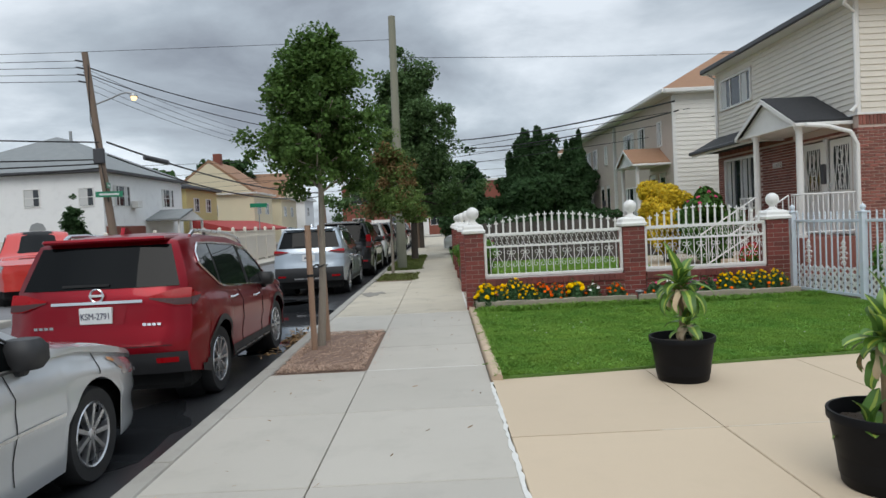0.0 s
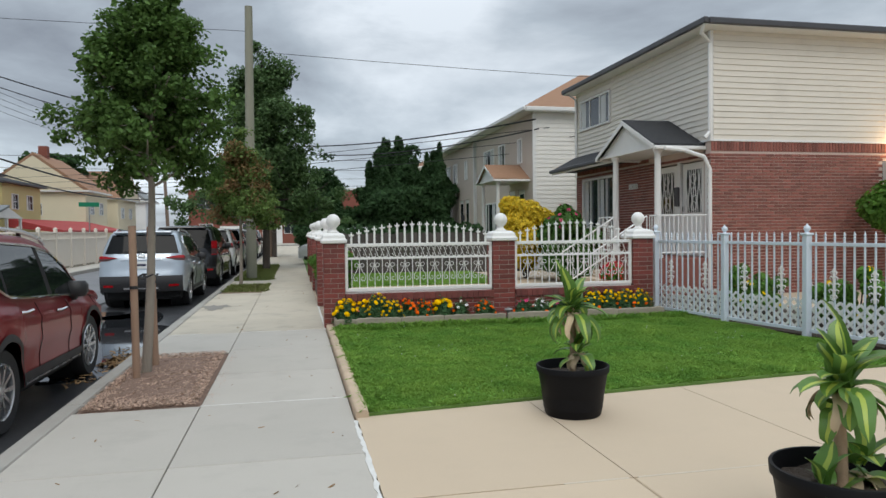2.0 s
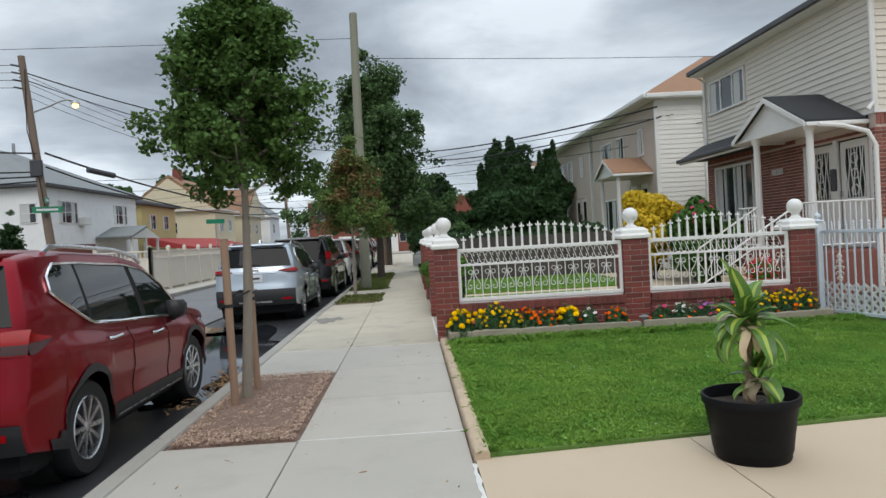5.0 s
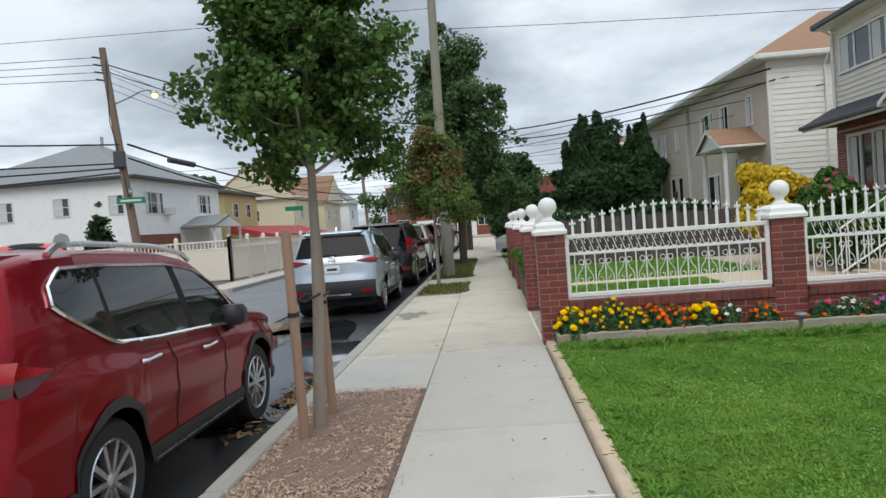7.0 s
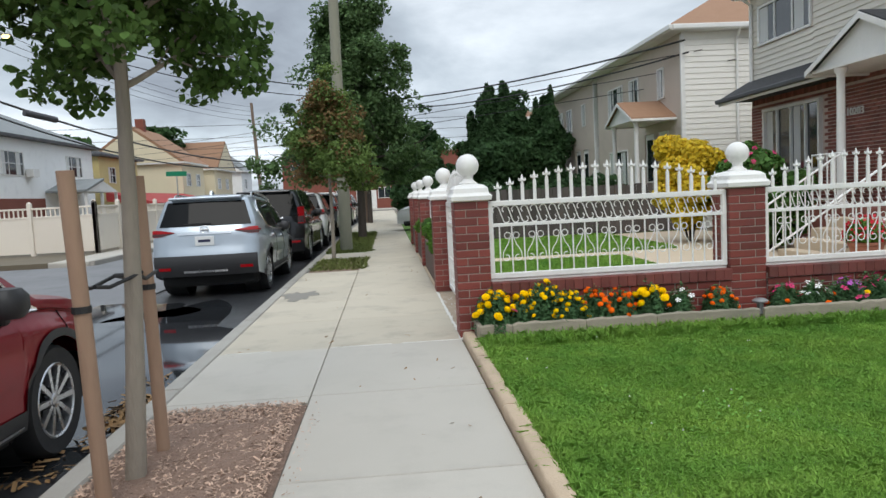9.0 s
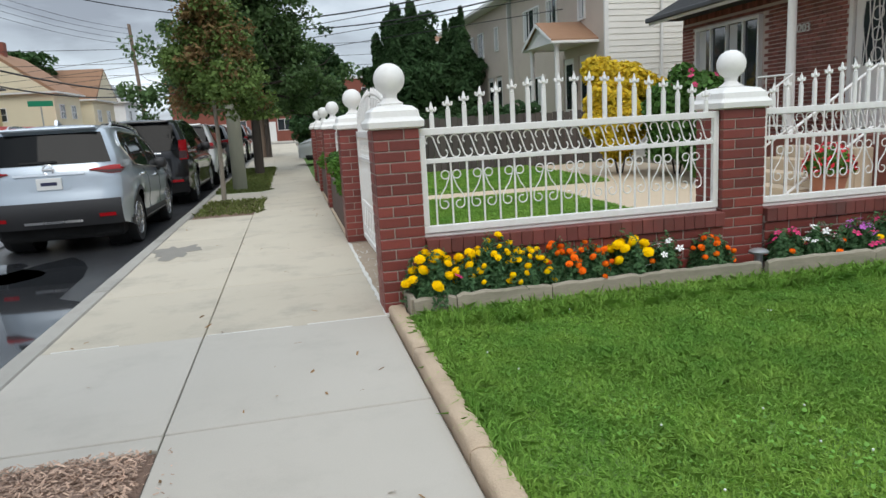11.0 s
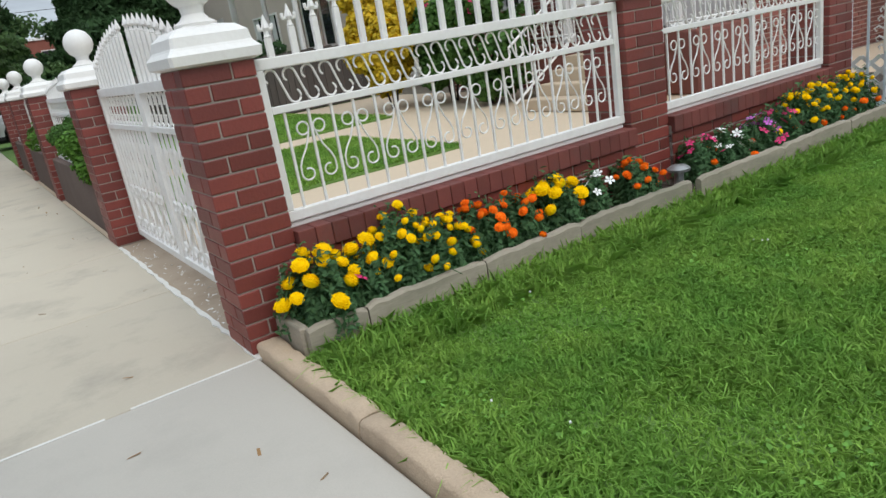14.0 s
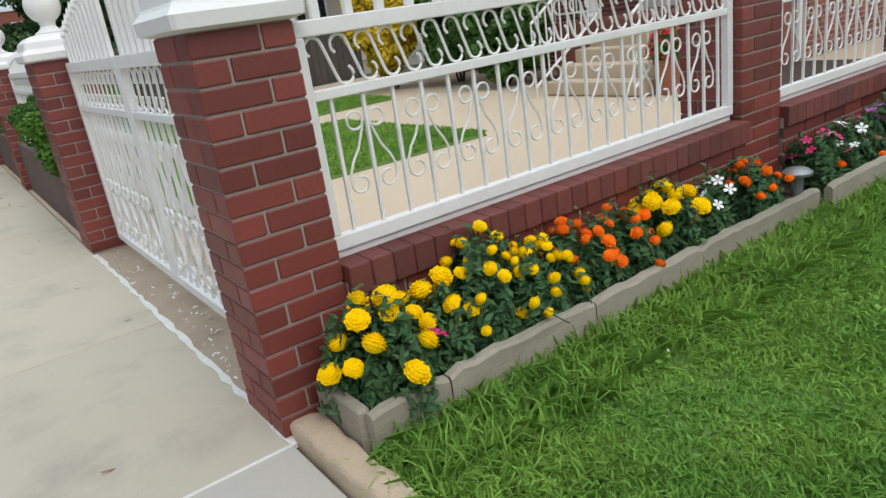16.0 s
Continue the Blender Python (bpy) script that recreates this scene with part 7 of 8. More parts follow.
tree("street_tree", (-0.7, 43.0, 0.0), "dark leafy street tree farther along", 2.2, 6.6, 1.7, "bark_dark", "leaf_dark", 12000, 0.16, 45, 0.14, 22, "spread", clumps=220)
tree("street_tree", (-24.5, 112.0, 0.0), "leafy tree across the road far off", 2.0, 7.0, 2.6, "bark_dark", "far_tree", 9000, 0.3, 46, 0.14, 20, "oval", clumps=200)
for k, (x, y, h, rr_) in enumerate(((-27, 90, 10.5, 4.0), (-30, 75, 8.2, 3.0))):
    tree("far_tree", (x, y, 0.0), "broad green tree rising behind the houses", h * 0.35, h, rr_, "bark_dark", "far_tree", 7000, 0.45, 60 + k, 0.25, 18, "oval", clumps=170)
tree("spruce_tree", (-19.2, 38.0, 0.0), "small dark spruce before the white house", 0.5, 3.9, 1.0, "bark_dark", "leaf_ever", 5000, 0.12, 66, 0.06, 18, "cone", clumps=140)


def arborvitae(x, y, h, rad, seed):
    """A dense column of evergreen sprays, ragged at the top."""
    r = np.random.default_rng(seed)
    p = thing("arborvitae", (x, y, 0), "tall dense dark green arborvitae beside the house", "evergreen tree", "evergreen screen")
    part("trunk", Mesh().tube([(0, 0, 0), (0, 0, h * 0.8)], 0.09, 8, None, 0.02), M["bark_dark"], p)
    n = 15000
    t = r.uniform(0, 1, n) ** 0.8
    cl = 70
    ca, ct = r.uniform(0, 6.28, cl), r.uniform(0, 1, cl)
    a = r.uniform(0, 6.28, n)
    lump = np.zeros(n)
    for i in range(cl):
        da = np.angle(np.exp(1j * (a - ca[i])))
        lump += np.exp(-(da / 0.45) ** 2 - ((t - ct[i]) / 0.07) ** 2) * 0.42
    prof = np.clip(np.minimum(1.0, 0.55 + 3.0 * t) * (1 - t ** 1.7) + 0.05, 0.03, 1)
    rad_ = rad * prof * (0.56 + 1.25 * lump) * r.uniform(0.55, 1.25, n)
    pos = np.stack([rad_ * np.cos(a), rad_ * np.sin(a), 0.1 + t * h * (0.93 + 0.16 * lump)], 1)
    nor = np.stack([np.cos(a), np.sin(a), np.full(n, 0.5)], 1)
    part("crown", fast_mesh("crown", leaves(pos, nor, 0.11, r, 0.8, 2.3), None, M["leaf_ever"]), None, p)


for k, (x, y, h, rr_) in enumerate(((5.05, 38.2, 5.9, 1.05), (6.0, 38.5, 6.25, 0.95), (6.9, 38.8, 5.0, 0.9), (8.05, 38.2, 5.3, 0.8), (4.5, 38.8, 4.6, 0.85), (7.5, 38.9, 4.8, 0.8))):
    arborvitae(x, y, h, rr_, 80 + k)


def shrub(name, at, rx, rz, leaf, n, size, seed, label, flowers=None, lumps=26, group="", lift=0.0):
    """A many-lobed bush of leaves on a few stems."""
    r = np.random.default_rng(seed)
    p = thing(name, at, label, "shrub", group)
    for k in range(6):
        a = k * 1.05
        part("stem", Mesh().tube([(0.05 * math.cos(a), 0.05 * math.sin(a), 0), (0.3 * rx * math.cos(a), 0.3 * rx * math.sin(a), rz * 0.8 + lift * 0.7), (0.5 * rx * math.cos(a), 0.5 * rx * math.sin(a), rz * 1.3 + lift)], 0.02, 5, None, 0.006), M["bark_dark"], p)
    ce = r.normal(0, 1, (lumps, 3))
    ce /= np.linalg.norm(ce, axis=1, keepdims=True)
    ce = ce * np.array([rx, rx, rz]) * r.uniform(0.45, 0.85, (lumps, 1)) + np.array([0, 0, rz + lift])
    k = r.integers(0, lumps, n)
    d = r.normal(0, 1, (n, 3))
    d /= np.linalg.norm(d, axis=1, keepdims=True)
    pos = ce[k] + d * (0.36 * rx) * r.uniform(0.75, 1.1, (n, 1)) * np.array([1, 1, 0.85])
    ok = pos[:, 2] > 0.03
    pos, d = pos[ok], d[ok]
    part("foliage", fast_mesh("foliage", leaves(pos, d + np.array([0, 0, 0.4]), size, r, 0.6), None, M[leaf]), None, p)
    if flowers:
        fm, cnt, fs = flowers
        sel = np.argsort(-(pos[:, 2] - pos[:, 1] * 0.5 - pos[:, 0] * 0.3) + r.normal(0, 0.6, len(pos)))[:cnt]
        me = Mesh()
        for i in range(5):
            a = i * 1.2566
            me.add([(0, 0, 0), (fs * math.cos(a - 0.5), fs * math.sin(a - 0.5), fs * 0.25), (fs * 1.25 * math.cos(a), fs * 1.25 * math.sin(a), fs * 0.15), (fs * math.cos(a + 0.5), fs * math.sin(a + 0.5), fs * 0.3)], [(0, 1, 2, 3)])
        me = me.mesh("flower", M[fm])
        for i in sel:
            part("flower", me, None, p, at=pose(*(pos[i] + d[i] * 0.03), r.uniform(30, 90), 0, r.uniform(-60, 60)))
    return p


shrub("golden_cypress", (7.05, 21.2, 0.0), 0.90, 1.26, "leaf_gold", 16000, 0.07, 101, "rounded golden yellow cypress shrub beside the house")
shrub("flowering_shrub", (7.78, 20.2, 0.0), 0.70, 1.16, "leaf_shrub", 10000, 0.075, 102, "dark green rose of sharon shrub with few pink blooms", ("pink", 14, 0.05))
shrub("flowering_shrub", (7.4, 18.6, 0.0), 0.75, 0.95, "leaf_shrub", 6000, 0.07, 103, "low dark green shrub with pink blooms by the stoop", ("pink", 10, 0.05))
shrub("round_bush", (12.95, 13.7, 0.0), 0.98, 0.55, "leaf_bush", 11000, 0.075, 104, "rounded bright green bush on bare stems before the brick wall", lift=1.25)
for k, yy in enumerate((8.0, 8.8, 9.5, 10.3, 11.3, 12.2)):
    shrub("garden_plant", (7.55 + 0.3 * (k % 2), yy, 0.03), 0.34, 0.34 + 0.06 * (k % 3), "leaf_bush", 1800, 0.05, 110 + k, "leafy garden plant with pale blooms behind the pale fence", ("white_petal" if k % 2 else "yellow", 14, 0.028), 12, "garden plants")
for k, yy in enumerate((16.5, 17.6, 20.2, 21.4)):
    shrub("planter_shrub", (1.12 if k < 2 else 1.22, yy, 0.0), 0.40 - 0.05 * (k % 2), 0.40, "leaf_bush" if k % 2 == 0 else "leaf_shrub", 8000, 0.024, 120 + k, "bushy green plant spilling over the planter wall", None, 14, "planter shrubs", 0.34)
for k in range(7):
    shrub("hedge_shrub", (2.0 + 0.78 * k, 26.0, 0.0), 0.6, 0.92, "leaf_ever", 3500, 0.07, 130 + k, "clipped dark hedge shrub behind the board fence", None, 16, "hedge shrubs")

shrub("garden_plant", (1.5, 17.3, 0.015), 0.3, 0.55, "leaf_bush", 1800, 0.05, 151, "tall leafy plant with pink blooms behind the gate pillar", ("pink", 8, 0.03), 12, "garden plants")

# tree stakes and ties
for (x, y, tx, ty) in ((-1.12, 9.16, -1.10, 9.02), (-1.06, 9.80, -1.10, 9.86)):
    s = thing("tree_stake", (x, y, 0), "brown wooden stake tied to the young tree", "stake", "tree stakes")
    part("post", Mesh().tube([(0, 0, -0.1), ((tx - x) * 0.5, (ty - y) * 0.5, 0.8), (tx - x, ty - y, 1.53)], 0.036, 10), M["stake"], s, smooth=True)
    dy = 9.45 - y
    part("tie", Mesh().tube([(0.040, 0, 1.02), (0.042, dy * 0.5, 1.0), (0.055 + (-1.05 - x), dy, 1.04), (-0.05 + (-1.05 - x), dy + 0.03 * dy, 1.04), (-0.035, dy * 0.5, 1.0), (-0.038, 0, 1.02)], 0.010, 5), M["wire"], s, "black rubber tie")
    part("wire_loop", Mesh().lathe([(0.041, 0), (0.041, 0.03)], ((tx - x) * 0.6, (ty - y) * 0.6, 0.92), 10), M["wire"], s)

# ---- poles, lamp and wires ----
gp = thing("utility_pole", (-0.88, 24.0, 0), "tall plain pale wooden utility pole beside the kerb", "utility pole", "utility poles")
part("pole", Mesh().tube([(0, 0, -0.1), (0.02, 0, 4.0), (0.06, 0, 8.35)], 0.16, 12, None, 0.115), M["pole_grey"], gp, smooth=True)

PX, PY = -14.95, 33.5
up_ = thing("utility_pole", (PX, PY, 0), "leaning brown wooden utility pole with street lamp and cables", "utility pole", "utility poles")
TOPX = -0.75
part("pole", Mesh().tube([(0.2, 0, -0.1), (-0.3, 0, 5.0), (TOPX, 0, 10.2)], 0.19, 12, None, 0.14), M["pole_wood"], up_, smooth=True)
arm = part("lamp_arm", Mesh().tube([(-0.48, 0, 7.75), (0.3, -0.02, 8.0), (0.8, -0.04, 8.2), (1.15, -0.05, 8.25), (1.35, -0.05, 8.2)], 0.035, 7), M["steel"], up_)
part("lamp_head", Mesh().lathe([(0.05, 0.22), (0.14, 0.14), (0.19, 0.02), (0.17, 0.0)], (1.42, -0.05, 8.04), 16), M["steel"], up_, smooth=True)
part("lamp_globe", Mesh().ball((1.42, -0.05, 7.99), 0.13, 14, 9), M["street_glow"], up_, "lit warm lamp globe", smooth=True)
for k in range(4):
    z = 9.75 - 0.32 * k
    xx = -0.3 - 0.0865 * (z - 5.0)
    part("insulator", Mesh().tube([(xx - 0.1, -0.1, z), (xx - 0.32, -0.35, z + 0.02)], 0.04, 6), M["gutter"], up_)
part("riser", Mesh().tube([(-0.55, -0.16, 9.6), (-0.6, -0.2, 7.0), (-0.3, -0.2, 5.5), (0.0, -0.2, 3.2)], 0.02, 5), M["wire"], up_)
part("splice_box", Mesh().tube([(1.2, 1.2, 5.35), (1.9, 2.3, 5.15)], 0.13, 10), M["gutter"], up_, "black cable splice closure")
part("junction", Mesh().box((-0.55, -0.3, 5.0), (-0.05, -0.12, 5.7), 0.03), M["gutter"], up_)
for z, tn, w in ((3.55, 20, 1.15), (3.95, 105, 0.8)):
    part("street_sign", Mesh().box((-w / 2, -0.012, -0.13), (w / 2, 0.012, 0.13), 0.006), M["sign_green"], up_, "green street name sign", at=pose(0.1, -0.32, z, 0, 0, tn))
    part("sign_bar", Mesh().box((-w * 0.36, -0.0145, -0.045), (w * 0.36, -0.0125, 0.045)), M["plate"], up_, at=pose(0.1, -0.32, z, 0, 0, tn))

wp = thing("utility_pole", (-9.6, 62.0, 0), "thin dark wooden pole with street lamp arm across the road", "utility pole", "utility poles")
part("pole", Mesh().tube([(0, 0, -0.1), (-0.35, 0, 9.2)], 0.15, 10, None, 0.11), M["pole_wood"], wp, smooth=True)
part("lamp_arm", Mesh().tube([(-0.2, 0, 6.6), (1.0, 0, 7.5), (2.6, 0, 7.7)], 0.04, 6), M["steel"], wp)
sp_ = thing("stop_sign", (-19.9, 36.0, 0), "back of an octagonal steel stop sign on its post", "traffic sign")
part("post", Mesh().box((-0.03, -0.02, -0.1), (0.03, 0.02, 2.3), 0.006), M["steel"], sp_)
part("plate", Mesh().lathe([(0.38, 0), (0.38, 0.01)], (0, 0, 0), 8, pose(0, -0.03, 2.1, 90, 0, 20)), M["steel"], sp_, "bare grey back of the plate")
sg = thing("street_sign_post", (-10.2, 41.8, 0), "green street name sign on a steel post", "traffic sign")
part("post", Mesh().lathe([(0.03, 0), (0.03, 2.9)], (0, 0, 0), 8), M["steel"], sg)
part("street_sign", Mesh().box((-0.5, -0.012, 2.9), (0.5, 0.012, 3.14), 0.006), M["sign_green"], sg, "green name plate", at=pose(0, 0, 0, 0, 0, 30))


def cable(a, b, sag, r=0.014, label="black overhead cable between the poles", n=18):
    pts = [tuple(Vector(a).lerp(Vector(b), t) - Vector((0, 0, sag * 4 * t * (1 - t)))) for t in np.linspace(0, 1, n)]
    return single("overhead_cable", Mesh().tube(pts, r, 5), M["wire"], label, "cable", "overhead cables")


TP = (PX + TOPX, PY)
for k in range(4):
    z = 9.75 - 0.32 * k
    x0 = PX - 0.3 - 0.0865 * (z - 5.0) - 0.3
    cable((x0, PY - 0.3, z), (-70, 22 - 2 * k, z + 1.5), 0.8, 0.014)
    cable((x0 + 0.25, PY, z - 0.3), (-10.0, 62.0, 8.9 - 0.35 * k), 0.7, 0.012)
cable((PX - 0.9, PY, 9.6), (-1.0, 43.0, 7.0), 0.7, 0.03)
cable((PX - 0.9, PY, 9.3), (-1.0, 43.0, 6.6), 0.9, 0.022)
for z, zz, yy in ((6.0, 8.2, 10), (5.2, 6.6, 14), (5.0, 4.8, 8), (4.8, 4.4, 18)):
    cable((PX - 0.3, PY - 0.1, z), (-50, yy, zz), 0.7, 0.035)
cable((PX, PY, 6.0), (-10.0, 62.0, 4.6), 0.6, 0.05)
cable((PX, PY, 5.4), (-10.0, 62.0, 4.3), 0.9, 0.04)
for k in range(5):
    cable((-60, 60 + 9 * k, 8.5 - 0.35 * k), (40, 72 + 4 * k, 9.0 - 0.5 * k), 0.8, 0.02, "thin overhead wire crossing far off")
cable((-0.82, 24.0, 7.0), (60, 30, 9.5), 1.0, 0.009, "thin wire crossing above the yards")
cable((-60, 20, 9.0), (-0.82, 24.0, 7.6), 0.6, 0.008, "thin wire crossing above the road")
cable((-0.8, 43.0, 6.4), (8.9, 25.4, 5.35), 0.35, 0.03, "service cable to the salmon house")
cable((-0.8, 43.0, 6.1), (9.1, 25.6, 5.05), 0.55, 0.025, "service cable to the salmon house")
for k in range(3):
    cable((-40, 90, 8 - 0.6 * k), (9.5 + k, 25.6, 5.1 - 0.3 * k), 0.7, 0.013, "thin service wire to the salmon house")
bp_ = thing("utility_pole", (-0.95, 43.2, 0), "dark wooden utility pole hidden by the street trees", "utility pole", "utility poles")
part("pole", Mesh().tube([(0, 0, -0.1), (0.1, 0, 7.4)], 0.14, 10, None, 0.11), M["pole_wood"], bp_, smooth=True)

# ---- potted dracaenas ----
def dracaena(x, y, label, seed, heads, cane_h, k=1.0, turn=0.0):
    """A black tub with a cane and rosettes of long drooping striped leaves."""
    r = random.Random(seed)
    p = thing("potted_dracaena", (x, y, 0.003), label, "potted plant", "potted dracaenas on the driveway", turn)
    R0, R1, H = 0.225 * k, 0.29 * k, 0.40 * k
    pr = [(R0 * 0.96, 0.0), (R0, 0.012), (R1 * 0.955, H - 0.05), (R1, H - 0.048), (R1 * 1.01, H - 0.004), (R1, H), (R1 * 0.955, H), (R1 * 0.94, H - 0.03), (R0 * 1.05, 0.06), (0.01, 0.05)]
    part("tub", Mesh().lathe(pr, (0, 0, 0), 40), M["pot"], p, "black plastic tub", smooth=True)
    sb = Mesh()
    v = [(0, 0, H * 0.80)]
    for j, rr in enumerate((0.1, 0.19, R1 * 0.92)):
        for i in range(20):
            a = 6.2832 * i / 20
            v.append((rr * math.cos(a), rr * math.sin(a), H * 0.80 + r.uniform(-0.012, 0.014)))
    f = [(0, 1 + i, 1 + (i + 1) % 20) for i in range(20)]
    for j in range(2):
        f += [(1 + j * 20 + i, 1 + j * 20 + (i + 1) % 20, 21 + j * 20 + (i + 1) % 20, 21 + j * 20 + i) for i in range(20)]
    part("soil", sb.add(v, f), M["soil"], p)
    part("cane", Mesh().tube([(0, 0, H * 0.7), (0.012, 0.01, H + cane_h * 0.4), (-0.008, 0.0, H + cane_h)], 0.030 * k, 10, None, 0.024), M["cane"], p, "tan ringed cane", smooth=True)

    def leaf(base, az, el, L, w, droop, dead):
        n = 9
        pts, d = [], el
        x_, z_ = 0.0, 0.0
        for i in range(n):
            pts.append((x_, z_, d))
            x_ += math.cos(d) * L / (n - 1)
            z_ += math.sin(d) * L / (n - 1)
            d -= droop / (n - 1)
        ca, sa = math.cos(az), math.sin(az)
        out = {0: [], 1: []}
        for i, (u, z, d_) in enumerate(pts):
            t = i / (n - 1)
            ww = w * (0.45 + 0.9 * math.sin(math.pi * min(1, 0.18 + t * 0.80))) * (1 if t < 0.98 else 0.15)
            for q, s in enumerate((-1, -0.24, 0.24, 1)):
                fold = 0.28 * ww * (abs(s) - 0.24)
                lx = u - math.sin(d_) * fold
                lz = z + math.cos(d_) * fold
                yy = s * ww * (0.6 if dead else 1) + (0.01 if dead else 0.006) * math.sin(9 * t + az)
                out[0].append((base[0] + ca * lx - sa * yy, base[1] + sa * lx + ca * yy, base[2] + lz))
        V = out[0]
        ed = [(i * 4 + q, i * 4 + q + 1, (i + 1) * 4 + q + 1, (i + 1) * 4 + q) for i in range(n - 1) for q in (0, 2)]
        md = [(i * 4 + 1, i * 4 + 2, (i + 1) * 4 + 2, (i + 1) * 4 + 1) for i in range(n - 1)]
        if dead:
            part("withered_leaf", Mesh().add(V, ed + md), M["dead_leaf"], p, "dry tan hanging leaf", smooth=True)
        else:
            lo = part("leaf", Mesh().add(V, ed), M["drac"], p, smooth=True)
            part("leaf_stripe", Mesh().add(V, md), M["drac_mid"], lo, "yellow-green midrib stripe", smooth=True)

    for (hx, hy, hz, n, L) in heads:
        for i in range(n):
            t = i / n
            az = i * 2.4 + r.uniform(-0.7, 0.7)
            el = 1.42 - 1.25 * t + r.uniform(-0.25, 0.25)
            leaf((hx + r.uniform(-0.02, 0.02), hy + r.uniform(-0.02, 0.02), hz - 0.14 * t + r.uniform(-0.02, 0.02)), az, el, L * r.uniform(0.55, 1.2), 0.038 * k * r.uniform(0.75, 1.2), 0.6 + 2.2 * t + r.uniform(-0.4, 0.5), False)
        for i in range(7):
            leaf((hx, hy, hz - 0.07), i * 1.7 + r.uniform(-0.4, 0.4), 0.1, L * r.uniform(0.6, 0.95), 0.034, 2.3, True)
    return p


dracaena(2.54, 6.97, "dracaena with striped leaves in a black tub beside the lawn", 7, [(0, 0, 0.86, 32, 0.32), (0.04, -0.03, 0.54, 16, 0.22)], 0.46, 0.97)
dracaena(2.74, 4.46, "dracaena with drooping striped leaves in a black plastic tub", 9, [(0, 0, 0.80, 32, 0.31), (0.09, -0.06, 0.42, 14, 0.21), (-0.10, 0.04, 0.36, 11, 0.18)], 0.40, 1.0, 40)

# ---- flower bed ----
setting("bed_soil", Mesh().box((1.02, 12.06, -0.1), (6.2, 12.36, 0.085)), M["soil"], "dark soil of the flower bed")
bx = [0.99, 1.28, 1.95, 2.6, 3.57]
single("edging_board", Mesh().box((0.975, 12.05, -0.05), (1.015, 12.345, 0.17), 0.01), M["bed_kerb"], "weathered grey edging board at the bed's end", "edging board", "flower bed edging")

def edging(a, b, y0, y1, top, label, seed):
    """A length of weathered edging with a worn, uneven top."""
    r = np.random.default_rng(seed)
    n, v = max(6, int((b - a) / 0.05)), []
    for k in range(n + 1):
        x = a + 0.003 + (b - a - 0.006) * k / n
        z = top + 0.003 * math.sin(x * 5.3) + r.uniform(-0.005, 0.005) - (0.012 if k in (0, n) else 0)
        j = r.uniform(-0.003, 0.003)
        v += [(x, y0 + j, -0.05), (x, y0 + j, z - 0.012), (x, y0 + 0.010 + j, z), (x, y1 - 0.010, z + r.uniform(-0.003, 0.003)), (x, y1, z - 0.014), (x, y1, -0.05)]
    f = [(k * 6 + i, k * 6 + i + 1, k * 6 + i + 7, k * 6 + i + 6) for k in range(n) for i in range(5)] + [tuple(range(6)), tuple(range(n * 6, n * 6 + 6))[::-1]]
    single("edging_board", Mesh().add(v, f), M["bed_kerb"], label, "edging board", "flower bed edging")


for k, (a, b) in enumerate(zip(bx, bx[1:])):
    edging(a, b, 12.005, 12.05, 0.175, "weathered grey edging board of the flower bed", 300 + k)
for k, (a, b) in enumerate(((3.585, 4.5), (4.5, 5.4), (5.4, 6.2))):
    edging(a, b, 11.955, 12.0, 0.185, "pale concrete edging length of the flower bed", 310 + k)



def head_mesh(r, material, seed, flat=0.78):
    """A pompon of ruffled petals in whorls."""
    q = random.Random(seed)
    mb = Mesh()
    mb.ball((0, 0, 0), r * 0.88, 10, 7, flat)
    for ring, (el, n, l) in enumerate(((-0.25, 14, 1.0), (0.12, 14, 1.02), (0.45, 12, 1.0), (0.8, 10, 0.98), (1.1, 7, 0.97), (1.4, 3, 0.97))):
        for i in range(n):
            a = 6.2832 * (i + 0.5 * (ring % 2)) / n + q.uniform(-0.1, 0.1)
            ce, se = math.cos(el), math.sin(el)
            o = r * l * q.uniform(0.92, 1.08)
            w = r * 0.25
            ta = (-math.sin(a), math.cos(a), 0)
            b0 = (0.55 * r * ce * math.cos(a), 0.55 * r * ce * math.sin(a), 0.55 * r * se * flat)
            t0 = (o * ce * math.cos(a), o * ce * math.sin(a), o * se * flat + r * 0.02)
            lift = r * 0.05
            mb.add([b0, (t0[0] * 0.92 + ta[0] * w, t0[1] * 0.92 + ta[1] * w, t0[2] + lift), (t0[0] * 1.04, t0[1] * 1.04, t0[2] - lift * 0.4), (t0[0] * 0.92 - ta[0] * w, t0[1] * 0.92 - ta[1] * w, t0[2] + lift)], [(0, 1, 2), (0, 2, 3)])
    return mb.mesh("flower_head", M[material])


def open_mesh(r, material):
    mb = Mesh()
    for i in range(5):
        a = i * 1.2566
        mb.add([(0, 0, 0), (r * 0.7 * math.cos(a - 0.45), r * 0.7 * math.sin(a - 0.45), r * 0.25), (r * math.cos(a - 0.2), r * math.sin(a - 0.2), r * 0.2), (r * math.cos(a + 0.2), r * math.sin(a + 0.2), r * 0.2), (r * 0.7 * math.cos(a + 0.45), r * 0.7 * math.sin(a + 0.45), r * 0.25)], [(0, 1, 2, 3, 4)])
    return mb.mesh("flower_head", M[material])


HEADS = {("yellow", "big"): [head_mesh(0.037, "yellow", s) for s in range(3)], ("yellow", "small"): [head_mesh(0.024, "yellow", s) for s in range(3)],
         ("orange", "small"): [head_mesh(0.026, "orange", s) for s in range(3)], ("white", "open"): [open_mesh(0.032, "white_petal")],
         ("pink", "open"): [open_mesh(0.034, "pink")], ("violet", "open"): [open_mesh(0.034, "violet")]}


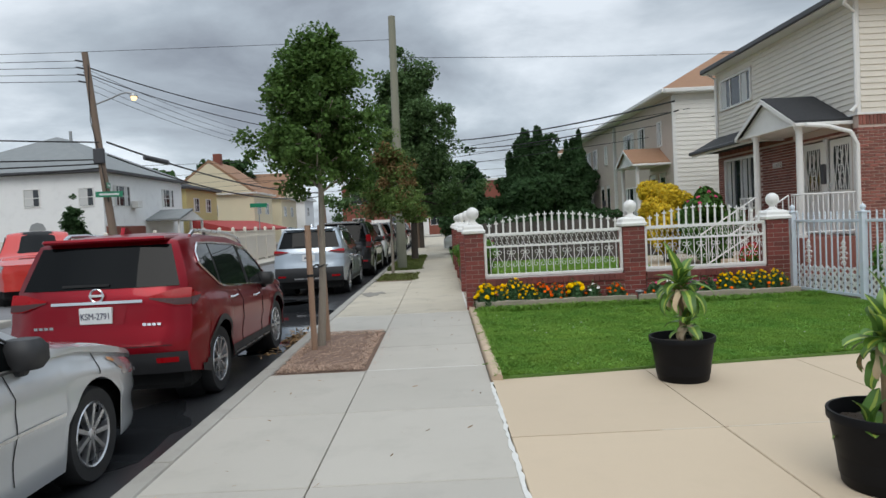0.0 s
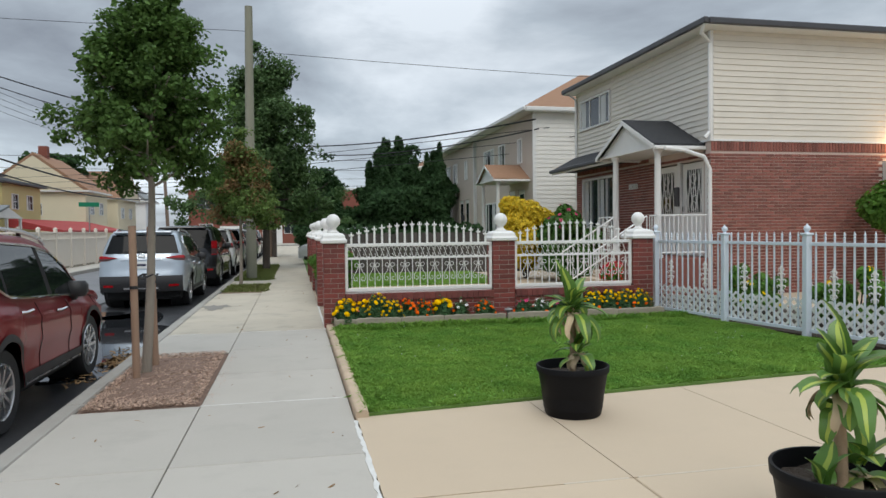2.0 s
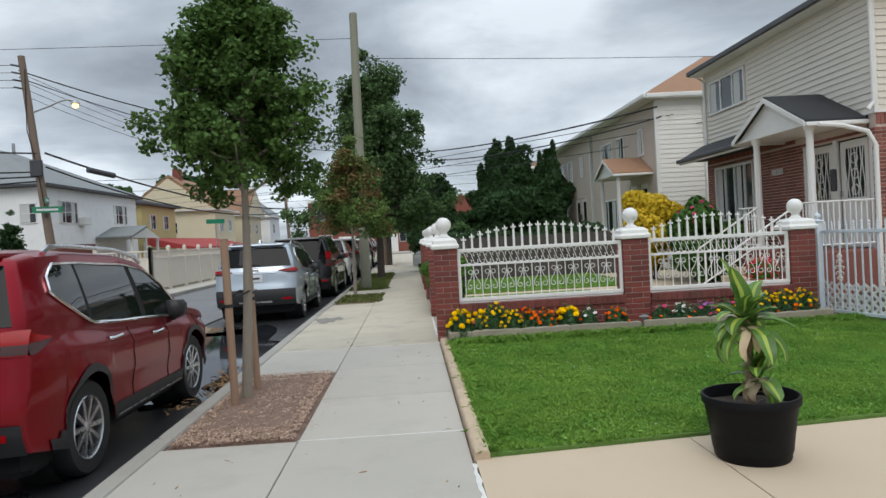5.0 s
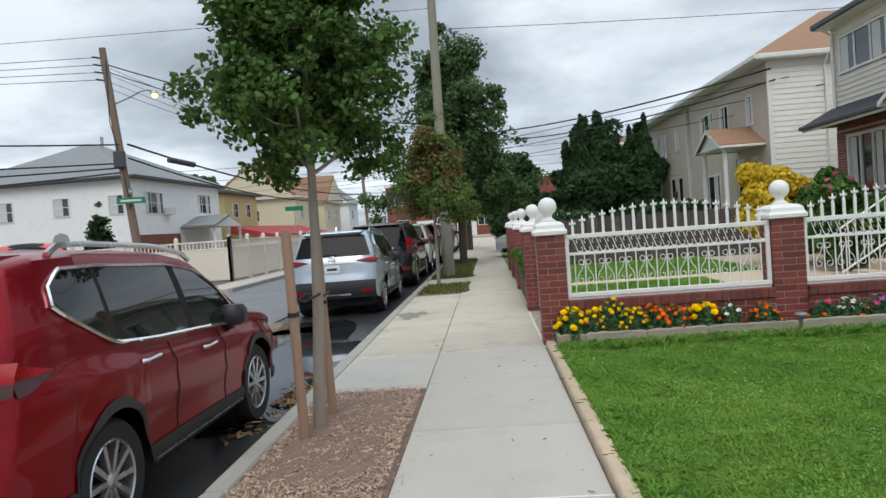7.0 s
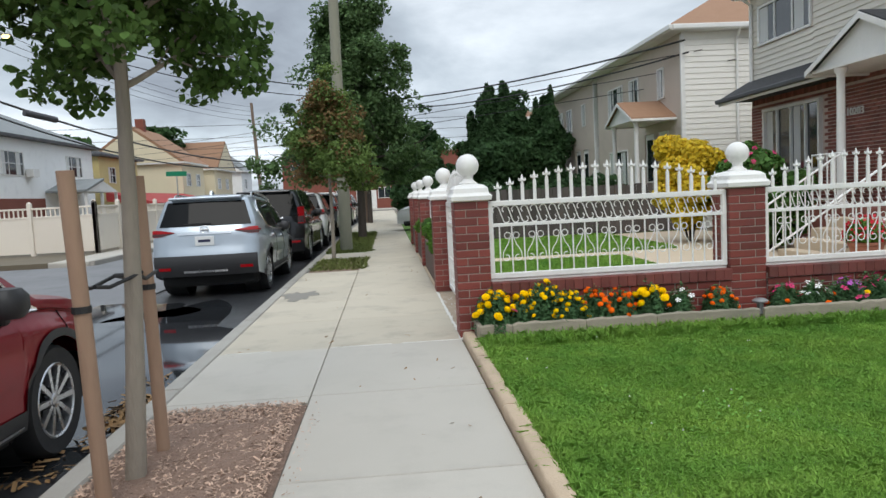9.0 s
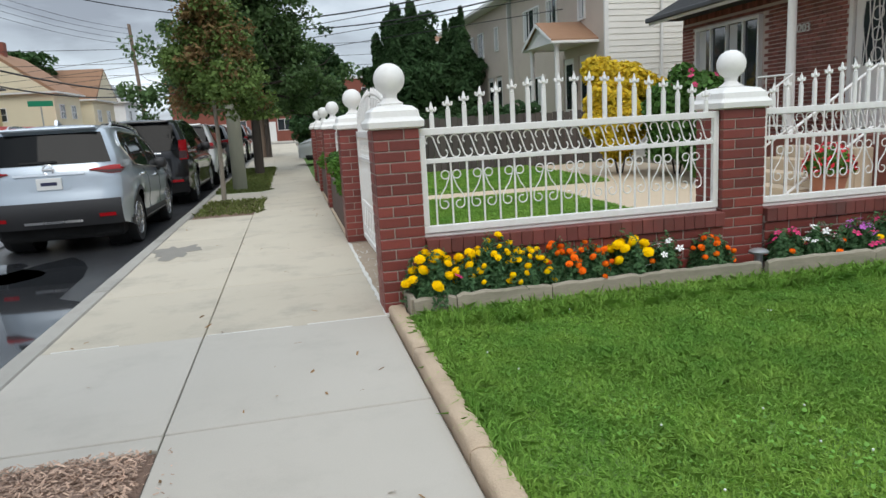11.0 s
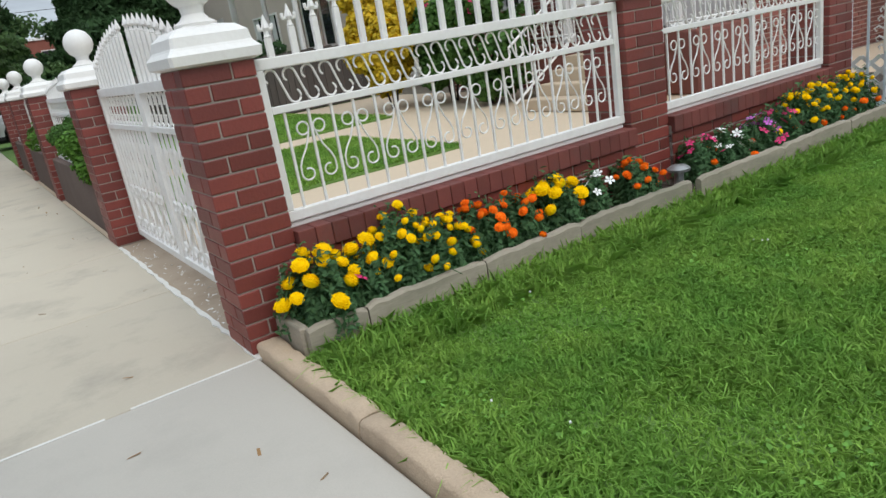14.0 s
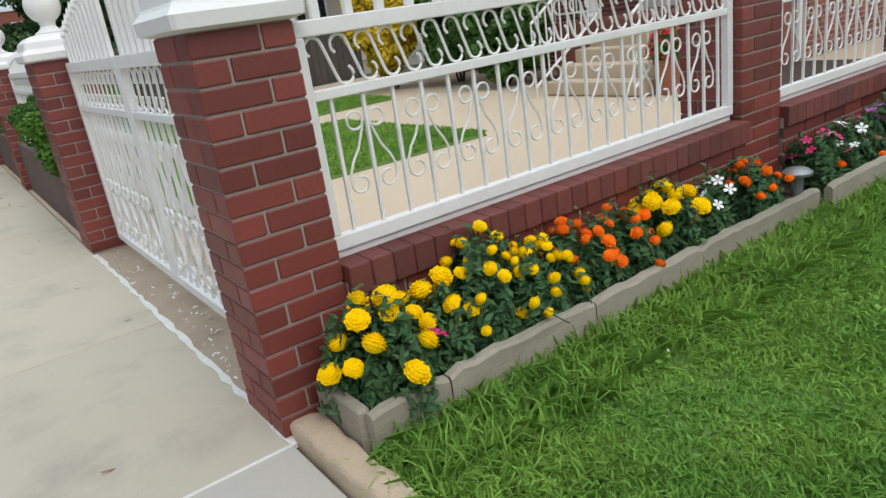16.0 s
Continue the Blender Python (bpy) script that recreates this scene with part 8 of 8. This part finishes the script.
def flower_plant(x, y, rad, h, kind, count, label, seed, name="marigold", extra=()):
    """A bushy plant of fine cut leaves carrying flower heads on short stems."""
    r = np.random.default_rng(seed)
    p = thing(name, (x, y, 0.085), label, "flower", "flowering plants in the bed")
    st = Mesh()
    for k in range(7):
        a = k * 0.9
        st.tube([(0.01 * math.cos(a), 0.01 * math.sin(a), -0.01), (rad * 0.3 * math.cos(a), rad * 0.3 * math.sin(a), h * 0.5), (rad * 0.55 * math.cos(a), rad * 0.55 * math.sin(a), h * 0.85)], 0.004, 4)
    part("stem", st, M["marigold_leaf"], p)["kind"] = "stuff"
    n = int(3600 * (rad / 0.17) ** 2)
    d = r.normal(0, 1, (n, 3))
    d[:, 2] = np.abs(d[:, 2])
    d /= np.linalg.norm(d, axis=1, keepdims=True)
    lob = 1 + 0.22 * np.sin(3 * np.arctan2(d[:, 1], d[:, 0]) + seed) + 0.12 * np.sin(7 * np.arctan2(d[:, 1], d[:, 0]))
    pos = d * (r.uniform(0.35, 1.0, n) ** 0.6 * lob)[:, None] * np.array([rad, rad, h])
    pos[:, 1] = np.minimum(pos[:, 1], 12.34 - y)
    part("foliage", fast_mesh("foliage", leaves(pos, d + np.array([0, 0, 0.5]), 0.0145, r, 0.7, 2.6), None, M["marigold_leaf"]), None, p, "dark green cut leaves")
    count = int(count * 1.45)
    kinds = [kind] * count + [e for e, c in extra for _ in range(c)]
    for i, kd in enumerate(kinds):
        a = i * 2.39996 + r.uniform(-0.3, 0.3)
        t = math.sqrt((i + 0.6) / len(kinds)) * 1.02
        zz = h * (math.sqrt(max(0.02, 1.08 - t * t * 0.95)) * 0.98) + r.uniform(-0.02, 0.05)
        hx, hy = rad * 1.05 * t * math.cos(a), min(rad * 1.02 * t * math.sin(a) - 0.03 * t, 12.33 - y)
        ms = HEADS[kd]
        fo = part("flower_head", ms[i % len(ms)], None, p, {"yellow": "yellow double flower head", "orange": "orange double flower head", "white": "white open flower", "pink": "magenta open flower", "violet": "violet open flower"}[kd[0]],
                  at=pose(hx, hy, zz, r.normal(-22 * math.sin(a) + 22, 10), r.normal(18 * math.cos(a), 10), r.uniform(0, 360)) @ Matrix.Scale(float(r.uniform(0.8, 1.15)), 4))
        part("flower_stalk", Mesh().tube([(0, 0, -0.012), (0.004, 0.0, -0.045), (0.0, 0.004, -0.09)], 0.0025, 4), M["marigold_leaf"], fo)
    return p


YB, YS, OS = ("yellow", "big"), ("yellow", "small"), ("orange", "small")
WO, PO, VO = ("white", "open"), ("pink", "open"), ("violet", "open")
flower_plant(1.16, 12.18, 0.18, 0.33, YB, 13, "bushy African marigold with large yellow pompon heads", 201)
flower_plant(1.40, 12.20, 0.14, 0.27, YB, 5, "African marigold with a few large yellow heads", 202, extra=((PO, 1), (YS, 4)))
flower_plant(1.62, 12.24, 0.19, 0.37, YS, 18, "French marigold crowded with small yellow heads", 203)
flower_plant(1.84, 12.19, 0.17, 0.29, YS, 20, "French marigold crowded with small yellow heads", 204)
flower_plant(2.08, 12.22, 0.15, 0.29, OS, 14, "French marigold with deep orange heads", 205)
flower_plant(2.32, 12.20, 0.15, 0.27, OS, 12, "French marigold with deep orange heads", 206)
flower_plant(2.62, 12.22, 0.16, 0.30, YB, 9, "African marigold with large yellow pompon heads", 207, extra=((OS, 2),))
flower_plant(2.90, 12.20, 0.12, 0.27, WO, 7, "small plant with open white flowers", 208, "petunia")
flower_plant(3.28, 12.20, 0.16, 0.24, OS, 10, "French marigold with scattered orange heads", 209)
flower_plant(3.92, 12.20, 0.16, 0.23, PO, 5, "low plant with magenta and orange flowers", 210, "petunia", ((OS, 3),))
flower_plant(4.20, 12.18, 0.15, 0.24, WO, 9, "petunia with open white flowers and orange heads", 211, "petunia", ((OS, 3),))
flower_plant(4.50, 12.16, 0.15, 0.26, VO, 8, "petunia with violet and magenta flowers", 212, "petunia", ((PO, 8),))
flower_plant(4.80, 12.20, 0.16, 0.27, PO, 8, "petunia with magenta flowers", 213, "petunia", ((YS, 3),))
for k, x in enumerate((5.08, 5.36, 5.64, 5.92)):
    flower_plant(x, 12.20, 0.17, 0.33, YS, 16, "marigold crowded with yellow and amber heads", 214 + k, extra=((OS, 3),))

pt_ = thing("path_light", (3.66, 12.17, 0.085), "small grey mushroom-shaped garden path light in the bed", "garden light")
part("stem", Mesh().lathe([(0.03, 0), (0.03, 0.11)], (0, 0, 0), 12), M["steel"], pt_)
part("hood", Mesh().lathe([(0.07, 0.11), (0.073, 0.125), (0.05, 0.142), (0.01, 0.15)], (0, 0, 0), 18), M["steel"], pt_, smooth=True)

# red flowers in a terracotta tub by the stoop
tb = thing("terracotta_tub", (6.95, 15.25, -0.012), "terracotta tub with red flowers beside the steps", "potted plant")
part("tub", Mesh().lathe([(0.15, 0), (0.22, 0.34), (0.24, 0.35), (0.24, 0.39), (0.2, 0.39), (0.19, 0.33), (0.02, 0.3)], (0, 0, 0), 24), M["terracotta"], tb, smooth=True)
r9 = np.random.default_rng(9)
dd = r9.normal(0, 1, (1500, 3))
dd[:, 2] = np.abs(dd[:, 2])
dd /= np.linalg.norm(dd, axis=1, keepdims=True)
part("foliage", fast_mesh("foliage", leaves(dd * np.array([0.3, 0.3, 0.32]) * r9.uniform(0.5, 1, (1500, 1)) + np.array([0, 0, 0.4]), dd, 0.035, r9), None, M["leaf_bush"]), None, tb)
part("bloom", fast_mesh("bloom", leaves(dd[:260] * np.array([0.31, 0.31, 0.35]) + np.array([0, 0, 0.42]), dd[:260], 0.035, r9), None, M["red_petal"]), None, tb, "red blooms")["kind"] = "stuff"

# ---- pieces of walls and pavements ----
for parent, key, (x, y, z, turn) in BRICK_JOBS:
    ob = new("brick", brick_mesh(*key))
    ob.parent = parent
    ob.matrix_basis = pose(x, y, z, 0, 0, turn)

pave = thing("pavement", (0, 0, 0), "grey and buff concrete pavement flags", "pavement", kind="structure")
pave["kind"] = "structure"
rows_y = [-9.15 + 1.555 * k for k in range(11)]
rows_y = [y for y in rows_y if y < 6.3] + [6.41, 7.97, 9.3, 10.78, 12.31] + [12.31 + 1.49 * k for k in range(1, 42)]
for i in range(len(rows_y) - 1):
    a, b = rows_y[i] + 0.004, rows_y[i + 1] - 0.004
    m_ = M["concrete"] if a < 12.3 else M["concrete_warm"]
    jz = ((i * 37) % 7 - 3) * 0.0007
    part("flag", Mesh().slab((LINE + 0.004, a, -0.06), (WALK_R, b, jz), 0.005), m_, pave)
    spans = [(a, b)]
    for lo, hi in ((MUL[1], MUL[3]), (19.05, 21.65), (23.35, 33.05)):
        nxt = []
        for s, e in spans:
            if e <= lo or s >= hi:
                nxt.append((s, e))
            else:
                if lo - s > 0.05:
                    nxt.append((s, lo))
                if e - hi > 0.05:
                    nxt.append((hi, e))
        spans = nxt
    for s, e in spans:
        part("flag", Mesh().slab((WALK_L + 0.002, s, -0.06), (LINE - 0.004, e, jz - 0.001), 0.005), m_, pave)

kerb = thing("kerb", (0, 0, 0), "worn concrete kerb beside the road", "kerb", kind="structure")
for k in range(30):
    a = -12 + 2.9 * k
    part("kerb_stone", Mesh().box((KERB, a + 0.004, -0.3), (WALK_L, a + 2.896, 0.004), 0.018), M["kerb"], kerb)
fk = thing("far_kerb", (0, 0, 0), "concrete kerb across the road", "kerb", kind="structure")
for k in range(16):
    a = 25.6 + 3.0 * k
    part("kerb_stone", Mesh().box((-8.0 + 0.002, a + 0.004, -0.3), (-7.85, a + 2.996, 0.004), 0.018), M["kerb"], fk)

drive = thing("driveway", (0, 0, 0), "buff concrete driveway slabs", "driveway", kind="structure")
dx = [0.87, 2.33, 3.83, 5.36, 6.88, 8.9]
dy = [-7.0, -4.0, -1.0, 1.9, 3.75, 5.57]
for i in range(5):
    for j in range(5):
        part("slab", Mesh().slab((dx[i] + 0.004, dy[j] + 0.004, -0.06), (dx[i + 1] - 0.004, dy[j + 1] - 0.004, 0.003), 0.006), M["drive"], drive)
    x0, x1 = dx[i] + 0.004, dx[i + 1] - 0.004
    mb = Mesh().prism([(x0, 5.574), (x1, 5.574), (x1, min(7.47, lawn_edge(x1)) - 0.01 if i == 4 else lawn_edge(x1) - 0.01), (x0, (7.47 if i == 4 else lawn_edge(x0)) - 0.01)], -0.06, 0.003)
    part("slab", mb, M["drive"], drive)

# white caulk along joints
rr = random.Random(4)


def ragged(y0, y1, x, w, step=0.07):
    """A band with uneven edges, in one piece."""
    ys_ = list(np.arange(y0, y1, step)) + [y1]
    left = [(x - w * rr.uniform(0.25, 1.3), q) for q in ys_]
    right = [(x + w * rr.uniform(0.25, 1.3), q) for q in ys_]
    return Mesh().prism(left + right[::-1], -0.01, 0.0065)


cl = ragged(-6.0, 7.19, 0.856, 0.017)
single("caulk_line", cl, M["white_line"], "ragged white caulk line between pavement and driveway", "caulk line")
for x0, x1, yy in ((LINE, WALK_R, 7.97), (-1.3, -0.9, 12.31), (-0.35, 0.2, 12.31), (0.3, 0.84, 12.31)):
    single("white_joint", Mesh().prism([(x0, yy - 0.006), (x1, yy - 0.009), (x1, yy + 0.006), (x0, yy + 0.008)], -0.01, 0.004), M["white_line"], "worn white filler in a pavement joint", "caulk line", "white joints")
for x0, x1 in ((1.9, 2.30), (2.36, 3.80), (3.86, 5.30)):
    single("white_joint", Mesh().prism([(x0, 5.562), (x1, 5.558), (x1, 5.578), (x0, 5.58)], -0.01, 0.0045), M["pale_filler"], "worn pale filler in a driveway joint", "caulk line", "white joints")
cl = ragged(12.30, 15.45, 0.852, 0.016)
single("caulk_line", cl, M["white_line"], "ragged white caulk line below the gate", "caulk line")

lk = thing("lawn_kerb", (0, 0, 0), "tan exposed-aggregate kerb along the lawn", "kerb", kind="structure")
ys = [7.26, 8.75, 10.1, 11.38, 12.36]
for a, b in zip(ys, ys[1:]):
    sec = [(0.862, -0.1), (0.862, 0.015), (0.864, 0.048), (0.870, 0.060), (0.880, 0.066), (0.898, 0.069), (0.920, 0.069), (0.944, 0.067), (0.958, 0.062), (0.966, 0.048), (0.968, 0.015), (0.968, -0.1)]
    v, n_ = [], max(4, int((b - a) / 0.045))
    for k in range(n_ + 1):
        q = a + 0.003 + (b - a - 0.006) * k / n_
        endd = 0.012 if k in (0, n_) else 0.0
        for x_, z_ in sec:
            j = (rr.uniform(-0.004, 0.004) + 0.0025 * math.sin(q * 23 + z_ * 40) * math.sin(q * 7.3)) if z_ > 0 else 0
            v.append((x_ + j + (0.915 - x_) * endd * 2, q, z_ + j * 0.8 - endd * (z_ > 0.04)))
    m_ = len(sec)
    f_ = [(k * m_ + i, k * m_ + i + 1, (k + 1) * m_ + i + 1, (k + 1) * m_ + i) for k in range(n_) for i in range(m_ - 1)] + [tuple(range(m_)), tuple(range(n_ * m_, n_ * m_ + m_))[::-1]]
    part("kerb_stone", Mesh().add(v, f_), M["tan_kerb"], lk, smooth=True)
chips("paint_flakes", 0.88, 12.8, 1.03, 15.4, -0.003, 90, 0.011, M["white_paint"], "flakes of white paint fallen below the gate", "litter", 14, 0.003)
setting("gate_apron", Mesh().box((0.86, 12.75, -0.1), (1.3, 15.5, -0.006)), M["apron"], "stained concrete strip below the gate")
